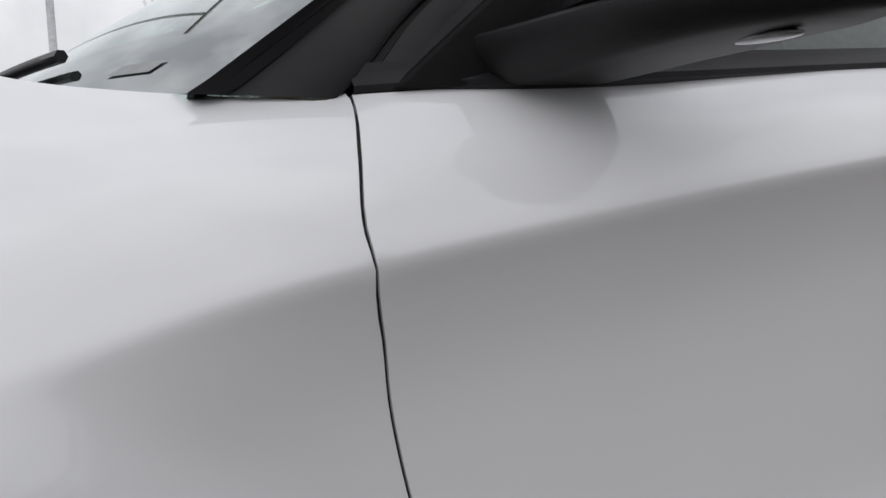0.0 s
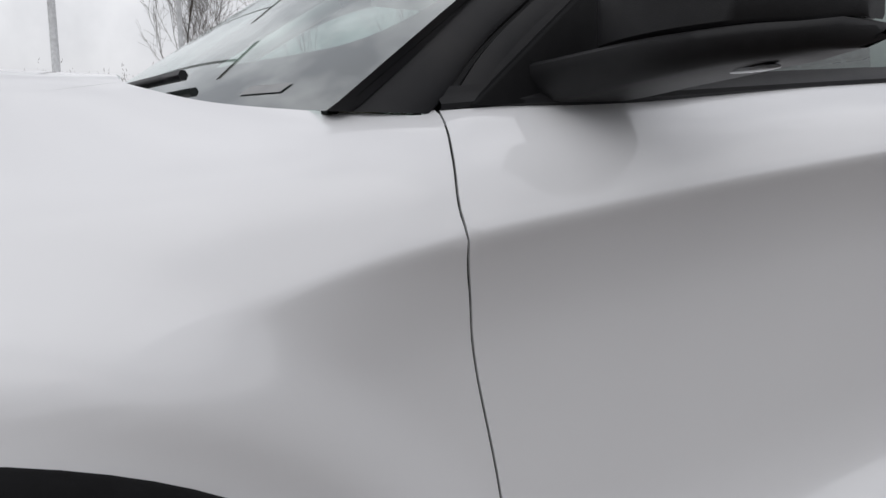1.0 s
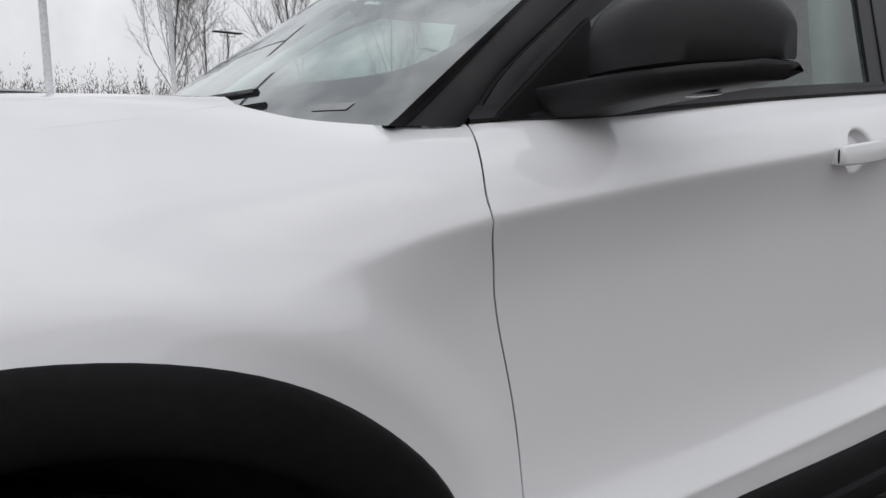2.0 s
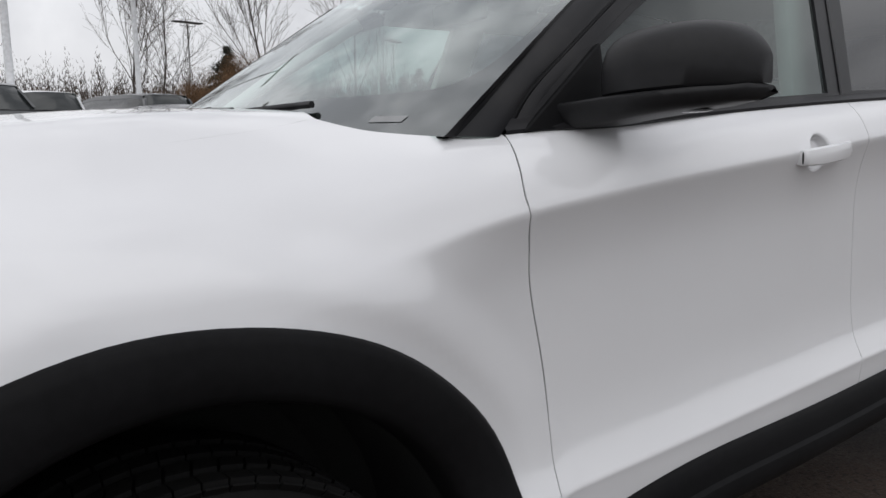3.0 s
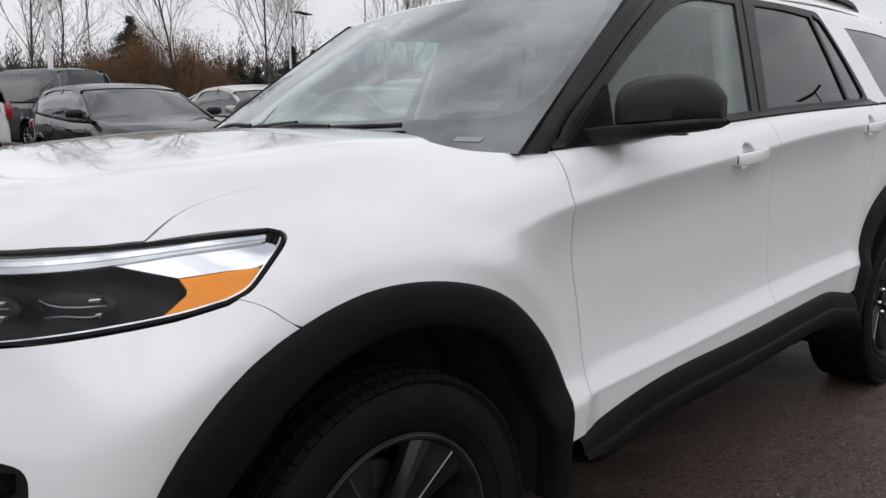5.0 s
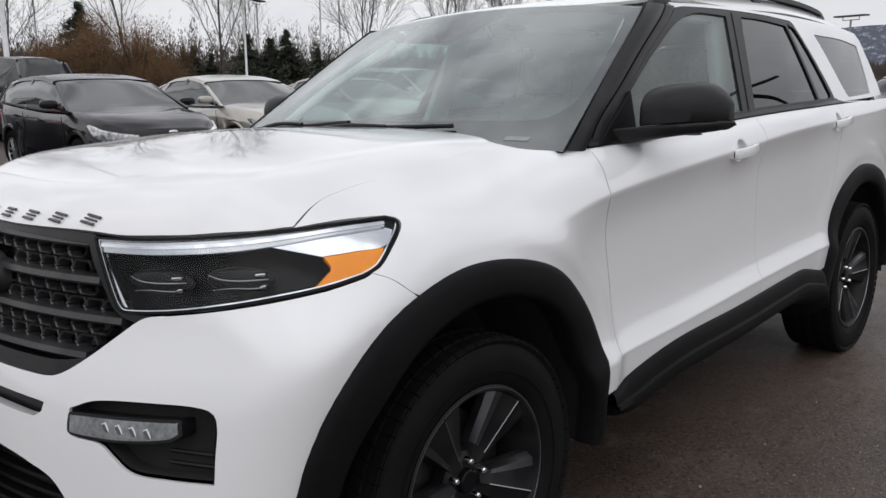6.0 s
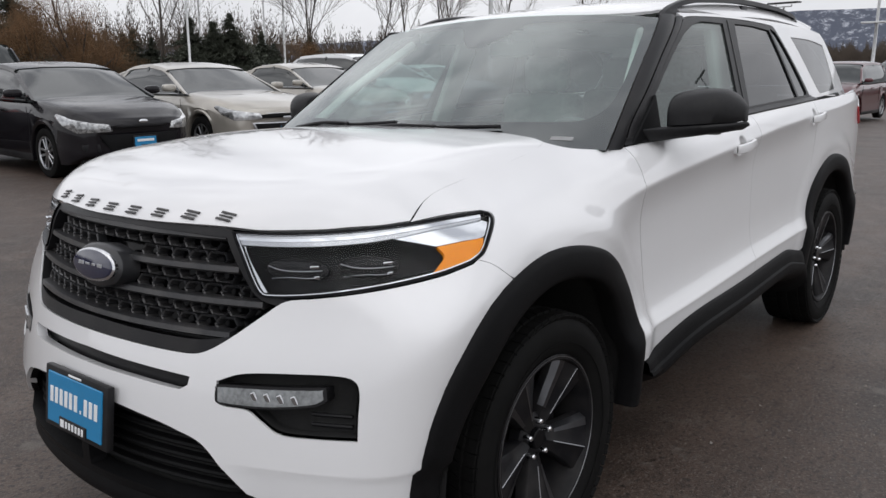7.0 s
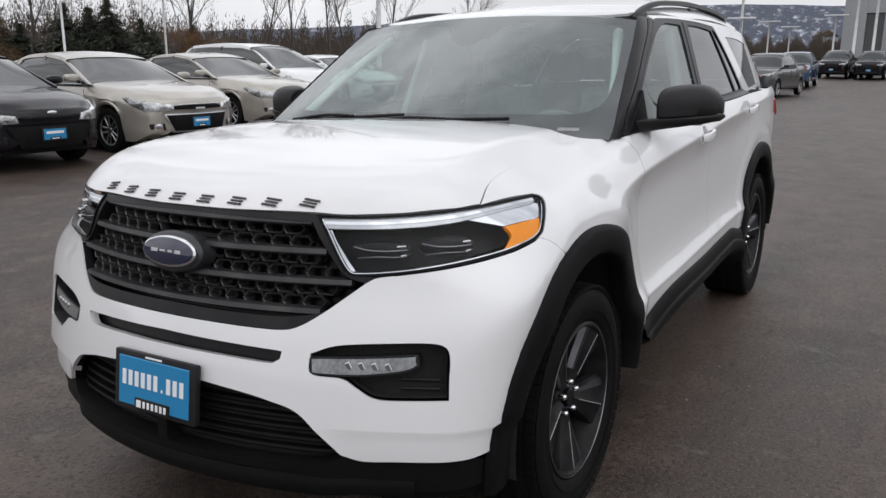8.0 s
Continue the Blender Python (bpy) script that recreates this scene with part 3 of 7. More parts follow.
# headlamp outline, from the inner top corner outwards and back
LAMP_TOP = [(0.7101, 0.4491, 1.1008), (0.6704, 0.5764, 1.1022), (0.6257, 0.664, 1.1064), (0.5143, 0.7739, 1.1123), (0.4319, 0.8143, 1.1155), (0.324, 0.8499, 1.1195), (0.2227, 0.8745, 1.1216)]
LAMP_TIP = [(0.2227, 0.8745, 1.1216), (0.2021, 0.8914, 1.1128), (0.2111, 0.9102, 1.0961), (0.2579, 0.9325, 1.0628), (0.3078, 0.9463, 1.0266), (0.3522, 0.9446, 1.0101)]
LAMP_LOW = [(0.3522, 0.9446, 1.0101), (0.4371, 0.9219, 0.9953), (0.532, 0.8729, 0.9824), (0.6139, 0.7949, 0.9684), (0.6727, 0.6827, 0.9522), (0.7097, 0.5947, 0.9453), (0.7216, 0.5573, 0.95), (0.7226, 0.5256, 0.9862), (0.7206, 0.4877, 1.0521), (0.7101, 0.4491, 1.1008)]
lamp_a = [ahead(*p) for p in LAMP_TOP]
lamp_b = [ahead(*p) for p in LAMP_TIP]
lamp_c = [ahead(*p) for p in LAMP_LOW]
lamp_outline = outline(lamp_a, lamp_b, lamp_c, step=0.010)

# bonnet: nose lip, lamp edge, shut line back to the screen, rear edge
hood_front = [(0.757, 0.0, 1.104), (0.752, 0.14, 1.103), (0.733, 0.28, 1.102), (0.700, 0.437, 1.101)]
hood_lamp = [(0.6785, 0.5400, 1.1050), (0.6385, 0.6335, 1.1092), (0.5920, 0.7035, 1.1120), (0.5135, 0.7715, 1.1148), (0.4341, 0.8109, 1.118)]
def on_top(x, y):
    """The body's upper surface at a place of the plan."""
    o, d = np.array([[x], [y], [1.0]]), np.array([[0], [0], [1.0]])
    p, _ = drop_on(body_field, lambda q: (o, d, 0.0, 0.5), np.array([[x, y]]))
    return (x, y, float(p[0][2]))


hood_side = [(0.4341, 0.8109, 1.118)] + [on_top(x, y) for x, y in ((0.33, 0.792), (0.15, 0.785), (-0.05, 0.775), (-0.22, 0.756), (-0.333, 0.724))]
hood_rear = [on_top(x, y) for x, y in ((-0.333, 0.724), (-0.334, 0.69), (-0.349, 0.63), (-0.372, 0.53), (-0.384, 0.42), (-0.383, 0.2), (-0.38, 0.0))]


def mirror_run(run):
    return [(x, -y, z) for x, y, z in run[::-1]]


def on_hood(run):
    return [slope_point(x, y, z, HOOD_SLANT) for x, y, z in run]


hood_loop = outline(on_hood(mirror_run(hood_front)[:-1] + hood_front + hood_lamp), on_hood(hood_side), on_hood(hood_rear + mirror_run(hood_rear)[1:]), on_hood(mirror_run(hood_side)), on_hood(mirror_run(hood_lamp) + [mirror_run(hood_front)[0]]), step=0.016)
part("hood", patch("hood", body_field, hood_way, hood_loop, grid=0.03, depth=0.02), WHITE, suv)


def on_wing(run):
    return [(x, 0.8 * z - 0.6 * y) for x, y, z in run]


def drop_side(x, z, field=body_field):
    p, _ = drop_on(field, from_side, np.array([[x, z]]))
    return tuple(p[0])


def side_run3(run):
    return [drop_side(x, z) for x, z in run]


def cup_rings(hx, hz):
    return [np.array([(hx + 1.05 * rr * math.cos(a), hz + rr * math.sin(a)) for a in np.linspace(0, 2 * math.pi, 25)]) for rr in (0.010, 0.022, 0.030, 0.037, 0.046)]


def crease_lines(x0, x1, low=True, step=0.012):
    xs = np.arange(x1, x0, step)
    up = [np.stack([xs, crease_z(xs) + dz], 1) for dz in (-0.034, -0.022, -0.012, -0.005, 0.001, 0.008, 0.018)]
    return up + ([np.stack([xs, lower_crease_z(xs) + dz], 1) for dz in (-0.016, -0.006, -0.0015, 0.0015, 0.007, 0.016, 0.030)] if low else [])


def clear_of(lines, hx, hz, d=0.052):
    """The same lines, cut where they would run through a handle's hollow."""
    out = []
    for ln in lines:
        far = np.hypot(ln[:, 0] - hx, ln[:, 1] - hz) > d
        out += [seg for seg in (ln[far & (ln[:, 0] < hx)], ln[far & (ln[:, 0] >= hx)]) if len(seg) > 1]
    return out


# front wing: shut line, door seam, arch, bumper seam, lamp edge
wing_top = [(x, y + g, z - 0.7 * g) for (x, y, z), g in zip(hood_side, (0.003, 0.0006, 0.0, 0.0, 0.0, 0.0))]
wing_back = [on_top(x, y) for x, y in ((-0.335, 0.727), (-0.352, 0.742), (-0.396, 0.773), (-0.45, 0.801), (-0.53, 0.840), (-0.60, 0.866))] + side_run3(seam_run(seam_x, 1.2175, 0.482, GAP, 16))
wing_arch = side_run3(arc(0, 172, 68, 20))
bumper_seam = side_run3([(0.2154, 0.9331), (0.258, 0.966), (0.298, 1.000), (0.333, 1.0160)])
seam_fore = side_run3([(0.2166, 0.9320), (0.2592, 0.9648), (0.2990, 0.9988), (0.3340, 1.0146)])
wing_loop = outline(on_wing(wing_top), on_wing(wing_back), on_wing(wing_arch), on_wing([wing_arch[-1]] + bumper_seam[1:]), on_wing([bumper_seam[-1]] + [(x - 0.003, y + 0.001, z) for x, y, z in LAMP_TIP[-2:0:-1]] + [LAMP_TIP[0]]), on_wing([LAMP_TIP[0], (0.317, 0.845, 1.121), wing_top[0]]), step=0.012)
both_sides("front_fender", patch("front_fender", body_field, from_shoulder, wing_loop, grid=0.016, depth=0.018, lines=[np.array([(p[0], 0.8 * p[2] - 0.6 * p[1]) for p in drop_on(body_field, from_side, ln)[0]]) for ln in crease_lines(-0.25, -0.66, False)]), WHITE, suv)

# doors
front_door = outline(seam_run(seam_x, 0.486, 1.218, -GAP, 16), line_run(belt_z, float(seam_x(1.218)) - GAP, -1.69, -0.002), seam_run(rear_seam, 1.272, 0.574, GAP * 0.6), line_run(sill_z, -1.69, -0.66, 0.002), step=0.016)
both_sides("front_door", patch("front_door", body_field, from_side, front_door, grid=0.02, depth=0.018, lines=cup_rings(-1.482, 1.159) + clear_of(crease_lines(-0.55, -1.75), -1.482, 1.159)), WHITE, suv)
rear_edge = [(-2.665, 1.293), (-2.655, 1.20), (-2.625, 1.08), (-2.570, 0.95), (-2.545, 0.86), (-2.560, 0.745)]
rear_door = outline(seam_run(rear_seam, 0.576, 1.274, -GAP * 0.6), line_run(belt_z, -1.70, -2.66, -0.002), rear_edge + arc(-3.03, 33, 15, 6), line_run(sill_z, -2.40, -1.70, 0.002), step=0.016)
both_sides("rear_door", patch("rear_door", body_field, from_side, rear_door, grid=0.02, depth=0.018, lines=cup_rings(-2.595, 1.220) + clear_of(crease_lines(-1.65, -2.75), -2.595, 1.220)), WHITE, suv)

# rear quarter up to the pillar
quarter = outline([(x - GAP * 2, z) for x, z in rear_edge[::-1]], line_run(belt_z, -2.67, -3.72, -0.002), [(-3.72, 1.318), (-3.78, 1.15), (-3.80, 0.95), (-3.76, 0.72), (-3.70, 0.50)], [(-3.70, 0.50), (-3.62, 0.47)], arc(-3.03, 172, 36, 20), step=0.016)
both_sides("rear_quarter_panel", patch("rear_quarter_panel", body_field, from_side, quarter, grid=0.022, depth=0.018, lines=crease_lines(-2.5, -3.85, False)), WHITE, suv)

# front bumper skin with its openings
GRILLE_LOW = [(0.8751, 0.0001, 0.8), (0.8684, 0.1506, 0.7992), (0.8449, 0.3179, 0.7969), (0.8251, 0.4042, 0.7981), (0.8079, 0.4509, 0.8109), (0.7775, 0.5064, 0.8458), (0.7327, 0.5747, 0.8999), (0.7004, 0.6254, 0.9381), (0.6777, 0.6737, 0.9482)]
b_lamp = LAMP_LOW[4:0:-1]
b_arch = side_run3(arc(0, 67, 6, 14))
b_low = [(0.6653, 0.8994, 0.4559), (0.7156, 0.831, 0.4547), (0.7678, 0.7235, 0.453), (0.8047, 0.6374, 0.4506), (0.832, 0.586, 0.4659)]
b_intake = [(0.832, 0.586, 0.4659), (0.8515, 0.5319, 0.5262), (0.8621, 0.4662, 0.5831), (0.8785, 0.3879, 0.6059), (0.8908, 0.3211, 0.6186), (0.9122, 0.1503, 0.6361), (0.9186, -0.0025, 0.639)]
SLOT_LO, SLOT_HI = [(0.0, 0.716), (0.20, 0.714), (0.34, 0.709), (0.372, 0.709)], [(0.386, 0.722), (0.386, 0.738), (0.370, 0.745), (0.20, 0.752), (0.0, 0.757)]
bumper_loop = outline([ahead(*p) for p in GRILLE_LOW], [ahead(*p) for p in [GRILLE_LOW[-1]] + [(x, y, z - 0.004) for x, y, z in b_lamp]], [ahead(LAMP_LOW[0][0], LAMP_LOW[0][1], LAMP_LOW[0][2] - 0.003), ahead(*seam_fore[-1])], [ahead(*p) for p in seam_fore[::-1]], [ahead(*p) for p in b_arch], [ahead(*p) for p in b_low], [ahead(*p) for p in b_intake], SLOT_LO, SLOT_HI, step=0.011)
POCKET = [[(0.8185, 0.4926, 0.7429), (0.7863, 0.5673, 0.7681), (0.7262, 0.7102, 0.7791), (0.6892, 0.8019, 0.7811), (0.6758, 0.8381, 0.7709), (0.6745, 0.8482, 0.7413), (0.6839, 0.8501, 0.6894), (0.6942, 0.854, 0.6314)], [(0.6942, 0.854, 0.6314), (0.7431, 0.7571, 0.629), (0.7792, 0.6742, 0.6315), (0.7946, 0.6216, 0.6597), (0.8041, 0.5828, 0.6818), (0.83, 0.5, 0.69), (0.8185, 0.4926, 0.7429)]]
pocket_loop = outline(*[[ahead(*p) for p in run] for run in POCKET], step=0.010)
part("front_bumper", patch("front_bumper", body_field, from_ahead, bumper_loop, [pocket_loop], grid=0.024, depth=0.03, both=True, hole_depth=0.008), WHITE, suv)


def behind(field, d):
    """The same shape, shrunk inwards by d."""
    return lambda x, y, z: field(x, y, z) + d


# what closes the openings behind the skin
def back_panel(name, loop, d, mat, label, both=False, grid=0.03):
    return part(name, patch(name, behind(body_field, d), from_ahead, loop, grid=grid, depth=0.0, both=both), mat, suv, label)


for sgn in (1, -1):
    me = patch("fog_pocket", behind(body_field, 0.05), from_ahead, pocket_loop, grid=0.03, depth=-0.043)
    part("fog_pocket", me if sgn == 1 else mirrored(me, "fog_pocket"), WELL, suv, "black recess round the fog lamp")

slot_loop = outline([(0.0, 0.700), (0.41, 0.695)], [(0.41, 0.695), (0.41, 0.765)], [(0.41, 0.765), (0.0, 0.770)], step=0.02)
back_panel("bumper_slot", slot_loop, 0.045, TRIM, "long narrow black air slot", True)

# dark gaskets behind the door gaps
for f, z0, z1 in ((seam_x, 0.485, 1.200), (rear_seam, 0.545, 1.262)):
    me = patch("door_gasket", behind(body_field, 0.003), from_side, outline(seam_run(f, z0, z1, 0.012), seam_run(f, z1, z0, -0.012), step=0.02), grid=0.03, depth=0)
    both_sides("door_gasket", me, WELL, suv, "dark rubber gasket in the door gap")


# black cladding round the wheels: a proud, rounded band
def arch_band(cx, a0, a1):
    prof = [(0.588, -0.012), (0.587, 0.004), (0.581, 0.013), (0.568, 0.018), (0.540, 0.022), (0.512, 0.021), (0.500, 0.014), (0.494, 0.002), (0.492, -0.05)]
    secs = []
    for a in np.linspace(a0, a1, 60):
        c, s = math.cos(radians(a)), math.sin(radians(a))
        wide = [r + (float(arch_edge(a)) - 0.588) * (r - 0.492) / 0.096 for r, _ in prof]
        q = np.array([[cx + min(r, float(arch_edge(a)) - 0.013) * c, max(ARCH_Z + min(r, float(arch_edge(a)) - 0.013) * s, 0.26)] for r in wide])
        p, n = drop_on(body_field, from_side, q)
        base = p[2][1]
        secs.append([(cx + r * c, (base if i > 1 else p[i][1]) + off, max(ARCH_Z + r * s, 0.24)) for i, (r, (_, off)) in enumerate(zip(wide, prof))])
    return sweep(secs)


for sgn in (1, -1):
    for cx, a0, a1 in ((0, -8, 187), (-3.03, 2, 183)):
        bm = arch_band(cx, a0, a1)
        part("wheel_arch_cladding", bm if sgn == 1 else flipped(bm), CLADDING, suv, "black grained plastic wheel arch trim")
        # liner of the wheel well
        secs = []
        for a in np.linspace(-8, 187, 32):
            c, s = math.cos(radians(a)), math.sin(radians(a))
            secs.append([(cx + r * c, y, max(0.40 + r * s, 0.30)) for r, y in ((0.497, 0.955), (0.50, 0.90), (0.50, 0.62), (0.44, 0.56), (0.0, 0.56))])
        bm = sweep(secs)
        part("wheel_well", bm if sgn == 1 else flipped(bm), WELL, suv, "dark felt wheel well liner")

# sill cladding between the wheels
secs = []
for x in np.linspace(-0.590, -2.49, 50):
    zt = float(sill_z(x)) if x < -0.55 else 0.470
    zt -= 0.05 * float(bump(x, -0.60, -0.50)) + 0.06 * float(bump(-x, 2.42, 2.5))
    y0 = drop_side(min(x, -0.55), max(zt, 0.45))[1]
    g = float(bump(-x, 0.57, 0.76))
    k = 0.55 + 0.45 * g
    secs.append([(x, y0 + dy, zt + dz * k) for dy, dz in ((-0.012, 0.004), (0.006, 0.001), (0.012, -0.006), (0.018, -0.035), (0.020, -0.060), (0.030, -0.066), (0.034, -0.085), (0.024, -0.085 - 0.028 * g), (-0.012, -0.085 - 0.060 * g), (-0.06, -0.085 - 0.085 * g), (-0.14, -0.085 - 0.100 * g), (-0.3, -0.085 - 0.10 * g))])
for sgn in (1, -1):
    bm = sweep(secs)
    part("sill_cladding", bm if sgn == 1 else flipped(bm), CLADDING, suv, "black plastic sill trim below the doors")

# dark underside
part("underbody", box(4.55, 1.50, 0.16, 0.04, (-1.65, 0, 0.33)), WELL, suv)
for sgn in (1, -1):
    part("inner_sill", box(1.95, 0.24, 0.24, 0.02, (-1.5, sgn * 0.72, 0.48)), WELL, suv)

# lower front: black valance, intake with slats, lip
val_top = [(0.60, 0.925, 0.430)] + [(x, y, z - 0.004) for x, y, z in b_low] + [(x, y, z - 0.004) for x, y, z in b_intake[1:]]
val_loop = outline([ahead(*p) for p in val_top], [(0.0, 0.636), (0.0, 0.40)], [(0.0, 0.40), (0.30, 0.40), (0.45, 0.395), (0.52, 0.37)], [(0.52, 0.37), ahead(0.76, 0.72, 0.35), ahead(0.60, 0.92, 0.36)], step=0.014)
part("lower_valance", patch("lower_valance", behind(body_field, 0.012), from_ahead, val_loop, [outline([(0.02, 0.625), (0.30, 0.609), (0.44, 0.575), (0.505, 0.50)], [(0.505, 0.50), (0.49, 0.45), (0.40, 0.425), (0.02, 0.425)], [(0.02, 0.425), (0.02, 0.625)], step=0.015)], grid=0.03, depth=0.02, both=True, hole_depth=0.05), CLADDING, suv, "black plastic lower bumper")
part("intake_back", patch("intake_back", behind(body_field, 0.075), from_ahead, outline([(0.0, 0.63), (0.54, 0.60)], [(0.54, 0.60), (0.54, 0.40)], [(0.54, 0.40), (0.0, 0.40)], step=0.03), grid=0.05, depth=0, both=True), WELL, suv)


def round_nose(y):
    """How far along the nose's sheet a place lies that is y off the middle."""
    return y if y < 0.35 else 0.35 + math.atan2(y - 0.35, 0.76) / 1.9


def nose_bar(u0, u1, z0, z1, d, section, n=24, field=body_field):
    """A bar that follows the nose, from u0 to u1; section: (out, up) pairs."""
    us = np.linspace(u0, u1, n)
    zs = np.linspace(z0, z1, n)
    q = np.stack([np.abs(us), zs], 1)
    p, nm = drop_on(behind(field, d), from_ahead, q)
    sg = np.where(us < 0, -1, 1)
    secs = []
    for i in range(n):
        h = np.array([nm[i][0], nm[i][1], 0])
        h /= np.linalg.norm(h)
        secs.append([(p[i][0] + o * h[0], sg[i] * (p[i][1] + o * h[1]), p[i][2] + w) for o, w in section])
    return sweep(secs, closed=True)


ROD = [(0.008, -0.006), (0.012, 0), (0.008, 0.006), (-0.02, 0.005), (-0.02, -0.005)]
for z in (0.455, 0.485, 0.515, 0.545, 0.575):
    w = 0.49 - 0.35 * max(z - 0.50, 0)
    part("intake_slat", nose_bar(-w, w, z, z, 0.060, ROD), CLADDING, suv)
LIP = [(0.0, 0.02), (0.006, 0.0), (0.004, -0.022), (-0.010, -0.045), (-0.10, -0.075), (-0.10, 0.02)]
part("lower_lip", nose_bar(-0.62, 0.62, 0.375, 0.375, 0.012, LIP, 60), CLADDING, suv, "black plastic chin lip")
for sgn in (1, -1):
    bm = hull([(0.76, 0.64, 0.39), (0.75, 0.66, 0.30), (0.56, 0.90, 0.39), (0.56, 0.90, 0.30), (0.55, 0.60, 0.3), (0.55, 0.60, 0.39)], 0.02)
    part("lip_corner", bm if sgn == 1 else flipped(bm), CLADDING, suv)


# grille
gr_side = [(0.7101, 0.4491, 1.1008), (0.721, 0.4862, 1.0522), (0.7229, 0.5241, 0.9863), (0.722, 0.5558, 0.9502), (0.6945, 0.6367, 0.9428)]
gr_low = GRILLE_LOW[7::-1]
grille_loop = outline([(0.0, 1.112), (0.14, 1.111), (0.28, 1.108), ahead(0.70, 0.437, 1.103)], [ahead(*p) for p in gr_side], [ahead(*p) for p in gr_low], [(0.0, 0.80), (0.0, 1.112)], step=0.014)
part("grille", patch("grille", behind(body_field, 0.075), from_ahead, grille_loop, grid=0.04, depth=0, both=True), GLOSSBLACK, suv, "black recess behind the grille mesh")
# dished black surround
part("grille_surround", patch("grille_surround", behind(body_field, 0.006), from_ahead, grille_loop, [outline([(0.0, 1.092), (0.28, 1.088), (0.415, 1.083)], [(0.415, 1.083), (0.462, 0.99), (0.495, 0.942), (0.552, 0.922)], [(0.552, 0.922), (0.478, 0.862), (0.405, 0.834), (0.30, 0.830), (0.0, 0.834)], [(0.0, 0.834), (0.0, 1.092)], step=0.014)], grid=0.03, depth=0.03, both=True, hole_depth=0.06), TRIM, suv, "black grille frame")


def grille_half_width(z):
    """Half the opening's width at a height, inside its frame."""
    return float(np.interp(z, [0.80, 0.811, 0.846, 0.900, 0.930, 0.945, 0.951, 0.986, 1.05, 1.098], [0.41, 0.45, 0.507, 0.575, 0.600, 0.575, 0.555, 0.520, 0.476, 0.437])) - 0.016


BAR = [(0.012, -0.010), (0.020, -0.003), (0.016, 0.010), (-0.01, 0.012), (-0.02, 0.008), (-0.02, -0.010)]
for z in (1.081, 1.003, 0.923, 0.846):
    w = round_nose(grille_half_width(z))
    part("grille_bar", nose_bar(-w, w, z, z, 0.026, BAR, 40), GREYMESH, suv, "dark grey grille bar")


def hex_ring():
    """One cell of the grille: a flattened hexagon with bevelled walls."""
    bm = bmesh.new()
    def ring(w, h, o):
        return [bm.verts.new((o, y, z)) for y, z in ((-w, 0), (-w * 0.62, h), (w * 0.62, h), (w, 0), (w * 0.62, -h), (-w * 0.62, -h))]
    rings = [ring(0.0375, 0.0195, -0.026), ring(0.0372, 0.0192, 0.0), ring(0.0352, 0.0172, 0.004), ring(0.0318, 0.0142, 0.001), ring(0.0270, 0.0108, -0.026)]
    for a, b in zip(rings, rings[1:]):
        for i in range(6):
            bm.faces.new((a[i], a[(i + 1) % 6], b[(i + 1) % 6], b[i]))
    bmesh.ops.recalc_face_normals(bm, faces=bm.faces)
    me = bpy.data.meshes.new("grille_cell")
    bm.to_mesh(me)
    bm.free()
    me.materials.append(GREYMESH)
    return me


cell = hex_ring()
for k, z in enumerate((1.061, 1.023, 0.983, 0.943, 0.903, 0.866)):
    w = grille_half_width(z) - 0.034
    for i in range(-9, 10):
        y = (i + (0.5 if k % 2 else 0)) * 0.0615
        if abs(y) > w or (abs(y) < 0.12 and 0.92 < z < 1.05):
            continue
        p, nm = drop_on(behind(body_field, 0.03), from_ahead, np.array([[round_nose(abs(y)), z]]))
        turn = math.atan2(nm[0][1] * (1 if y >= 0 else -1), nm[0][0])
        ob = new("grille_cell", cell)
        ob.parent = suv
        ob.matrix_basis = Matrix.Translation((p[0][0], p[0][1] * (1 if y >= 0 else -1), z)) @ Matrix.Rotation(turn, 4, "Z") @ Matrix.Rotation(radians(-14), 4, "Y")

# badge: blue oval in a chrome ring on a dark pod
badge = Matrix.Translation((0.838, 0, 0.982)) @ Matrix.Rotation(radians(-12), 4, "Y")


def oval(rx, rz, d0, d1, bev, n=48):
    secs = []
    for s, d in ((1.0, d0), (1.0, d1 - bev), (1.0 - bev / rz * 0.5, d1 - bev * 0.3), (1 - bev / rz, d1), (0.0, d1)):
        secs.append([(d, rx * s * math.cos(a), rz * s * math.sin(a)) for a in np.linspace(0, 2 * math.pi, n, endpoint=False)])
    bm = sweep(secs, closed=True, caps=False)
    bmesh.ops.transform(bm, matrix=badge, verts=bm.verts)
    bmesh.ops.remove_doubles(bm, verts=bm.verts, dist=1e-5)
    return smooth_bm(bm, 40)


pod = part("badge", oval(0.122, 0.062, -0.06, 0.004, 0.012), GREYMESH, suv, "dark grey badge pod")
part("badge_ring", oval(0.112, 0.0465, 0.0, 0.014, 0.005), CHROME, pod, "chrome oval ring")
part("badge_face", oval(0.105, 0.0405, 0.0, 0.0165, 0.003), BADGEBLUE, pod, "deep blue oval")
bm = bmesh.new()
for y, w, h in ((-0.052, 0.028, 0.030), (-0.018, 0.022, 0.018), (0.014, 0.018, 0.018), (0.046, 0.024, 0.030)):
    box(0.002, w, h * 0.35, 0.0008, (0.0178, y, 0.0), 1, bm)
bmesh.ops.transform(bm, matrix=badge, verts=bm.verts)
part("badge_mark", bm, SATIN, pod, "pale marks on the oval")

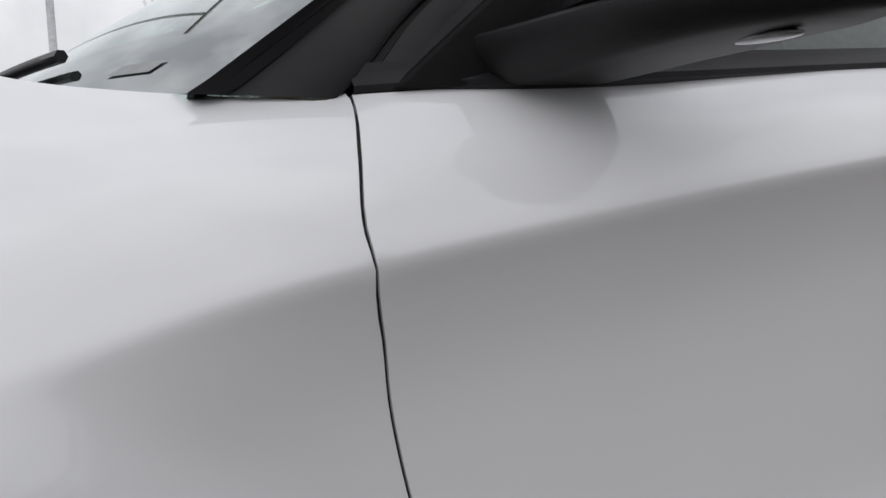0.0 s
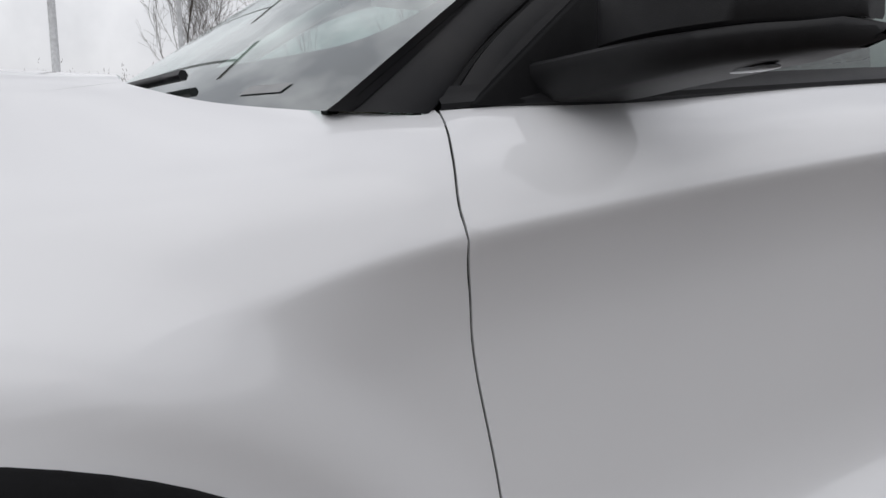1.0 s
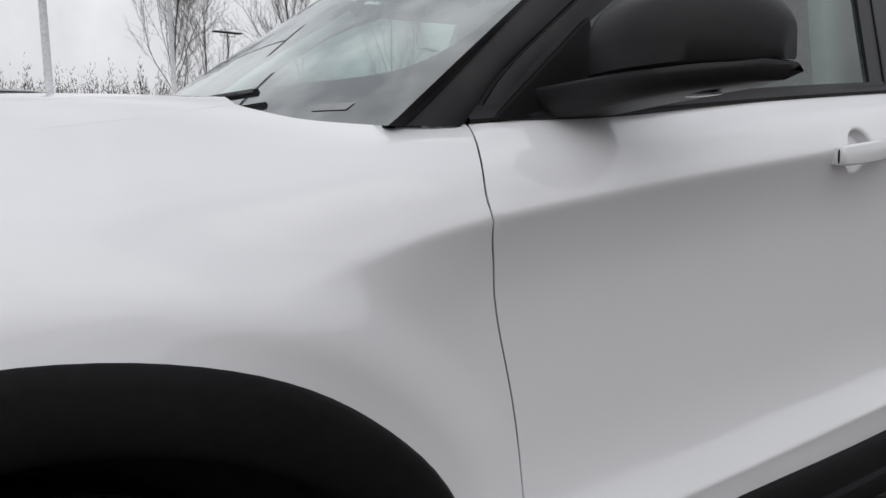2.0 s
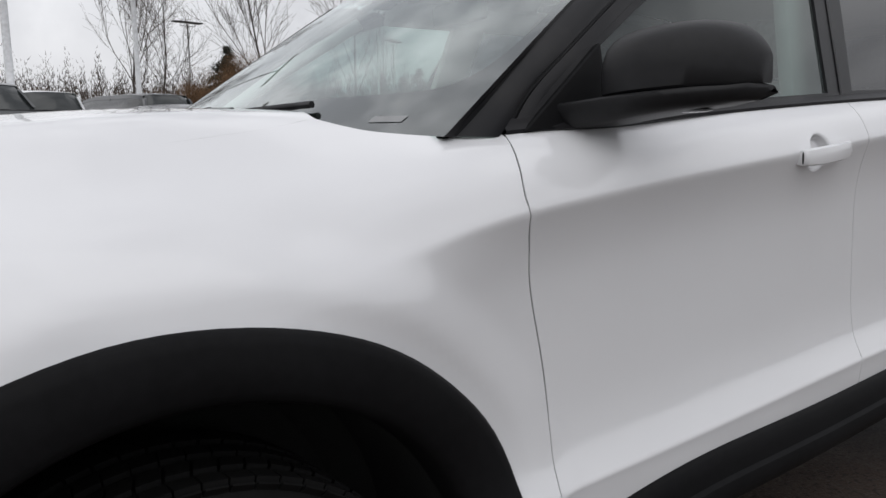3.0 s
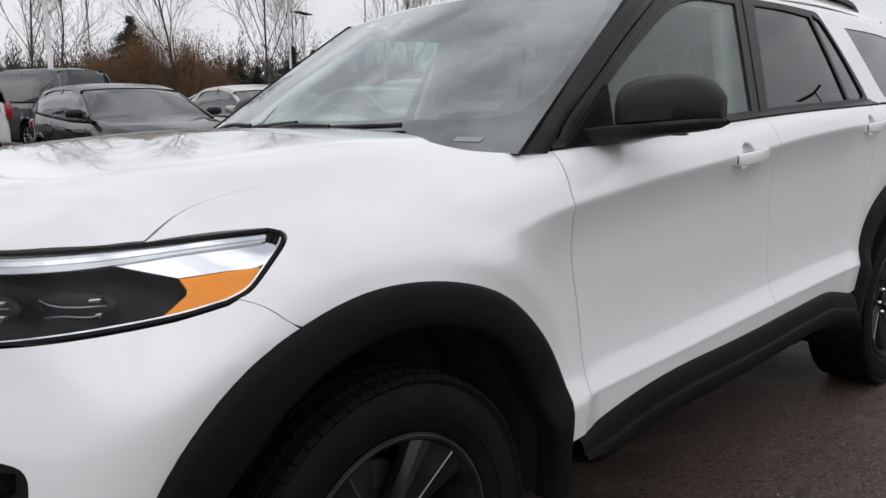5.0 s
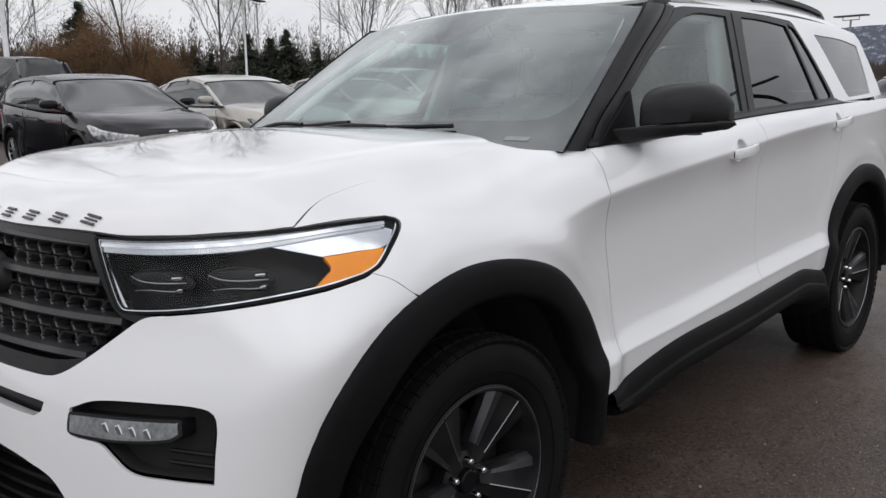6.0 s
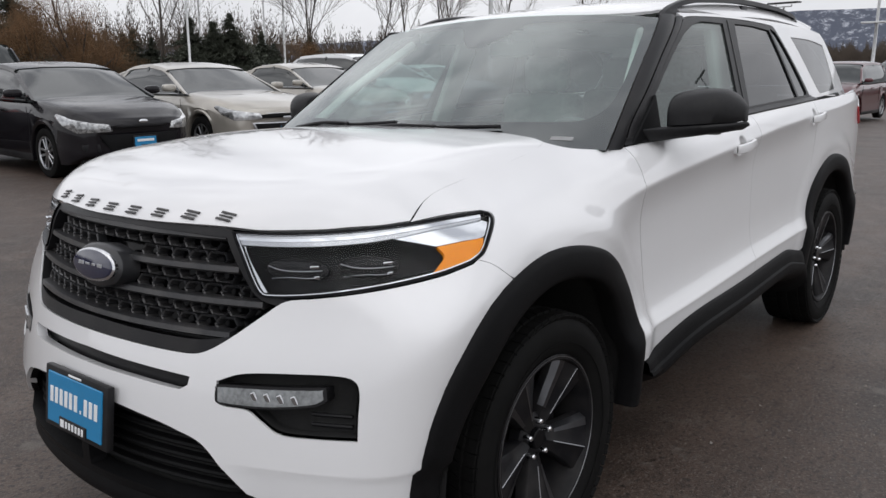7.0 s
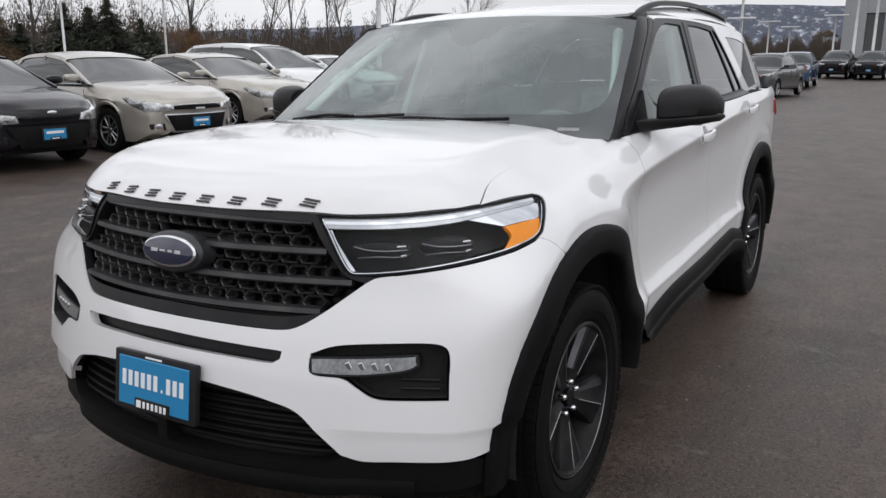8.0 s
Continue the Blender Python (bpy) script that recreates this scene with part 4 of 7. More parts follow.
# eight dark bars across the bonnet's edge in place of lettering
for i in range(8):
    y = -0.416 + i * 0.1189
    q = np.array([slope_point(0.70 - 0.31 * y * y + 0.052, y, 1.135, HOOD_SLANT)])
    p, nm = drop_on(body_field, hood_way, q)
    n0 = Vector(nm[0])
    across = Vector((0, 1, 0)).cross(n0).normalized()
    along = n0.cross(across).normalized()
    m = Matrix((along, -across, n0)).transposed().to_4x4()
    m.translation = Vector(p[0]) + n0 * 0.003
    bm = bmesh.new()
    for zz, w in ((0.010, 0.050), (-0.010, 0.050)):
        box(w, 0.0065, 0.004, 0.0012, (0, zz, 0), 1, bm)
    box(0.046, 0.0045, 0.004, 0.0012, (0, 0, 0), 1, bm)
    bmesh.ops.transform(bm, matrix=m @ Matrix(((1, 0.45, 0, 0), (0, 1, 0, 0), (0, 0, 1, 0), (0, 0, 0, 1))), verts=bm.verts)
    part("hood_mark", bm, GREYMESH, suv, "dark raised mark on the bonnet edge")


# headlamps
def lamp_side(sgn):
    def add(name, me, mat, parent, label=""):
        if isinstance(me, bmesh.types.BMesh):
            return part(name, me if sgn == 1 else flipped(me), mat, parent, label)
        return part(name, me if sgn == 1 else mirrored(me, name), mat, parent, label)

    def shrink(loop, d):
        a, b = np.roll(loop, 1, 0), np.roll(loop, -1, 0)
        t = b - a
        n = np.stack([-t[:, 1], t[:, 0]], 1) / np.maximum(np.linalg.norm(t, axis=1, keepdims=True), 1e-9)
        area = np.sum(loop[:, 0] * np.roll(loop[:, 1], -1) - np.roll(loop[:, 0], -1) * loop[:, 1])
        return loop + n * d * (1 if area > 0 else -1)

    inner = shrink(lamp_outline, 0.0055)
    lamp = add("headlamp", patch("headlamp", behind(body_field, 0.055), from_ahead, lamp_outline, grid=0.03, depth=0), GLOSSBLACK, suv, "black headlamp with clear lens and amber corner")
    add("lamp_bezel", patch("lamp_bezel", behind(body_field, 0.001), from_ahead, shrink(lamp_outline, 0.001), [inner], grid=0.02, depth=0.02, hole_depth=0.014), GLOSSBLACK, lamp, "black lamp edge")
    ring_out, ring_in = shrink(lamp_outline, 0.006), shrink(lamp_outline, 0.0083)
    add("lamp_chrome", patch("lamp_chrome", behind(body_field, 0.004), from_ahead, ring_out, [ring_in], grid=0.02, depth=0.0), CHROME, lamp, "thin chrome line")
    strip_hi = [(0.7085, 0.4654, 1.0962), (0.6696, 0.5849, 1.0979), (0.6238, 0.6728, 1.1016), (0.5184, 0.7757, 1.1069), (0.4352, 0.8185, 1.1096), (0.3297, 0.8547, 1.1141), (0.2303, 0.8815, 1.1155)]
    strip_lo = [(0.244, 0.8994, 1.099), (0.3748, 0.862, 1.0931), (0.4545, 0.8307, 1.0862), (0.5346, 0.7869, 1.0781), (0.6241, 0.6984, 1.0721), (0.6821, 0.5888, 1.0685), (0.7183, 0.4777, 1.0679)]
    add("light_strip", patch("light_strip", behind(body_field, 0.007), from_ahead, outline([ahead(*p) for p in strip_hi], [ahead(*p) for p in strip_lo], step=0.012), grid=0.02, depth=0.012), STRIP, lamp, "long silver daylight strip")
    mid = [(0.5 * (a[0] + b[0]), 0.5 * (a[1] + b[1]), 0.5 * (a[2] + b[2])) for a, b in zip(strip_hi, strip_lo[::-1])]
    add("strip_rib", patch("strip_rib", behind(body_field, 0.005), from_ahead, outline([ahead(x, y, z + 0.004) for x, y, z in mid], [ahead(x, y, z - 0.003) for x, y, z in mid[::-1]], step=0.012), grid=0.02, depth=0.006), CHROME, lamp, "bright rib in the strip")
    add("lamp_reflector", patch("lamp_reflector", behind(body_field, 0.011), from_ahead, outline([ahead(*p) for p in [(0.5058, 0.8039, 1.0822), (0.4557, 0.8316, 1.0846), (0.3771, 0.8636, 1.0907), (0.2408, 0.9044, 1.0955)]], [ahead(*p) for p in [(0.2288, 0.913, 1.0901), (0.2718, 0.9302, 1.0615), (0.3424, 0.9108, 1.058), (0.4143, 0.8817, 1.0538)]], [ahead(*p) for p in [(0.4143, 0.8817, 1.0538), (0.5058, 0.8039, 1.0822)]], step=0.012), grid=0.02, depth=0.01), CHROME, lamp, "chrome side reflector")
    add("amber_reflector", patch("amber_reflector", behind(body_field, 0.009), from_ahead, outline([ahead(*p) for p in [(0.4122, 0.8836, 1.0528), (0.3423, 0.9117, 1.057), (0.2775, 0.9304, 1.0592)]], [ahead(*p) for p in [(0.2775, 0.9304, 1.0592), (0.2995, 0.9423, 1.0355), (0.3361, 0.9434, 1.0187), (0.3871, 0.9315, 1.0098), (0.4613, 0.9068, 0.9967)]], [ahead(*p) for p in [(0.4613, 0.9068, 0.9967), (0.4224, 0.9057, 1.0202), (0.4073, 0.9035, 1.0319), (0.4122, 0.8836, 1.0528)]], step=0.01), grid=0.015, depth=0.012), AMBER, lamp, "amber side marker")
    add("lamp_inner_edge", patch("lamp_inner_edge", behind(body_field, 0.010), from_ahead, outline([ahead(*p) for p in [(0.7183, 0.4870, 1.0640), (0.7206, 0.5010, 1.0350), (0.7226, 0.5360, 0.9850), (0.7216, 0.5620, 0.9550)]], [ahead(*p) for p in [(0.7190, 0.5760, 0.9560), (0.7226, 0.5500, 0.9880), (0.7206, 0.5160, 1.0350), (0.7183, 0.4990, 1.0640)]], step=0.010), grid=0.015, depth=0.004), CHROME, lamp, "bright inner edge")
    # two dark projector units under a ledge
    for x, y, z, s in ((0.625, 0.612, 1.008, 1.30), (0.525, 0.752, 1.014, 1.15)):
        a = math.atan2(y - 0.35, x)
        m = Matrix.Translation((x + 0.02 * math.cos(a), y + 0.02 * math.sin(a), z)) @ Matrix.Rotation(a * 0.9, 4, "Z")
        bm = ellipsoid(0.016, 0.066 * s, 0.026, (0, 0, 0), 2.2)
        bmesh.ops.transform(bm, matrix=m, verts=bm.verts)
        unit = add("projector", bm, TRIM, lamp, "dark projector lens")
        # a thin bowed brow over the lens and a fainter one below it
        for zz, bend, wide, rad, nm, lab in ((0.010, -0.006, 0.058, 0.0013, "lens_brow", "thin pale brow"), (-0.022, 0.010, 0.052, 0.0010, "lens_rim", "thin pale rim")):
            line = through_points([(0.012, -wide * s, zz), (0.028, -wide * 0.5 * s, zz + bend * 0.7), (0.031, 0, zz + bend), (0.028, wide * 0.5 * s, zz + bend * 0.9), (0.014, wide * s, zz + bend * 0.8)], 5)
            bm = tube(line, rad, 6)
            bmesh.ops.transform(bm, matrix=m, verts=bm.verts)
            add(nm, bm, SATIN, unit, lab)
        # added chrome chips stand in for the bright glints on the lens
        for yy, zz, ww, hh in ((0.046, 0.016, 0.022, 0.009), (0.050, -0.010, 0.014, 0.012)):
            bm = hull([(0.020 + dx, (yy + dy * ww) * s, zz + dz * hh) for dx, dy, dz in ((0.008, -0.5, -0.3), (0.008, 0.5, -0.5), (0.010, 0.45, 0.5), (0.006, -0.4, 0.3), (-0.01, -0.4, -0.3), (-0.01, 0.5, 0.4))], 0.0015)
            bmesh.ops.transform(bm, matrix=m, verts=bm.verts)
            add("lens_glint", bm, CHROME, unit, "small chrome chip in place of a glint")
    cover = add("lamp_lens", patch("lamp_lens", behind(body_field, 0.003), from_ahead, inner, grid=0.02, depth=0.0), CLEAR, lamp, "clear lens")
    cover.visible_shadow = False
    # fog lamp in the bumper pocket
    fog_hi = [(0.8239, 0.4903, 0.7257), (0.8175, 0.5024, 0.7357), (0.7708, 0.6298, 0.7429), (0.7356, 0.7106, 0.7483), (0.7079, 0.7708, 0.753)]
    fog_lo = [(0.7124, 0.7773, 0.7233), (0.7308, 0.7468, 0.7059), (0.7821, 0.6361, 0.69), (0.8256, 0.5155, 0.6878), (0.8307, 0.4953, 0.6932)]
    fl = outline([ahead(*p) for p in fog_hi], [ahead(*p) for p in fog_lo], step=0.010)
    fog = add("fog_lamp", patch("fog_lamp", behind(body_field, 0.000), from_ahead, fl, grid=0.02, depth=0.06), TRIM, suv, "slim fog lamp with clear lens")
    add("fog_lens", patch("fog_lens", behind(body_field, -0.002), from_ahead, shrink(fl, 0.006), grid=0.015, depth=0.01), WHITELENS, fog, "clear ribbed lens")
    for i, y in enumerate((0.60, 0.633, 0.666, 0.70)):
        p, nm = drop_on(body_field, from_ahead, np.array([ahead(0.79 - 0.45 * (y - 0.6), y, 0.716)]))
        bm = box(0.006, 0.014, 0.024, 0.002, (0, 0, 0), 1, None, Matrix.Rotation(radians(25), 4, "X"))
        bmesh.ops.transform(bm, matrix=Matrix.Translation(p[0] + 0.001 * nm[0]) @ Matrix.Rotation(math.atan2(nm[0][1], nm[0][0]), 4, "Z"), verts=bm.verts)
        add("fog_segment", bm, SATIN, fog, "bright lamp segment")
    for z in (0.648, 0.672):
        bar = nose_bar(0.60, ahead(0.70, 0.835, z)[0], z, z, 0.045, [(0.004, -0.004), (0.006, 0), (0.004, 0.004), (-0.012, 0)], 10)
        add("pocket_slat", bar, TRIM, suv)


lamp_side(1)
lamp_side(-1)

# blue dealer plate in a black holder; its words are plain bars
plate_at = Matrix.Translation((0.945, 0, 0.598)) @ Matrix.Rotation(radians(-8), 4, "Y")
def on_plate(bm):
    bmesh.ops.transform(bm, matrix=plate_at, verts=bm.verts)
    return bm
plate = part("plate_holder", on_plate(box(0.022, 0.345, 0.178, 0.005, (-0.008, 0, 0))), TRIM, suv, "black plate frame")
part("plate", on_plate(box(0.006, 0.298, 0.146, 0.002, (0.004, 0, 0), 1)), PLATEBLUE, plate, "blue dealer plate with white bars")
bm = bmesh.new()
for i, y in enumerate(np.linspace(-0.122, 0.122, 10)):
    box(0.002, 0.017 if i != 6 else 0.007, 0.046 if i != 6 else 0.010, 0.0008, (0.008, y, 0.010 if i != 6 else -0.008), 1, bm)
part("plate_print", on_plate(bm), PLATEWHITE, plate, "white bars")
part("plate_tab", on_plate(box(0.004, 0.15, 0.034, 0.002, (0.008, 0, -0.062), 1)), TRIM, plate, "black name tab")
bm = bmesh.new()
box(0.002, 0.020, 0.022, 0.0008, (0.0108, -0.055, -0.062), 1, bm)
for y in (-0.032, -0.014, 0.004, 0.022, 0.040, 0.057):
    box(0.002, 0.010, 0.020, 0.0008, (0.0108, y, -0.062), 1, bm)
part("plate_tab_print", on_plate(bm), PLATEWHITE, plate, "small white bars")
part("plate_top_print", on_plate(box(0.002, 0.070, 0.006, 0.0008, (0.0045, 0, 0.080), 1)), PLATEWHITE, plate, "thin white bar")


# ---- cabin of the SUV ----
def pane(ob):
    ob.visible_shadow = False
    return ob


# side window openings in the side sheet (x, z)
DLO = [[(-0.679, 1.226), (-0.842, 1.231), (-1.262, 1.252), (-1.674, 1.276), (-2.17, 1.294), (-2.685, 1.304)], [(-2.685, 1.304), (-2.739, 1.318), (-2.726, 1.359), (-2.624, 1.521), (-2.524, 1.658), (-2.494, 1.682)], [(-2.494, 1.682), (-2.17, 1.695), (-1.827, 1.698), (-1.5, 1.691), (-1.396, 1.679)], [(-1.396, 1.679), (-1.313, 1.638), (-1.09, 1.518), (-0.842, 1.365), (-0.724, 1.276), (-0.679, 1.226)]]
dlo = outline(*DLO, step=0.014)
front_pane = outline([(-0.8, 1.255), (-1.262, 1.277), (-1.659, 1.297)], [(-1.659, 1.297), (-1.7, 1.42), (-1.761, 1.573), (-1.804, 1.673)], [(-1.804, 1.673), (-1.593, 1.675), (-1.51, 1.667), (-1.438, 1.653)], [(-1.438, 1.653), (-1.298, 1.604), (-1.067, 1.486), (-0.874, 1.371), (-0.816, 1.323), (-0.8, 1.255)], step=0.014)
rear_pane = outline([(-1.781, 1.305), (-2.17, 1.316), (-2.494, 1.324)], [(-2.494, 1.324), (-2.449, 1.501), (-2.405, 1.659)], [(-2.405, 1.659), (-2.17, 1.674), (-1.951, 1.677)], [(-1.951, 1.677), (-1.896, 1.573), (-1.828, 1.42), (-1.781, 1.305)], step=0.014)
small_pane = outline([(-2.521, 1.326), (-2.665, 1.328), (-2.697, 1.344)], [(-2.697, 1.344), (-2.604, 1.511), (-2.514, 1.638), (-2.469, 1.658)], [(-2.469, 1.658), (-2.432, 1.66), (-2.474, 1.501), (-2.521, 1.326)], step=0.014)
quarter_pane = outline([(-2.773, 1.635), (-2.828, 1.562), (-2.937, 1.4), (-2.996, 1.336), (-3.037, 1.328)], [(-3.037, 1.328), (-3.231, 1.333), (-3.509, 1.34)], [(-3.509, 1.34), (-3.557, 1.471), (-3.585, 1.604)], [(-3.585, 1.604), (-3.231, 1.628), (-2.773, 1.635)], step=0.014)
both_sides("window_trim", patch("window_trim", cabin_field, from_side, dlo, [front_pane, rear_pane, small_pane], grid=0.03, depth=0.012, lift=0.003, hole_depth=0.008), TRIM, suv, "satin black window surround and pillar")
for loop, mat, lab in ((front_pane, SIDEGLASS, "green tinted front door glass"), (rear_pane, PRIVACY, "dark privacy glass"), (small_pane, PRIVACY, "dark privacy glass"), (quarter_pane, PRIVACY, "dark rear quarter glass")):
    for ob in both_sides("side_window", patch("side_window", behind(cabin_field, 0.004), from_side, loop, grid=0.04, depth=0.0), mat, suv, lab):
        pane(ob)
# belt moulding that fills the step from the door's top to the glass
secs = []
for x in np.linspace(-0.632, -2.775, 60):
    z = float(belt_z(x))
    yb, yg = drop_side(x, z - 0.002)[1], drop_side(x, z + 0.022, cabin_field)[1]
    yb = max(yb, yg + 0.012)
    secs.append([(x, yb - 0.014, z - 0.010), (x, yb + 0.001, z - 0.001), (x, yb + 0.0015, z + 0.005), (x, 0.6 * yb + 0.4 * yg, z + 0.013), (x, yg + 0.006, z + 0.018), (x, yg + 0.004, z + 0.024), (x, yg - 0.015, z + 0.024)])
for sgn in (1, -1):
    bm = sweep(secs)
    part("belt_moulding", bm if sgn == 1 else flipped(bm), TRIM, suv, "satin black belt moulding")
both_sides("pillar_gap", patch("pillar_gap", cabin_field, from_side, outline([(-1.711, 1.289), (-1.776, 1.471), (-1.867, 1.69)], [(-1.874, 1.69), (-1.783, 1.471), (-1.718, 1.289)], step=0.014), grid=0.03, depth=0.004, lift=0.0055), GLOSSBLACK, suv, "dark line between the doors")

# A pillars, black: a rounded strip from the screen's edge to the door window
screen_edge = spline([1.200, 1.215, 1.302, 1.45, 1.597, 1.675, 1.71], [0.864, 0.860, 0.837, 0.796, 0.755, 0.728, 0.714])
window_edge = spline([1.201, 1.219, 1.273, 1.365, 1.518, 1.64, 1.677, 1.706], [-0.652, -0.679, -0.729, -0.848, -1.091, -1.316, -1.386, -1.44])


PILLAR = [(-0.12, -0.016), (0.0, -0.016), (0.0, 0.003), (0.015, 0.004), (0.05, 0.006), (0.15, 0.008), (0.35, 0.008), (0.52, 0.006), (0.57, 0.003), (0.58, -0.009), (0.64, -0.009), (0.65, 0.001), (0.75, 0.003), (0.90, 0.003), (1.0, 0.002), (1.0, -0.012)]


def corner_strip(z):
    yf, xr = float(screen_edge(z)), float(window_edge(z))
    fx = drop_on(screen_field, from_front_flat, np.array([[yf, z]]))[0][0][0]
    ry = drop_on(cabin_field, from_side, np.array([[xr, z]]))[0][0][1]
    ix, iy = xr - 0.18, yf - 0.22
    a0, a1 = math.atan2(yf - iy, fx - ix), math.atan2(ry - iy, xr - ix)
    ang = a0 + (a1 - a0) * np.array([f for f, _ in PILLAR])

    def way(q):
        o = np.zeros(len(q))
        return np.stack([o + ix, o + iy, o + z]), np.stack([np.cos(q[:, 0]), np.sin(q[:, 0]), o]), 0.0, 0.9

    p, nm = drop_on(cabin_field, way, np.stack([ang, ang], 1))
    # the strip's front edge stands on the screen itself
    ps, ns = drop_on(screen_field, way, np.stack([ang, ang], 1))
    near = np.array([f < 0.02 for f, _ in PILLAR])[:, None]
    p, nm = np.where(near, ps, p), np.where(near, ns, nm)
    feet = [v + off * w for v, w, (_, off) in zip(p, nm, PILLAR)]
    return [(v[0], v[1], max(v[2], 1.2165 - 0.006 * f)) for v, (f, _) in zip(feet, PILLAR)]


def from_front_flat(q):
    o = np.zeros(len(q))
    return np.stack([o - 2.5, q[:, 0], q[:, 1]]), np.stack([o + 1, o, o]), 0.0, 2.5


for sgn in (1, -1):
    bm = sweep([corner_strip(z) for z in np.linspace(1.212, 1.692, 42)])
    part("a_pillar", bm if sgn == 1 else flipped(bm), TRIM, suv, "black windscreen pillar")

# white upper side behind the windows
upper = outline([(-2.751, 1.307), (-3.079, 1.312), (-3.5, 1.319), (-3.8, 1.326)], [(-3.8, 1.326), (-3.84, 1.45), (-3.88, 1.6), (-3.88, 1.668)], [(-3.88, 1.668), (-3.48, 1.69), (-2.871, 1.704), (-2.268, 1.713), (-1.776, 1.716), (-1.407, 1.708)], [(-1.407, 1.708), (-1.412, 1.688), (-1.5, 1.697), (-1.827, 1.704), (-2.17, 1.701), (-2.489, 1.688)], [(-2.489, 1.688), (-2.534, 1.659), (-2.634, 1.521), (-2.739, 1.361), (-2.751, 1.307)], step=0.014)
both_sides("upper_body_side", patch("upper_body_side", cabin_field, from_side, upper, [quarter_pane], grid=0.03, depth=0.012), WHITE, suv)

# roof: from the screen's top edge back to the tailgate
def from_above(q):
    o = np.zeros(len(q))
    return np.stack([q[:, 0], q[:, 1], o + 1.3]), np.stack([o, o, o + 1]), 0.0, 0.8


def roof_edge(x, z):
    p, _ = drop_on(cabin_field, from_side, np.array([[x, z]]))
    return float(p[0][1])


edge = [(x, roof_edge(x, z + 0.006)) for x, z in [(-1.32, 1.700), (-1.753, 1.714), (-2.284, 1.714), (-2.9, 1.705), (-3.4, 1.690), (-3.80, 1.672)]]
edge[0] = (-1.268, 0.655)
top_front = [(-1.268, edge[0][1]), (-1.215, 0.585), (-1.165, 0.36), (-1.138, 0.0), (-1.165, -0.36), (-1.215, -0.585), (-1.268, -edge[0][1])]
roof_loop = outline(edge[::-1] + [], [(edge[0][0], edge[0][1])] + top_front[1:-1] + [(edge[0][0], -edge[0][1])], [(x, -y) for x, y in edge], [(-3.80, -edge[-1][1]), (-3.84, 0.0), (-3.80, edge[-1][1])], step=0.02)
part("roof", patch("roof", cabin_field, from_above, roof_loop, grid=0.05, depth=0.012), WHITE, suv)
part("headliner", patch("headliner", behind(cabin_field, 0.05), from_above, outline([(-1.42, 0.55), (-1.42, -0.55)], [(-1.42, -0.55), (-3.7, -0.55)], [(-3.7, -0.55), (-3.7, 0.55)], [(-3.7, 0.55), (-1.42, 0.55)], step=0.05), grid=0.12, depth=0), HEADLINER, suv, "pale headliner")

# lining over the doors and on the rear pillars, which closes the cabin inside
for sgn in (1, -1):
    secs = []
    for x in np.linspace(-1.42, -3.72, 14):
        y0 = roof_edge(x, 1.66) - 0.028
        secs.append([(x, sgn * (y0 + dy), z) for dy, z in ((-0.16, 1.722), (-0.012, 1.692), (0.0, 1.650), (-0.022, 1.642), (-0.17, 1.705))])
    part("roof_lining", sweep(secs, closed=True), HEADLINER, suv, "pale lining over the doors")
    part("pillar_lining", hull([(x, sgn * (roof_edge(x, z) - d), z) for x, z in ((-2.47, 1.67), (-2.82, 1.66), (-2.70, 1.33), (-3.0, 1.33)) for d in (0.03, 0.05)], 0.004), HEADLINER, suv, "pale pillar lining")

# roof rails
for sgn in (1, -1):
    pts = [(-1.300, 0.672, 1.688), (-1.35, 0.672, 1.714), (-1.42, 0.672, 1.737), (-1.54, 0.674, 1.762), (-1.75, 0.676, 1.782), (-2.2, 0.676, 1.799), (-2.7, 0.674, 1.792), (-3.00, 0.672, 1.772), (-3.10, 0.672, 1.752), (-3.17, 0.672, 1.710)]
    line = through_points(pts, 6)
    secs = [[(x, sgn * (y + dy), z + dz) for dy, dz in ((-0.017, -0.014), (-0.014, 0.006), (0, 0.011), (0.014, 0.006), (0.017, -0.014))] for x, y, z in line]
    part("roof_rail", sweep(secs, closed=True), TRIM, suv, "black roof rail")
    for x, top in ((-1.40, 1.728), (-2.25, 1.778), (-3.06, 1.742)):
        part("rail_foot", hull([(x + dx, sgn * y, z) for dx, z in ((-0.10, 1.700), (0.09, 1.695), (-0.035, top), (0.035, top - (0.012 if x > -1.5 else 0))) for y in (0.655, 0.690)], 0.005), TRIM, suv)

# windscreen with its black printed border
SL = radians(57)


def on_screen(y, z):
    p, _ = drop_on(screen_only, from_front_flat, np.array([[y, z]]))
    return slope_point(p[0][0], y, z, SL)


def screen_only(x, y, z):
    return screen_field(x, y, z)


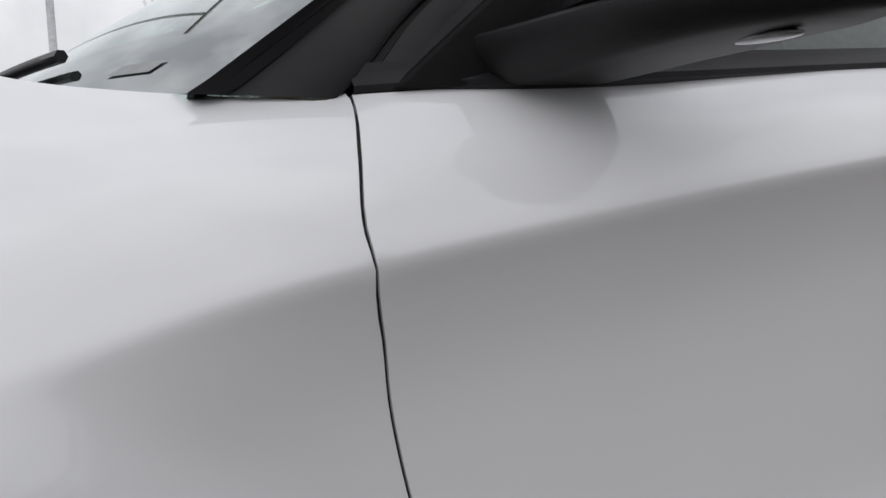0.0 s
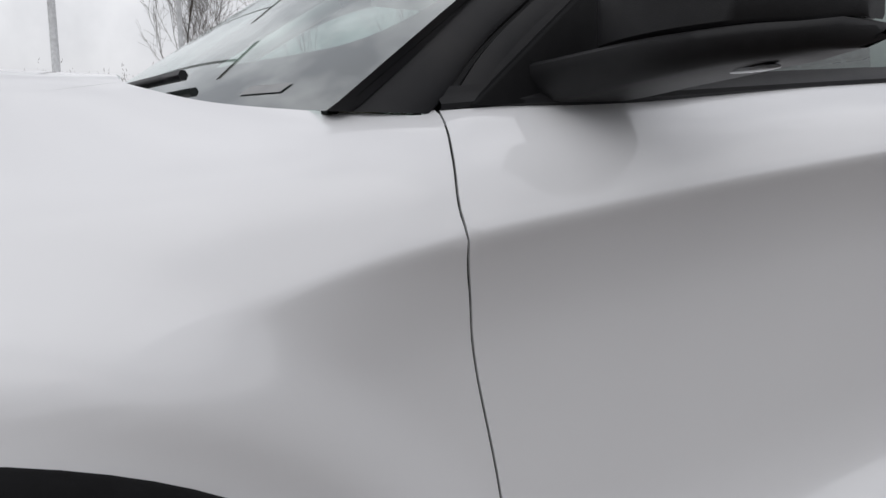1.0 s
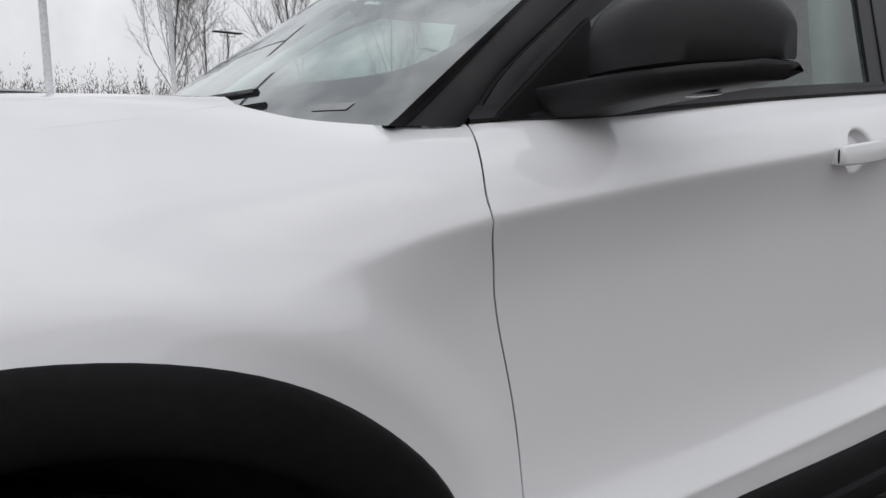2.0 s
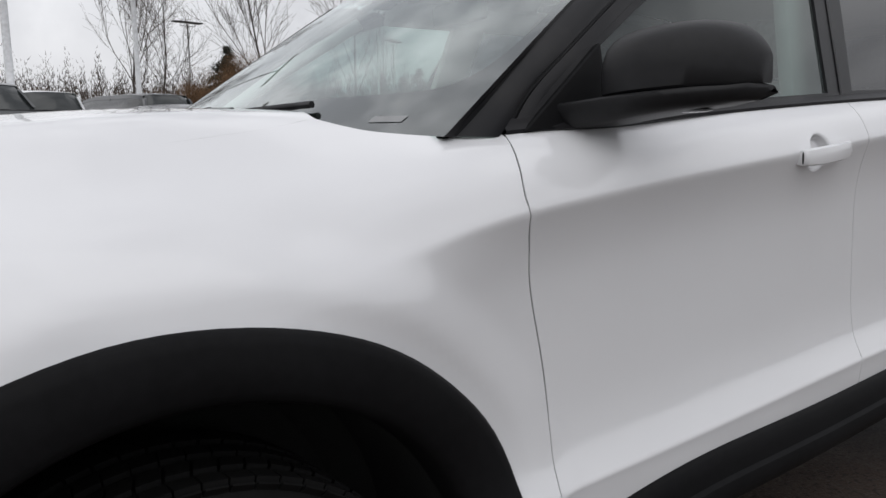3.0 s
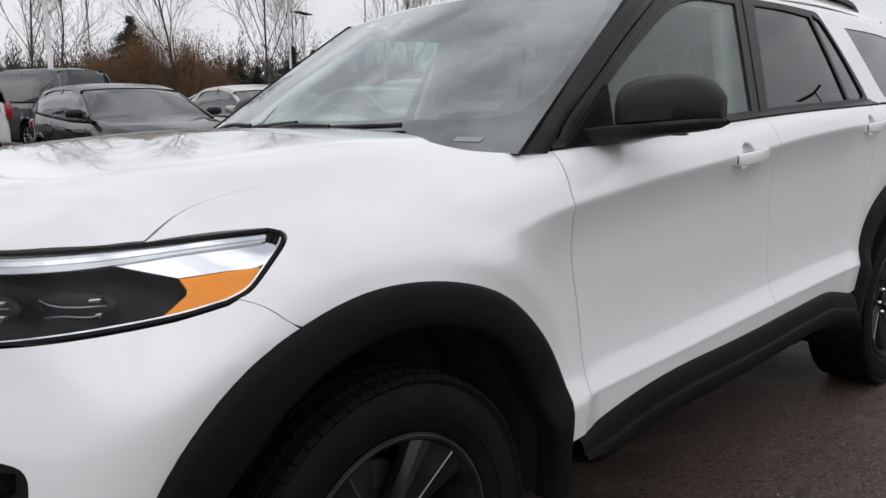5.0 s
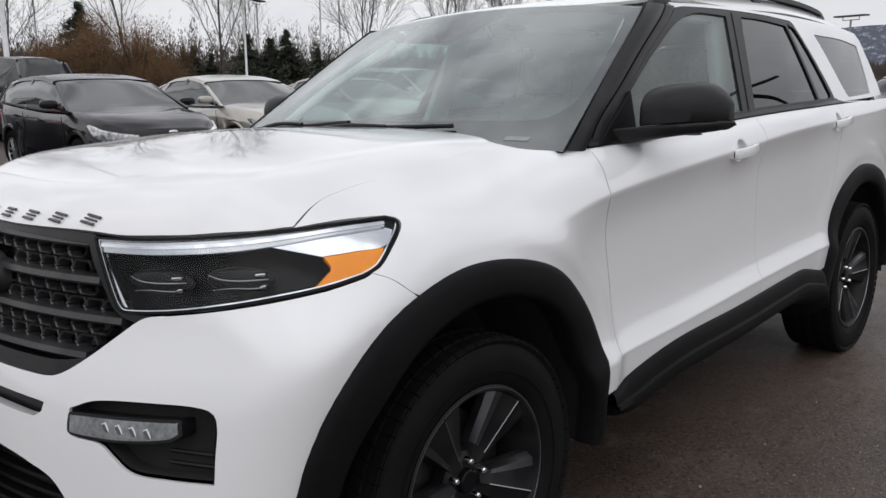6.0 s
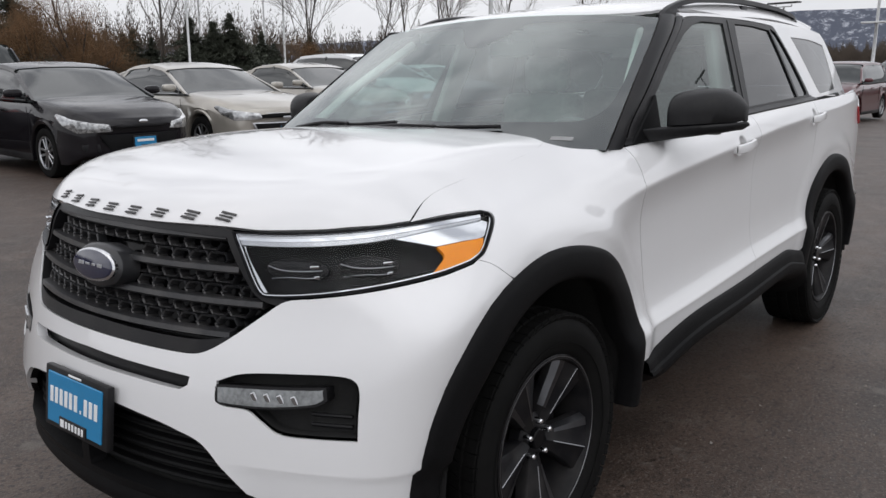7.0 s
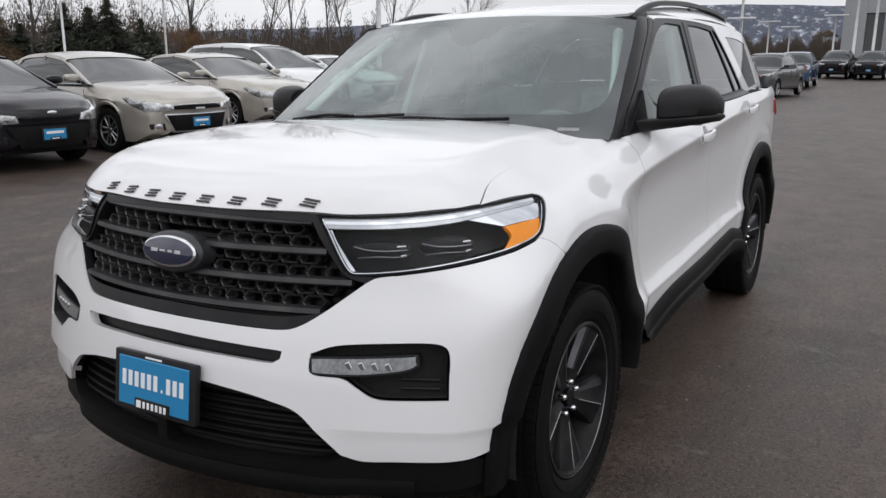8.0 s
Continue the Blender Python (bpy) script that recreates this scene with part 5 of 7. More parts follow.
sc_right = [(0.858, 1.217), (0.837, 1.302), (0.796, 1.45), (0.755, 1.597), (0.728, 1.677)]
sc_top = [(0.728, 1.677), (0.53, 1.702), (0.27, 1.717), (0.0, 1.722)]
sc_loop_yz = [sc_right, sc_top + [(-y, z) for y, z in sc_top[-2::-1]], [(-y, z) for y, z in sc_right[::-1]], [(-0.858, 1.217), (0.0, 1.215), (0.858, 1.217)]]
screen_loop = outline(*[[on_screen(y, z) for y, z in r] for r in sc_loop_yz], step=0.02)
clear_yz = [[(0.6, 1.306), (0.7, 1.31), (0.752, 1.33), (0.77, 1.371), (0.76, 1.45), (0.732, 1.538), (0.705, 1.618), (0.686, 1.646), (0.64, 1.662), (0.38, 1.682), (0.2, 1.685), (0.145, 1.664), (0.105, 1.63), (0.06, 1.604), (0.03, 1.588), (-0.02, 1.59), (-0.06, 1.604), (-0.105, 1.63), (-0.145, 1.664), (-0.2, 1.685), (-0.38, 1.682), (-0.64, 1.662), (-0.686, 1.646), (-0.705, 1.618), (-0.732, 1.538), (-0.76, 1.45), (-0.77, 1.371), (-0.752, 1.33), (-0.7, 1.31), (-0.6, 1.306), (-0.3, 1.306), (0.2, 1.306), (0.6, 1.306)]]
clear_loop = outline(*[[on_screen(y, z) for y, z in r] for r in clear_yz], step=0.02)
pane(part("windscreen", patch("windscreen", screen_field, screen_way, screen_loop, grid=0.05, depth=0.0), SCREEN, suv, "large clear windscreen with black border"))
pane(part("windscreen_inner", patch("windscreen_inner", behind(screen_field, 0.009), screen_way, clear_loop, grid=0.05, depth=0.0), SCREENFILM, suv, "hazy inner face of the windscreen"))
part("screen_border", patch("screen_border", behind(screen_field, 0.006), screen_way, screen_loop, [clear_loop], grid=0.04, depth=0.0), FRIT, suv, "black printed border and sensor cover")
part("label_strip", patch("label_strip", behind(screen_field, -0.0012), screen_way, outline([on_screen(0.653, 1.258), on_screen(0.732, 1.256)], [on_screen(0.732, 1.256), on_screen(0.732, 1.245)], [on_screen(0.732, 1.245), on_screen(0.653, 1.247)], [on_screen(0.653, 1.247), on_screen(0.653, 1.258)], step=0.01), grid=0.02, depth=0.0), LABELGREY, suv, "small pale label strip")
# cowl below the screen
def cowl_point(x, y):
    o, d = np.array([[x], [y], [1.0]]), np.array([[0], [0], [1.0]])
    p, _ = drop_on(behind(body_field, 0.032), lambda q: (o, d, 0.0, 0.5), np.array([[x, y]]))
    return slope_point(x, y, float(p[0][2]), HOOD_SLANT)


cowl_front = [(-0.325, 0.0), (-0.33, 0.3), (-0.35, 0.55), (-0.312, 0.68), (-0.318, 0.722)]
cowl_side = [(-0.318, 0.722), (-0.345, 0.738), (-0.396, 0.769), (-0.45, 0.797), (-0.545, 0.842)]
cowl_rear = [(-0.545, 0.842), (-0.52, 0.70), (-0.488, 0.4), (-0.462, 0.0)]
cowl_half = [[cowl_point(x, y) for x, y in run] for run in (cowl_front, cowl_side, cowl_rear)]
cowl_loop = outline(cowl_half[0], cowl_half[1], cowl_half[2] + [(-u, w) for u, w in cowl_half[2][-2::-1]], [(-u, w) for u, w in cowl_half[1][::-1]], [(-u, w) for u, w in cowl_half[0][::-1]], step=0.02)
part("cowl", patch("cowl", behind(body_field, 0.032), hood_way, cowl_loop, grid=0.03, depth=0.0), TRIM, suv, "black cowl panel")


def wiper(pivot, tip, bend):
    def at(y, z, lift):
        p, n = drop_on(behind(screen_field, -lift), from_front_flat, np.array([[y, z]]))
        return tuple(p[0])
    arm = [at(pivot[0], pivot[1], 0.012), at(pivot[0] + 0.35 * (tip[0] - pivot[0]), pivot[1] + 0.45 * (tip[1] - pivot[1]) + bend, 0.035), at(pivot[0] + 0.62 * (tip[0] - pivot[0]), pivot[1] + 0.62 * (tip[1] - pivot[1]) + bend * 0.6, 0.03)]
    bm = tube(through_points(arm, 6), 0.009, 8, None, 0.006)
    w = part("wiper", bm, TRIM, suv, "black windscreen wiper")
    y0 = pivot[0] + 0.12 * (tip[0] - pivot[0])
    ys = np.linspace(y0, tip[0], 12)
    zs = np.interp(ys if ys[-1] > ys[0] else -ys, *((ys[[0, -1]], [pivot[1] + 0.004, tip[1]]) if ys[-1] > ys[0] else (-ys[[0, -1]], [pivot[1] + 0.004, tip[1]])))
    part("wiper_blade", tube([at(y, z, 0.014) for y, z in zip(ys, zs)], 0.008, 6), TRIM, w, "black wiper blade")


wiper((-0.20, 1.274), (0.455, 1.290), 0.010)
wiper((-0.66, 1.264), (-0.02, 1.300), 0.012)

# door mirrors: an arm that runs on as a skirt below the housing, a shell above it, and a triangular base in the window's corner
arm_y = [0.852, 0.88, 0.93, 0.98, 1.03, 1.08, 1.12, 1.148, 1.163, 1.168]
arm_front = spline(arm_y, [-0.742, -0.748, -0.760, -0.770, -0.783, -0.810, -0.845, -0.885, -0.925, -0.950])
arm_back = spline(arm_y, [-0.880, -0.885, -0.900, -0.920, -0.940, -0.956, -0.966, -0.970, -0.972, -0.974])
arm_top = spline(arm_y, [1.270, 1.272, 1.276, 1.280, 1.283, 1.286, 1.288, 1.290, 1.291, 1.288])
arm_low = spline(arm_y, [1.226, 1.226, 1.230, 1.238, 1.245, 1.252, 1.257, 1.262, 1.268, 1.276])
shell_front = spline([0.940, 0.970, 1.03, 1.09, 1.135, 1.168], [-0.786, -0.783, -0.788, -0.822, -0.876, -0.942])
shell_back = spline([0.940, 1.00, 1.06, 1.12, 1.168], [-0.908, -0.938, -0.960, -0.970, -0.970])
shell_top = spline([0.940, 0.970, 1.01, 1.06, 1.10, 1.135, 1.168], [1.390, 1.399, 1.405, 1.407, 1.401, 1.381, 1.346])


def arm_ring(y):
    f, b, t, l = float(arm_front(y)), float(arm_back(y)), float(arm_top(y)), float(arm_low(y))
    h = t - l
    return [(f - 0.006, y, t), (f - 0.001, y, t - 0.004), (f, y, t - 0.3 * h), (f - 0.010, y, t - 0.75 * h), (f - 0.022, y, l + 0.002), (f - 0.034, y, l), (b + 0.016, y, l + 0.001), (b + 0.004, y, l + 0.006), (b, y, l + 0.4 * h), (b, y, t - 0.003), (b + 0.006, y, t)]


def shell_ring(y, k):
    """One section of the housing, drawn in by k at its rounded ends."""
    f, b, t = float(shell_front(y)), float(shell_back(y)), float(shell_top(y))
    l = float(arm_top(y)) + 0.0015
    h, w = t - l, f - b
    ring = [(b + 0.004, l), (f - 0.006, l), (f - 0.001, l + 0.004)]
    ring += [(b + w * math.cos(radians(a)) ** 0.62, l + 0.34 * h + 0.66 * h * math.sin(radians(a)) ** 0.90) for a in (0, 12, 24, 36, 48, 60, 70, 78, 84, 88)]
    ring += [(b + 0.002, t - 0.001), (b, t - 0.008), (b, l + 0.006)]
    return [(b + (x - b) * (0.5 + 0.5 * k), y, l + (z - l) * k) for x, z in ring]


for sgn in (1, -1):
    arm = sweep([arm_ring(y) for y in np.linspace(0.852, 1.168, 30)], closed=True)
    mirror = part("door_mirror", arm if sgn == 1 else flipped(arm), MIRRORCAP, suv, "matt black door mirror")
    ends = [(0.943, 0.86), (0.944, 0.93), (0.947, 0.97), (0.952, 0.99)] + [(y, 1.0) for y in np.linspace(0.96, 1.145, 20)] + [(1.152, 0.99), (1.158, 0.97), (1.162, 0.93), (1.165, 0.86)]
    bm = sweep([shell_ring(y, k) for y, k in ends], closed=True)
    part("mirror_housing", bm if sgn == 1 else flipped(bm), MIRRORCAP, mirror, "rounded matt black housing")
    bm = sweep([[(float(shell_back(y)) + dx, y, 1.342 + dz) for dx, dz in ((0.002, -0.044), (-0.0015, -0.044), (-0.0015, 0.044 - d), (0.002, 0.044 - d))] for y, d in ((0.965, 0.004), (1.01, 0), (1.06, 0), (1.11, 0.002), (1.15, 0.026))], closed=True)
    part("mirror_glass", bm if sgn == 1 else flipped(bm), CHROME, mirror)
    part("mirror_lens", ellipsoid(0.017, 0.034, 0.004, (-0.895, sgn * 1.066, 1.2505), 2.2, 18, 8), WHITELENS, mirror, "small clear lens under the mirror")
    bm = hull([(-0.664, 0.878, 1.222), (-0.875, 0.895, 1.228), (-0.880, 0.862, 1.388), (-0.862, 0.864, 1.376), (-0.664, 0.862, 1.222), (-0.875, 0.862, 1.228), (-0.880, 0.846, 1.388)], 0.004)
    part("mirror_base", bm if sgn == 1 else flipped(bm), CLADDING, mirror, "black triangular mirror base")

# door handles: a bar over a hollow
for sgn in (1, -1):
    for hx, hz in ((-1.488, 1.157), (-2.602, 1.218)):
        y0 = max(drop_side(hx + 0.11, hz)[1], drop_side(hx - 0.11, hz)[1]) + 0.004
        line = through_points([(hx + 0.098, y0 - 0.012, hz - 0.008), (hx + 0.090, y0 + 0.008, hz - 0.007), (hx + 0.05, y0 + 0.020, hz - 0.004), (hx, y0 + 0.024, hz), (hx - 0.05, y0 + 0.020, hz + 0.004), (hx - 0.086, y0 + 0.012, hz + 0.007), (hx - 0.098, y0 - 0.010, hz + 0.008)], 5)
        secs = []
        for i, (x, y, z) in enumerate(line):
            k = 1.0 - 0.35 * abs(i / (len(line) - 1) * 2 - 1) ** 3
            secs.append([(x, sgn * (y + a), z + b * k) for a, b in ((-0.010, -0.016), (-0.001, -0.0205), (0.006, -0.017), (0.010, 0.0), (0.006, 0.017), (-0.001, 0.0205), (-0.010, 0.016), (-0.012, 0.0))])
        part("door_handle", sweep(secs, closed=True), WHITE, suv, "white pull handle")
        part("handle_cap", ellipsoid(0.0012, 0.0022, 0.014, (hx + 0.0965, sgn * (y0 + 0.003), hz - 0.008), 2.4, 12, 8), GLOSSBLACK, suv, "dark line at the handle's end")

# rear end: tailgate skin, dark glass, bumper, lamps
def from_behind(q):
    o = np.zeros(len(q))
    return np.stack([o - 3.3, q[:, 0], q[:, 1]]), np.stack([o - 1, o, o]), 0.0, 1.2


def rear_field(x, y, z):
    y = np.abs(y)
    low = smax(side_field(np.maximum(x, -3.70), y, z) + 0.55 * np.maximum(-x - 3.72, 0) ** 1.6, -x - 4.08 + 0.10 * y * y + 0.25 * np.maximum(z - 1.1, 0), 0.10)
    return np.where(z < 1.31, low, cabin_field(x, y, z))


tail_w = [(0.940, 0.66), (0.945, 0.95), (0.925, 1.15), (0.875, 1.29)]
tail_loop = outline(tail_w, [(0.875, 1.29), (-0.875, 1.29)], [(-y, z) for y, z in tail_w[::-1]], [(-0.94, 0.66), (0.94, 0.66)], step=0.03)
part("tailgate", patch("tailgate", rear_field, from_behind, tail_loop, grid=0.05, depth=0.02), WHITE, suv)
rear_glass = outline([(0.72, 1.36), (0.66, 1.50), (0.57, 1.63)], [(0.57, 1.63), (0.0, 1.655), (-0.57, 1.63)], [(-0.57, 1.63), (-0.66, 1.50), (-0.72, 1.36)], [(-0.72, 1.36), (0.72, 1.36)], step=0.03)
upper_tail = outline([(0.84, 1.30), (0.78, 1.45), (0.68, 1.62), (0.60, 1.68)], [(0.60, 1.68), (0.0, 1.70), (-0.60, 1.68)], [(-0.60, 1.68), (-0.68, 1.62), (-0.78, 1.45), (-0.84, 1.30)], [(-0.84, 1.30), (0.84, 1.30)], step=0.03)
part("upper_tailgate", patch("upper_tailgate", cabin_field, from_behind, upper_tail, [rear_glass], grid=0.05, depth=0.02), WHITE, suv, "white upper tailgate")
pane(part("rear_window", patch("rear_window", behind(cabin_field, 0.006), from_behind, rear_glass, grid=0.06, depth=0.0), PRIVACY, suv, "dark rear glass"))
part("rear_bumper", hull([(-3.66, 0.94, 0.42), (-3.66, -0.94, 0.42), (-3.66, 0.955, 0.66), (-3.66, -0.955, 0.66), (-3.92, 0.86, 0.44), (-3.92, -0.86, 0.44), (-3.94, 0.87, 0.66), (-3.94, -0.87, 0.66), (-4.10, 0.60, 0.44), (-4.10, -0.60, 0.44), (-4.12, 0.60, 0.66), (-4.12, -0.60, 0.66)], 0.04, 3), CLADDING, suv, "black rear bumper")
part("cargo_floor", box(0.9, 1.5, 0.60, 0.03, (-3.45, 0, 0.80)), INTERIOR, suv, "dark load floor")
for sgn in (1, -1):
    part("tail_lamp", hull([(-3.71, sgn * 0.935, 1.24), (-3.71, sgn * 0.950, 1.12), (-3.98, sgn * 0.80, 1.24), (-4.00, sgn * 0.82, 1.10), (-3.74, sgn * 0.80, 1.24), (-3.74, sgn * 0.80, 1.10)], 0.015), RED, suv, "red tail lamp")

# ---- cabin inside ----
part("dashboard", hull([(-0.62, 0.78, 1.19), (-0.62, -0.78, 1.19), (-0.92, 0.80, 1.215), (-0.92, -0.80, 1.215), (-1.06, 0.78, 1.14), (-1.06, -0.78, 1.14), (-1.02, 0.78, 0.85), (-1.02, -0.78, 0.85), (-0.62, 0.78, 0.9), (-0.62, -0.78, 0.9)], 0.03, 3), INTERIOR, suv, "charcoal dashboard")
part("instrument_hood", hull([(-0.90, 0.18, 1.20), (-0.90, 0.56, 1.20), (-1.06, 0.20, 1.245), (-1.06, 0.54, 1.245), (-1.08, 0.20, 1.16), (-1.08, 0.54, 1.16)], 0.02, 2), INTERIOR, suv)
wheel_at = Matrix.Translation((-1.20, 0.37, 1.11)) @ Matrix.Rotation(radians(-66), 4, "Y")
bm = revolve([(0.180 + 0.016 * math.cos(a), 0.016 * math.sin(a)) for a in np.linspace(0, 2 * math.pi, 9)], 36, "z")
bmesh.ops.transform(bm, matrix=wheel_at, verts=bm.verts)
steer = part("steering_wheel", bm, INTERIOR, suv, "dark steering wheel")
bm = bmesh.new()
box(0.10, 0.13, 0.05, 0.015, (0, 0, -0.02), 2, bm)
for a in (0, 180, 270):
    box(0.12, 0.035, 0.02, 0.006, (0.11 * math.cos(radians(a + 90)), 0.11 * math.sin(radians(a + 90)), -0.01), 1, bm, Matrix.Rotation(radians(a + 90), 4, "Z"))
bmesh.ops.transform(bm, matrix=wheel_at, verts=bm.verts)
part("steering_hub", bm, INTERIOR, steer)
for y in (0.38, -0.38):
    for x in (-1.72, -2.66):
        bm = bmesh.new()
        box(0.52, 0.52, 0.20, 0.06, (x, y, 0.70), 3, bm)
        seat = part("seat", smooth_bm(bm), CLOTH, suv, "grey cloth seat")
        bm = box(0.16, 0.50, 0.62, 0.06, (x - 0.32, y, 1.06), 3, None, Matrix.Rotation(radians(-14), 4, "Y"))
        part("seat_back", bm, CLOTH, seat)
        part("headrest", box(0.10, 0.27, 0.19, 0.04, (x - 0.42, y, 1.47), 3), CLOTH, seat)
        bm = bmesh.new()
        for dy in (-0.06, 0.06):
            tube([(x - 0.40, y + dy, 1.33), (x - 0.415, y + dy, 1.42)], 0.006, 6, bm)
        part("headrest_post", bm, SATIN, seat)
part("cabin_floor", box(3.0, 1.5, 0.10, 0.03, (-2.2, 0, 0.50)), INTERIOR, suv)
for sgn in (1, -1):
    part("door_lining", box(2.4, 0.06, 0.70, 0.02, (-1.85, sgn * 0.835, 0.88)), INTERIOR, suv, "charcoal door lining")
    part("pillar_lining", hull([(-1.62, sgn * 0.845, 1.20), (-1.76, sgn * 0.845, 1.20), (-1.74, sgn * 0.72, 1.66), (-1.90, sgn * 0.72, 1.66), (-1.62, sgn * 0.80, 1.20), (-1.76, sgn * 0.80, 1.20), (-1.74, sgn * 0.68, 1.66), (-1.90, sgn * 0.68, 1.66)], 0.01), HEADLINER, suv, "pale pillar lining")
    bm = tube([(-0.66, sgn * 0.80, 1.23), (-0.95, sgn * 0.72, 1.44), (-1.25, sgn * 0.62, 1.63)], 0.022, 8)
    part("screen_pillar_lining", bm, HEADLINER, suv)
mir = part("inside_mirror", box(0.03, 0.24, 0.07, 0.014, (-1.22, 0, 1.585), 2), INTERIOR, suv, "dark inside mirror")
part("mirror_stalk", tube([(-1.19, 0, 1.665), (-1.21, 0, 1.61)], 0.014, 8), INTERIOR, mir)


# ---- wheels ----
def build_wheel():
    R, w = 0.394, 0.1275
    # y runs outwards; the tyre's own middle is y = 0
    prof = [(0.262, -0.10), (0.275, -0.115), (0.31, -0.128), (0.345, -0.127), (0.372, -0.118), (0.384, -0.104), (0.388, -0.09), (0.388, 0.09), (0.384, 0.104), (0.372, 0.118), (0.345, 0.127), (0.335, 0.1285), (0.31, 0.1275), (0.285, 0.120), (0.272, 0.112), (0.262, 0.102)]
    hub = tyre = part("wheel", revolve(prof, 96), RUBBER, suv, "dark grey five-spoke alloy wheel with black tyre")
    # tread blocks in five ribs, shoulder blocks wrap over the edge
    bm = bmesh.new()
    n = 66
    for k in range(n):
        a = 2 * math.pi * (k + 0.5) / n
        for y, wid, sk, ln in ((-0.104, 0.030, 0.0, 0.90), (-0.060, 0.036, 0.35, 0.86), (0.0, 0.036, -0.2, 0.92), (0.060, 0.036, -0.35, 0.86), (0.104, 0.030, 0.0, 0.90)):
            off = {0.0: 0.0, 0.35: 0.3, -0.2: 0.5, -0.35: 0.2}[sk] * 2 * math.pi / n
            L = 2 * math.pi * R / n * ln
            rot = Matrix.Rotation(-(a + off), 4, "Y") @ Matrix.Translation((R - 0.0035 - (0.004 if abs(y) > 0.1 else 0), y, 0))
            m = rot @ Matrix(((1, 0, 0, 0), (0, 1, 0, 0), (0, sk, 1, 0), (0, 0, 0, 1))) @ Matrix.Diagonal((0.011, wid, L, 1))
            bmesh.ops.create_cube(bm, size=1, matrix=m)
        for side in (1, -1):
            rot = Matrix.Rotation(-a, 4, "Y") @ Matrix.Translation((0.374, side * 0.1165, 0)) @ Matrix.Rotation(radians(-52 * side), 4, "Z")
            bmesh.ops.create_cube(bm, size=1, matrix=rot @ Matrix.Diagonal((0.0035, 0.026, 2 * math.pi * R / n * 0.84, 1)))
    tagged(part("tread", bm, RUBBER, tyre, "tread blocks"), kind="stuff")
    bm = revolve([(0.3045, 0.1286), (0.3045, 0.1300), (0.3075, 0.1300), (0.3075, 0.1286)], 72)
    part("sidewall_ring", bm, RUBBER, tyre)
    # rim barrel and bright edge
    rim = part("rim", revolve([(0.262, 0.104), (0.266, 0.110), (0.262, 0.1135), (0.252, 0.1125), (0.246, 0.104), (0.238, 0.06), (0.222, -0.02), (0.225, -0.10), (0.262, -0.105)], 96), RIM, hub, "dark grey alloy rim")
    part("rim_edge", revolve([(0.2612, 0.1125), (0.2605, 0.1150), (0.2588, 0.1150), (0.2580, 0.1120)], 96), MACHINED, hub, "thin bright rim edge")
    # five broad spokes, each with a thin bright ridge and a bright facet along one flank
    STATIONS = ((0.050, 0.028, 0.026, 0.068), (0.09, 0.044, 0.032, 0.074), (0.14, 0.066, 0.046, 0.083), (0.20, 0.095, 0.066, 0.094), (0.253, 0.122, 0.084, 0.104))
    for k in range(5):
        a = 2 * math.pi * k / 5 + radians(61)
        turn = Matrix.Rotation(-a, 4, "Y")
        def spot(r, t, y):
            # keep the outer end on the rim's circle
            q = min(1.0, r / math.hypot(r, t)) if r > 0.15 else 1.0
            return turn @ Vector((r * q, y, t * q))
        secs = []
        for r, neg, pos, crown in STATIONS:
            secs.append([spot(r, t, y) for t, y in ((-neg, crown - 0.050), (-neg, crown - 0.026), (-neg * 0.84, crown - 0.006), (-neg * 0.40, crown - 0.001), (-0.004, crown + 0.004), (0.0, crown + 0.006), (0.004, crown + 0.003), (pos * 0.55, crown - 0.006), (pos * 0.92, crown - 0.010), (pos, crown - 0.016), (pos, crown - 0.050))])
        part("spoke", sweep(secs, closed=True), RIM, hub, "broad dark spoke")
        secs = [[spot(r, t, y) for t, y in ((-neg * 0.995 - 0.0004, crown - 0.0245), (-neg * 0.85, crown - 0.0052), (-neg * 0.62, crown - 0.0024))] for r, neg, pos, crown in STATIONS[1:]]
        part("spoke_flank", sweep(secs), FACET, hub, "satin machined facet")
        secs = [[spot(r, t, y) for t, y in ((-0.0022, crown + 0.0056), (0.0, crown + 0.0070), (0.0018, crown + 0.0052))] for r, neg, pos, crown in ((0.085, 0, 0, 0.0733),) + STATIONS[2:4] + ((0.245, 0, 0, 0.1024),)]
        part("spoke_edge", sweep(secs), MACHINED, hub)
    part("hub_cap", revolve([(0.0, 0.078), (0.028, 0.078), (0.032, 0.074), (0.034, 0.05)], 32), GLOSSBLACK, hub, "black centre cap")
    part("hub_plate", revolve([(0.034, 0.060), (0.062, 0.062), (0.078, 0.052), (0.082, 0.02)], 40), RIM, hub)
    for k in range(5):
        a = 2 * math.pi * k / 5 + radians(22)
        bm = revolve([(0.0, 0.026), (0.006, 0.025), (0.0095, 0.020), (0.0105, 0.0), (0.0105, -0.01)], 12)
        bmesh.ops.transform(bm, matrix=Matrix.Translation((0.057 * math.cos(a), 0.060, 0.057 * math.sin(a))), verts=bm.verts)
        part("wheel_nut", bm, CHROME, hub, "chrome wheel nut")
    # brake behind the spokes
    disc = part("brake_disc", revolve([(0.05, -0.005), (0.172, -0.005), (0.174, -0.02), (0.05, -0.022)], 48), DISC, hub, "steel brake disc")
    part("brake_caliper", box(0.07, 0.06, 0.17, 0.015, (-0.155, -0.012, 0.05)), RIM, hub)
    part("wheel_back", revolve([(0.0, -0.09), (0.225, -0.09)], 32), WELL, hub)
    return hub


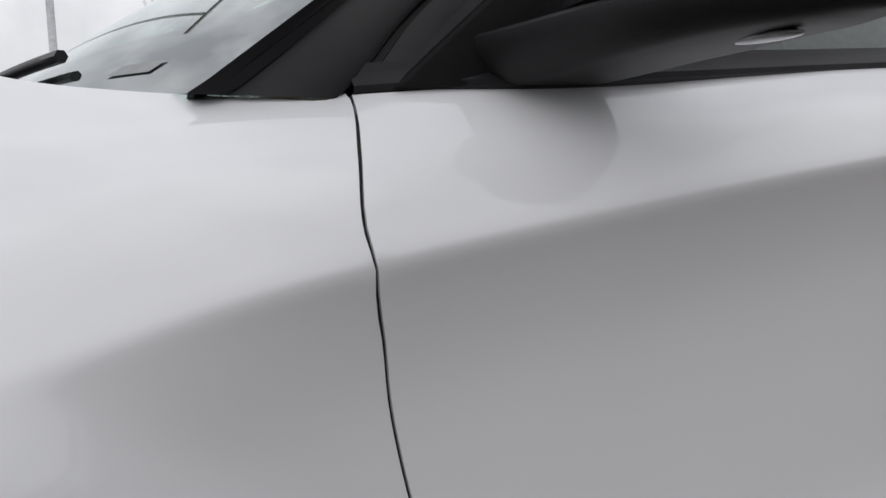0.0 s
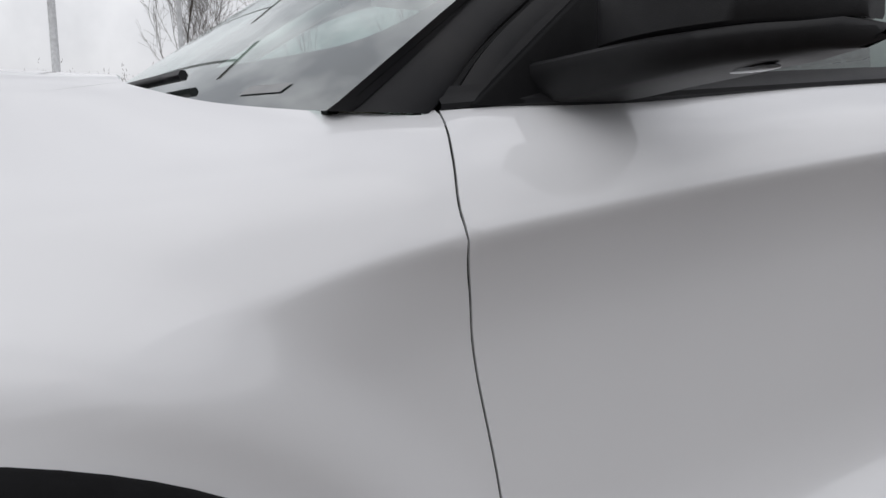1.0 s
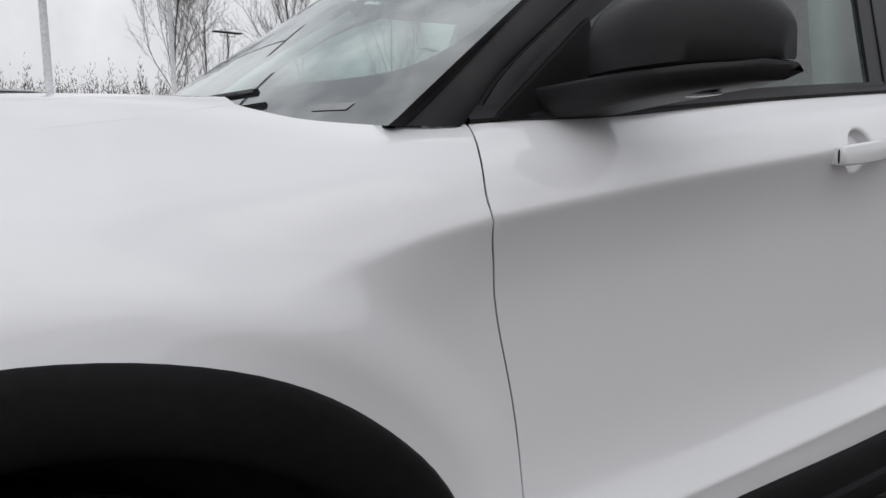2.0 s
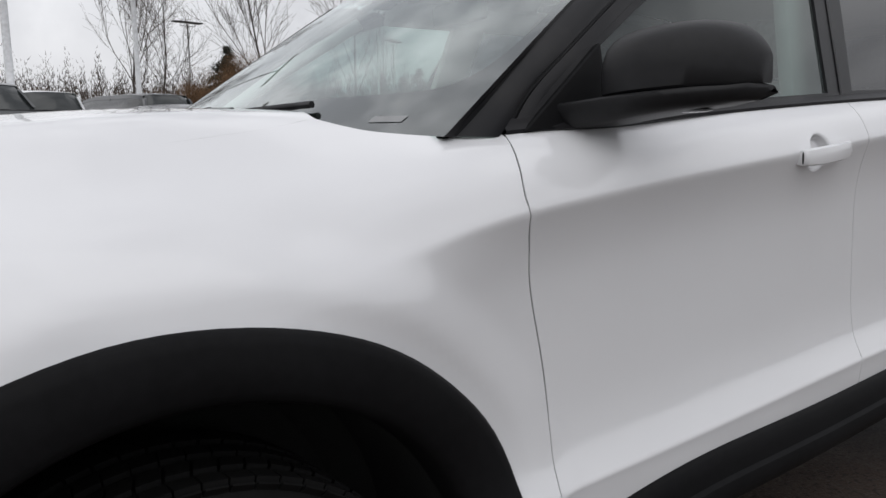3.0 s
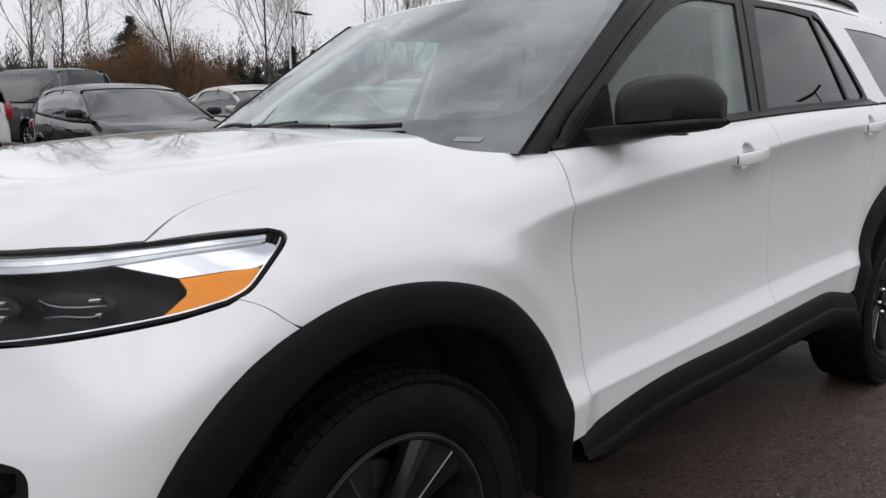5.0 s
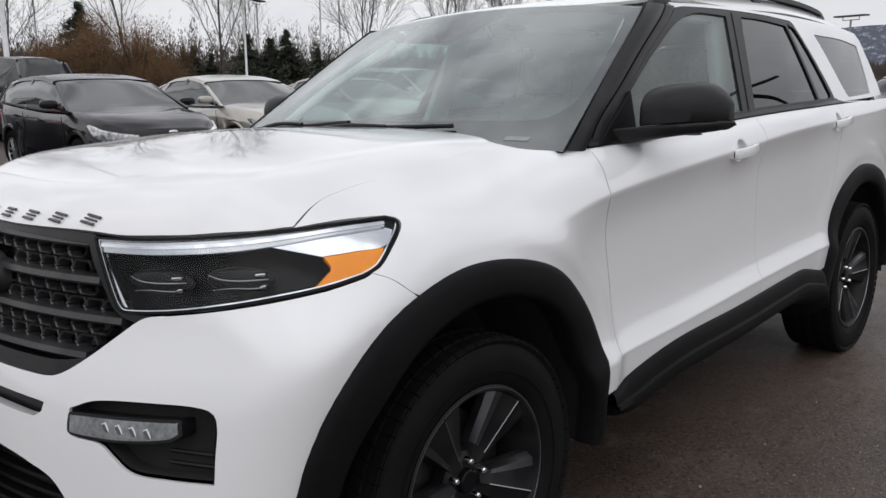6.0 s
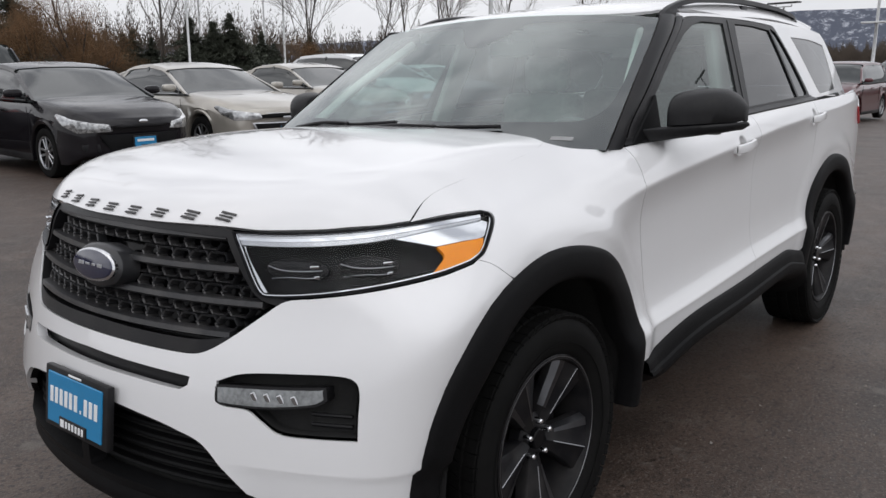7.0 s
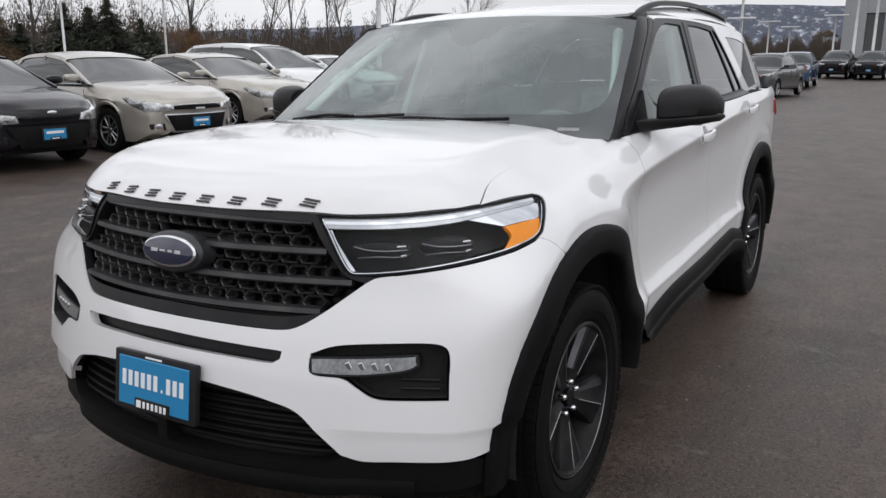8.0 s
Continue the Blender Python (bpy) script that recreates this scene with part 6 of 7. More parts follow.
proto = build_wheel()
for x, y, turn in ((0, 0.842, 0), (-3.028, 0.842, 25), (0, -0.842, 40), (-3.028, -0.842, 60)):
    m = Matrix.Translation((x, y, 0.393)) @ (Matrix.Rotation(math.pi, 4, "Z") if y < 0 else Matrix()) @ Matrix.Rotation(radians(turn), 4, "Y")
    if (x, y) == (0, 0.842):
        proto.matrix_basis = m
    else:
        copy_thing(proto, m)


# ---- ground ----
hollow = spline([40, 8, 0, -8, -14, -25, -36, -45, -53, -64, -75, -120], [0, 0, 0, 0.0, -0.04, -0.20, -0.35, -0.30, -0.22, -0.06, 0, 0])


def ground_height(x, y):
    """The lot falls a little under the SUV, lies higher under the row opposite and dips gently along the aisle."""
    across = -0.05 * bump(-y, -0.95, 1.3) + 0.09 * bump(-y, 2.5, 7.0)
    return across + hollow(np.clip(x, -120, 40)) * bump(y, -22, -10) * (1 - bump(y, 8, 20))


def build_ground():
    xs = np.r_[-2500, -600, -200, -120, np.linspace(-90, -14, 39), np.linspace(-12, 8, 41), 15, 30, 80, 300, 1500]
    ys = np.r_[-2500, -600, -200, -90, -45, -30, np.linspace(-24, -7, 18), np.linspace(-6, 6, 49), np.linspace(7, 21, 15), 30, 60, 300, 1500]
    verts = [(x, y, float(ground_height(x, y))) for y in ys for x in xs]
    w = len(xs)
    faces = [(j * w + i, j * w + i + 1, (j + 1) * w + i + 1, (j + 1) * w + i) for j in range(len(ys) - 1) for i in range(w - 1)]
    ob = new("ground", mesh_from("ground", verts, faces))
    return ob


ASPHALT = material("worn_asphalt", (0.0590, 0.0400, 0.0310), 0.50, 0, 0, 0.30, 30, 0.006, 120, 0.0, spec=0.38, rough_spread=0.08)
an, al = ASPHALT.node_tree.nodes, ASPHALT.node_tree.links
apr = an["Principled BSDF"]
aco, aramp = an.new("ShaderNodeTexCoord"), apr.inputs["Base Color"].links[0].from_socket


def layer(under, scale, detail, lo, hi, color, most, stretch=(1, 1, 1)):
    """One more tone over the asphalt, where a noise is high."""
    mp, nt, mr, mx = an.new("ShaderNodeMapping"), an.new("ShaderNodeTexNoise"), an.new("ShaderNodeMapRange"), an.new("ShaderNodeMix")
    mp.inputs["Scale"].default_value = stretch
    nt.inputs["Scale"].default_value, nt.inputs["Detail"].default_value, nt.inputs["Roughness"].default_value = scale, detail, 0.62
    mr.inputs["From Min"].default_value, mr.inputs["From Max"].default_value, mr.inputs["To Max"].default_value = lo, hi, most
    mx.data_type = "RGBA"
    mx.inputs["B"].default_value = (*color, 1)
    al.new(aco.outputs["Object"], mp.inputs["Vector"])
    al.new(mp.outputs["Vector"], nt.inputs["Vector"])
    al.new(nt.outputs["Fac"], mr.inputs["Value"])
    al.new(mr.outputs["Result"], mx.inputs["Factor"])
    al.new(under, mx.inputs["A"])
    return mx.outputs["Result"]


tone = layer(aramp, 0.35, 6, 0.46, 0.66, (0.102, 0.0710, 0.0550), 0.8, (1, 1.6, 1))
tone = layer(tone, 1.1, 5, 0.54, 0.72, (0.0315, 0.0228, 0.0186), 0.8)
tone = layer(tone, 0.9, 6, 0.50, 0.60, (0.0240, 0.0170, 0.0138), 0.55, (0.6, 1.8, 1))
tone = layer(tone, 3.2, 7, 0.52, 0.66, (0.110, 0.080, 0.064), 0.5)
tone = layer(tone, 85, 2, 0.54, 0.68, (0.150, 0.128, 0.114), 0.75)
tone = layer(tone, 48, 2, 0.53, 0.66, (0.0120, 0.0100, 0.0092), 0.8)
tone = layer(tone, 18, 4, 0.56, 0.68, (0.0260, 0.0200, 0.0170), 0.6)
tone = layer(tone, 7, 7, 0.58, 0.72, (0.1182, 0.1011, 0.0888), 0.75)
al.new(tone, apr.inputs["Base Color"])
ground = build_ground()
ground.data.materials.append(ASPHALT)
tagged(ground, "worn grey-brown asphalt of a sales lot", "ground", kind="structure")


def loose_grit():
    """Small stones lying on the asphalt round the SUV."""
    rnd = random.Random(5)
    verts, faces = [], []
    for i in range(6500):
        x, y = rnd.uniform(-9, 3.5), rnd.uniform(1.05, 7.5)
        if rnd.random() < 0.3:
            x, y = rnd.uniform(-9, 6), rnd.uniform(-7.5, -1.4)
        s = rnd.uniform(0.002, 0.0065) * (2.0 if rnd.random() < 0.06 else 1)
        z, n = float(ground_height(x, y)), len(verts)
        ang = [rnd.uniform(0, 1) + 2 * math.pi * k / 5 for k in range(5)]
        verts += [(x + s * rnd.uniform(0.8, 1.3) * math.cos(a), y + s * rnd.uniform(0.8, 1.3) * math.sin(a), z - 0.001) for a in ang] + [(x + s * rnd.gauss(0, 0.2), y + s * rnd.gauss(0, 0.2), z + s * rnd.uniform(0.6, 1.1))]
        faces += [(n + k, n + (k + 1) % 5, n + 5) for k in range(5)]
    ob = new("grit", mesh_from("grit", verts, faces, None, False))
    ob.data.materials.append(material("pale_grit", (0.17, 0.155, 0.14), 0.9, 0, 0, 0.6, 4))
    return tagged(ob, "loose grey grit scattered on the asphalt", "gravel", kind="stuff")


loose_grit()


# ---- other vehicles on the lot ----
FARGLASS = material("dark_window_glass", (0.024, 0.028, 0.028), 0.03, 0, 0.3, 0.1, 1.0, spec=0.55)
PAINTS = {
    "black": material("black_car_paint", (0.008, 0.007, 0.009), 0.25, 0, 0.7, 0.1, 8, spec=0.1, coat_ior=1.40),
    "beige": material("champagne_car_paint", (0.40, 0.375, 0.335), 0.32, 0.45, 1.0, 0.04, 8),
    "white": material("plain_white_car_paint", (0.72, 0.73, 0.74), 0.35, 0, 1.0, 0.03, 8),
    "grey": material("grey_car_paint", (0.055, 0.057, 0.061), 0.35, 0.3, 0.7, 0.05, 8),
    "red": material("dark_red_car_paint", (0.075, 0.008, 0.012), 0.35, 0.2, 1.0, 0.05, 8),
    "blue": material("blue_car_paint", (0.012, 0.065, 0.16), 0.35, 0.3, 1.0, 0.05, 8),
}
LAMPGLASS = material("pale_headlamp", (0.46, 0.465, 0.47), 0.10, 0.7, 0.8, 0.75, 22)

# length, width, wheelbase, front axle from the nose, wheel radius, body top line, roof line
KINDS = {
    "hatchback": (4.36, 1.82, 2.65, 0.88, 0.325, [(2.18, 0.72), (2.11, 0.82), (1.70, 0.92), (1.02, 1.00), (0, 1.00), (-1.0, 1.05), (-1.9, 1.10), (-2.18, 1.02)], [(1.02, 0.98), (0.72, 1.13), (0.15, 1.40), (-0.35, 1.475), (-1.1, 1.455), (-1.75, 1.36), (-2.0, 1.22), (-2.14, 1.05)]),
    "sedan": (4.87, 1.85, 2.74, 0.95, 0.335, [(2.43, 0.76), (2.36, 0.85), (1.85, 0.945), (1.08, 1.01), (0, 1.00), (-1.2, 1.04), (-1.95, 1.09), (-2.43, 1.04)], [(1.08, 0.98), (0.75, 1.14), (0.15, 1.40), (-0.35, 1.465), (-0.95, 1.435), (-1.5, 1.27), (-1.95, 1.09)]),
    "minivan": (5.05, 1.98, 3.0, 1.0, 0.35, [(2.52, 0.72), (2.42, 0.90), (2.0, 1.04), (1.55, 1.10), (0, 1.10), (-1.5, 1.12), (-2.52, 1.10)], [(1.60, 1.08), (1.2, 1.32), (0.65, 1.62), (0.1, 1.73), (-1.2, 1.755), (-2.1, 1.70), (-2.35, 1.50), (-2.50, 1.12)]),
    "suv": (4.60, 1.86, 2.68, 0.92, 0.355, [(2.30, 0.74), (2.22, 0.94), (1.7, 1.06), (1.15, 1.12), (0, 1.11), (-1.2, 1.13), (-2.30, 1.12)], [(1.15, 1.10), (0.85, 1.30), (0.45, 1.60), (0.0, 1.71), (-1.2, 1.72), (-2.0, 1.68), (-2.15, 1.50), (-2.28, 1.14)]),
    "van": (5.2, 2.0, 3.1, 0.95, 0.36, [(2.6, 0.80), (2.5, 1.05), (2.05, 1.20), (1.75, 1.24), (0, 1.20), (-2.6, 1.20)], [(1.75, 1.22), (1.3, 1.60), (0.9, 1.86), (0.2, 1.96), (-1.8, 1.96), (-2.5, 1.90), (-2.59, 1.22)]),
    "pickup": (5.85, 2.03, 3.68, 1.0, 0.41, [(2.92, 0.98), (2.85, 1.18), (2.2, 1.26), (1.50, 1.30), (0, 1.29), (-0.95, 1.30), (-1.05, 1.38), (-2.92, 1.40)], [(1.55, 1.28), (1.2, 1.52), (0.75, 1.82), (0.3, 1.93), (-0.3, 1.95), (-0.8, 1.90), (-0.98, 1.60), (-1.05, 1.38)]),
}


def plain_wheel(r, parent, x, y, out):
    """A parked car's wheel: tyre, ten-spoke rim, hub."""
    m = Matrix.Translation((x, y, r)) @ (Matrix() if out > 0 else Matrix.Rotation(math.pi, 4, "Z"))
    bm = revolve([(r * 0.66, -0.09), (r * 0.9, -0.105), (r, -0.085), (r, 0.085), (r * 0.97, 0.10), (r * 0.85, 0.107), (r * 0.70, 0.10), (r * 0.66, 0.09)], 36)
    bmesh.ops.transform(bm, matrix=m, verts=bm.verts)
    w = part("wheel", bm, RUBBER, parent, "black tyre on a bright alloy rim")
    bm = revolve([(r * 0.68, 0.09), (r * 0.66, 0.10), (r * 0.62, 0.085), (r * 0.60, -0.05), (0, -0.05)], 36)
    bmesh.ops.transform(bm, matrix=m, verts=bm.verts)
    part("rim", bm, RIM, w)
    bm = revolve([(r * 0.675, 0.092), (r * 0.672, 0.104), (r * 0.635, 0.100), (r * 0.625, 0.085)], 36)
    bmesh.ops.transform(bm, matrix=m, verts=bm.verts)
    part("rim_lip", bm, SATIN, w)
    for k in range(5):
        bm = bmesh.new()
        a = 2 * math.pi * k / 5
        for side in (-1, 1):
            box(r * 0.56, 0.022, r * 0.085, 0.005, (r * 0.37, 0.078, side * r * 0.10), 1, bm, Matrix.Rotation(radians(-9 * side), 4, "Y"))
        bmesh.ops.transform(bm, matrix=m @ Matrix.Rotation(a, 4, "Y"), verts=bm.verts)
        part("spoke", bm, SATIN, w)
    bm = revolve([(0, 0.092), (r * 0.14, 0.09), (r * 0.17, 0.06)], 16)
    bmesh.ops.transform(bm, matrix=m, verts=bm.verts)
    part("hub", bm, SATIN, w)


def parked(kind, paint, at, label, plate=True, group="parked cars"):
    length, width, wb, fo, r, top, roof = KINDS[kind]
    car = thing("pickup_truck" if kind == "pickup" else "parked_car", label, "pickup" if kind == "pickup" else "car", at, group)
    mat = PAINTS[paint]

    def soft_line(pts):
        # a softened run of straight pieces
        xs_, zs_ = np.array(pts)[::-1].T
        return lambda x: np.mean([np.interp(np.asarray(x) + d, xs_, zs_) for d in np.linspace(-0.12, 0.12, 9)], axis=0)

    zb, zr = soft_line(top), soft_line(roof)
    half = length / 2
    fa, ra = half - fo, half - fo - wb
    sill, arch = (0.20 if kind != "pickup" else 0.36), r + 0.055

    def wid(x):
        u = abs(x) / (half + 0.01)
        return width / 2 * (1 - 0.13 * max(u - 0.55, 0) ** 2.2 / 0.45**2.2 - (0.05 * max(u - 0.93, 0) / 0.07))

    bow = {"pickup": 0.16, "van": 0.22, "suv": 0.24}.get(kind, 0.34)

    def bent(bm):
        # the nose is bowed in plan: its corners draw back
        for v in bm.verts:
            u = (v.co.x - fa - 0.28) / (half + 0.07 - fa - 0.28)
            if u > 0:
                v.co.x -= bow * min(u, 1.15) ** 1.5 * (abs(v.co.y) / (width / 2)) ** 2.4
            u = (ra - 0.35 - v.co.x) / (half + ra - 0.35) if half + ra > 0.4 else 0
            if u > 0:
                v.co.x += 0.14 * min(u, 1.15) ** 1.5 * (abs(v.co.y) / (width / 2)) ** 2.4
        return bm

    secs = []
    xs = sorted(set(np.round(np.r_[np.linspace(-half, half, 64), fa - arch, fa + arch, ra - arch, ra + arch, -half + 0.03, half - 0.03], 4)))
    for x in xs:
        w, t = wid(x), float(zb(x))
        low = sill + 0.10 * max(abs(x) - half + 0.25, 0) / 0.25
        for ax in (fa, ra):
            if abs(x - ax) < arch:
                low = max(low, r + math.sqrt(max(arch**2 - (x - ax) ** 2, 0)))
        side = [(w - 0.22, low), (w - 0.015, low), (w, max(0.30, low + 0.02)), (w + 0.004, max(0.48 * t, low + 0.04)), (w - 0.020, max(0.66 * t, low + 0.06)), (w - 0.004, max(t - 0.185, low + 0.08)), (w - 0.016, max(t - 0.165, low + 0.09)), (w - 0.05, t - 0.060), (w - 0.10, t - 0.012), (w - 0.17, t + 0.002), (w * 0.6, t + 0.022)]
        ring = [(x, y, z) for y, z in side] + [(x, 0, t + 0.03)] + [(x, -y, z) for y, z in side[::-1]]
        secs.append(ring)
    # rounded ends: the front and tail draw in to a blunt face
    for end, step in ((0, -1), (-1, 1)):
        base = secs[end]
        low, hi = min(p[2] for p in base), max(p[2] for p in base)
        for grow, sy, sz in ((0.035, 0.965, 0.94), (0.058, 0.90, 0.82), (0.066, 0.80, 0.66)):
            mid = low + 0.45 * (hi - low)
            ring = [(x + step * grow, y * sy, mid + (z - mid) * sz) for x, y, z in base]
            if end == 0:
                secs.insert(0, ring)
            else:
                secs.append(ring)
    body = sweep(secs)
    for end in (secs[0], secs[-1]):
        vs = [min(body.verts, key=lambda v: (v.co - Vector(p)).length) for p in end]
        try:
            body.faces.new(vs)
        except ValueError:
            pass
    bmesh.ops.recalc_face_normals(body, faces=body.faces)
    part("body", bent(body), mat, car)
    part("chassis", box(length * 0.9, width * 0.80, 0.30, 0.04, (0, 0, sill + 0.16)), WELL, car)
    for x in (fa, ra):
        part("wheel_well", box(2 * arch, width * 0.86, 0.5, 0.02, (x, 0, r + 0.12)), WELL, car)
    # glasshouse
    x0, x1 = roof[0][0], roof[-1][0]
    gx = np.linspace(x1, x0, 36)

    def cab(x, lift=0.0):
        w, b, t = wid(x) - 0.055, float(zb(x)) - 0.03, max(float(zr(x)), float(zb(x)) - 0.01)
        lean = 0.42 * (t - b)
        return w, b, t, w - lean

    secs = []
    for x in gx:
        w, b, t, wt = cab(x)
        side = [(w, b), (w - 0.2 * (w - wt), b + 0.4 * (t - b)), (wt + 0.03, b + 0.88 * (t - b)), (wt - 0.03, t - 0.012), (wt * 0.5, t + 0.012)]
        secs.append([(x, y, z) for y, z in side] + [(x, 0, t + 0.018)] + [(x, -y, z) for y, z in side[::-1]])
    part("glasshouse", sweep(secs), FARGLASS, car, "dark window glass")
    high = [x for x in gx if float(zr(x)) > max(z for _, z in roof) - 0.10]
    secs = []
    for x in np.linspace(high[0], high[-1], 16):
        w, b, t, wt = cab(x)
        side = [(wt + 0.045, b + 0.86 * (t - b)), (wt + 0.015, t - 0.012), (wt - 0.03, t - 0.002), (wt * 0.5, t + 0.022)]
        secs.append([(x, y, z) for y, z in side] + [(x, 0, t + 0.028)] + [(x, -y, z) for y, z in side[::-1]])
    part("roof", sweep(secs), mat, car)

    def rail(xs_, off, wide, mt=mat):
        for sg in (1, -1):
            secs_ = []
            for x, f in xs_:
                w, b, t, wt = cab(x)
                y, z = w + (wt + 0.03 - w) * f, b + 0.9 * (t - b) * f
                secs_.append([(x - wide, sg * (y + off), z), (x + wide, sg * (y + off), z), (x + wide, sg * (y - 0.03), z), (x - wide, sg * (y - 0.03), z)])
            part("pillar", sweep(secs_, closed=True), mt, car)

    rail([(x, 1.0) for x in np.linspace(x0 - 0.03, high[-1], 8)], 0.012, 0.035)
    mid = (high[0] + high[-1]) / 2 + 0.12
    rail([(mid, 0.0), (mid - 0.03, 0.5), (mid - 0.06, 1.0)], 0.010, 0.035, FARGLASS if paint != "white" else TRIM)
    rail([(x, 1.0) for x in np.linspace(high[0], x1 + 0.05, 8)], 0.014, 0.06)
    if kind in ("sedan", "hatchback"):
        xc = -1.30 if kind == "sedan" else -1.62
        rail([(xc - 0.20, 0.0), (xc - 0.06, 0.45), (xc + 0.16, 0.98)], 0.012, 0.10)
    if kind == "pickup":
        part("bed", box(1.72, width - 0.30, 0.04, 0.01, (-2.02, 0, 1.425)), TRIM, car, "dark bed cover")
    # face and tail
    nose = float(zb(half - 0.10))
    tall = kind in ("pickup", "van", "suv", "minivan")
    F = half + 0.062
    def cut(bm):
        # cross-cuts let a wide piece follow the bowed nose
        for y in np.linspace(-0.9, 0.9, 19):
            bmesh.ops.bisect_plane(bm, geom=bm.verts[:] + bm.edges[:] + bm.faces[:], plane_co=(0, y, 0), plane_no=(0, 1, 0))
        return bm

    for sg in (1, -1):
        # swept lamp: from the face round the corner into the wing
        e = 0.070 if not tall else 0.090
        zl = nose - 0.125
        wn = wid(half)
        pts = [(half + 0.104, wn * 0.58, zl - 0.062), (half + 0.092, wn * 0.60, zl + 0.028), (half + 0.022, wn + 0.020, zl - 0.080), (half - 0.002, wn + 0.024, zl + 0.062), (half - 0.26, wid(half - 0.26) + 0.018, zl + 0.010), (half - 0.52, wid(half - 0.52) + 0.004, float(zb(half - 0.52)) - 0.115), (half - 0.46, wid(half - 0.46) - 0.004, float(zb(half - 0.46)) - 0.070)]
        pts += [(half + 0.092, wn * 0.84, zl - 0.072), (half + 0.078, wn * 0.84, zl + 0.046)]
        lamp = bent(cut(hull([(x - dx, sg * (y - dy), z) for x, y, z in pts for dx, dy in ((0, 0), (0.09, 0.06))], 0.008)))
        lamp = part("headlamp", lamp, LAMPGLASS, car, "clear headlamp")
        part("lamp_core", bent(ellipsoid(0.04, 0.055, e * 0.52, (half + 0.045, sg * (wid(half) - 0.20), zl - 0.016), 2.2, 14, 8)), FARGLASS, lamp, "dark round lens")
        part("fog_pocket", bent(hull([(half + 0.070 - 0.015 * k, sg * y, z) for y, z, k in ((wid(half) * 0.72, 0.36, 0), (wid(half) * 0.74, 0.47, 0), (wid(half) * 0.98, 0.38, 1), (wid(half) * 1.0, 0.46, 1))] + [(half - 0.1, sg * wid(half) * 0.8, 0.42)], 0.008)), TRIM, car, "black fog lamp recess")
        if kind == "sedan":
            part("fog_light", bent(ellipsoid(0.012, 0.045, 0.038, (half + 0.066, sg * wid(half) * 0.84, 0.42), 2, 14, 8)), SATIN, car, "small bright fog lamp")
        belt_xs = np.linspace(x0 - 0.22, x1 + 0.22, 14)
        part("belt_line", tube([(x, sg * (wid(x) - 0.048), float(zb(x)) - 0.012) for x in belt_xs], 0.010, 6), SATIN if kind == "sedan" else TRIM, car, "slim strip below the windows")
        part("sill_strip", box(ra * -1 + fa - 2 * arch, 0.03, 0.10, 0.012, ((fa + ra) / 2, sg * (width / 2 - 0.012), sill + 0.05), 2), TRIM, car, "dark sill strip")
        part("tail_lamp", ellipsoid(0.10, 0.12 if not tall else 0.075, 0.10 if not tall else 0.19, (-half + 0.08, sg * (width / 2 - (0.20 if not tall else 0.175)), float(zb(-half + 0.1)) - 0.19), 3.6, 18, 12), RED, car, "red tail lamp")
        mx = x0 - 0.28
        mr = part("door_mirror", ellipsoid(0.055, 0.115, 0.058, (mx, sg * (wid(mx) + 0.09), float(zb(mx)) + 0.085), 3.4, 18, 12), mat if kind != "pickup" else TRIM, car)
        part("mirror_arm", tube([(mx, sg * (wid(mx) - 0.05), float(zb(mx)) + 0.02), (mx, sg * (wid(mx) + 0.06), float(zb(mx)) + 0.06)], 0.025, 6), TRIM, mr)
        for hx in (0.05, -0.95):
            part("door_handle", box(0.20, 0.03, 0.028, 0.01, (hx, sg * (wid(hx) + 0.008), float(zb(hx)) - 0.15), 2), mat, car)
    def face(name, top_w, low_w, z0, z1, mt, lab="", out=0.0, parent=car):
        """A rounded trapezoid set in the car's face."""
        return part(name, bent(cut(hull([(F + out - 0.05 * i - 0.10 * max(z - 0.62, 0) * (not tall), sg * w, z) for w, z in ((low_w, z0), (top_w, z1)) for sg in (1, -1) for i in (0, 1)], 0.012))), mt, parent, lab)

    if kind == "hatchback":
        face("upper_grille", 0.42, 0.36, nose - 0.145, nose - 0.105, TRIM, "slim black grille")
        face("grille", 0.56, 0.40, 0.30, 0.58, CLADDING, "large black trapezoid grille", 0.006)
        part("badge", ellipsoid(0.012, 0.065, 0.026, (F + 0.002, 0, nose - 0.072), 2, 18, 8), CHROME, car, "chrome oval badge")
    elif kind == "sedan":
        face("upper_grille", 0.52, 0.48, nose - 0.175, nose - 0.115, CLADDING, "slim black grille", 0.008)
        face("grille_bar", 0.53, 0.52, nose - 0.112, nose - 0.098, CHROME, "chrome line", 0.012)
        face("grille_frame", 0.57, 0.46, 0.325, 0.60, SATIN, "bright grille frame", 0.002)
        face("grille", 0.54, 0.43, 0.345, 0.585, CLADDING, "large black lower grille", 0.008)
        part("badge", box(0.012, 0.17, 0.045, 0.006, (F + 0.006, 0, nose - 0.175), 2), SATIN, car, "pale badge")
        face("chin_line", 0.60, 0.55, 0.262, 0.280, CHROME, "chrome chin line")
    else:
        face("grille", 0.50, 0.44, nose - 0.36, nose - 0.10, TRIM, "black grille")
        for k in range(3):
            face("grille_bar", 0.47, 0.46, nose - 0.32 + 0.08 * k, nose - 0.30 + 0.08 * k, CHROME if paint != "black" else TRIM, "", 0.006)
        face("lower_intake", 0.58, 0.50, 0.40, 0.52, TRIM)
    pz = 0.47 if not tall else 0.62
    holder = part("plate_holder", box(0.016, 0.34, 0.17, 0.004, (F + 0.012, 0, pz), 1), TRIM, car, "black plate frame")
    part("number_plate", box(0.010, 0.30, 0.13, 0.003, (F + 0.020, 0, pz), 1), PLATEBLUE, holder, "blue plate")
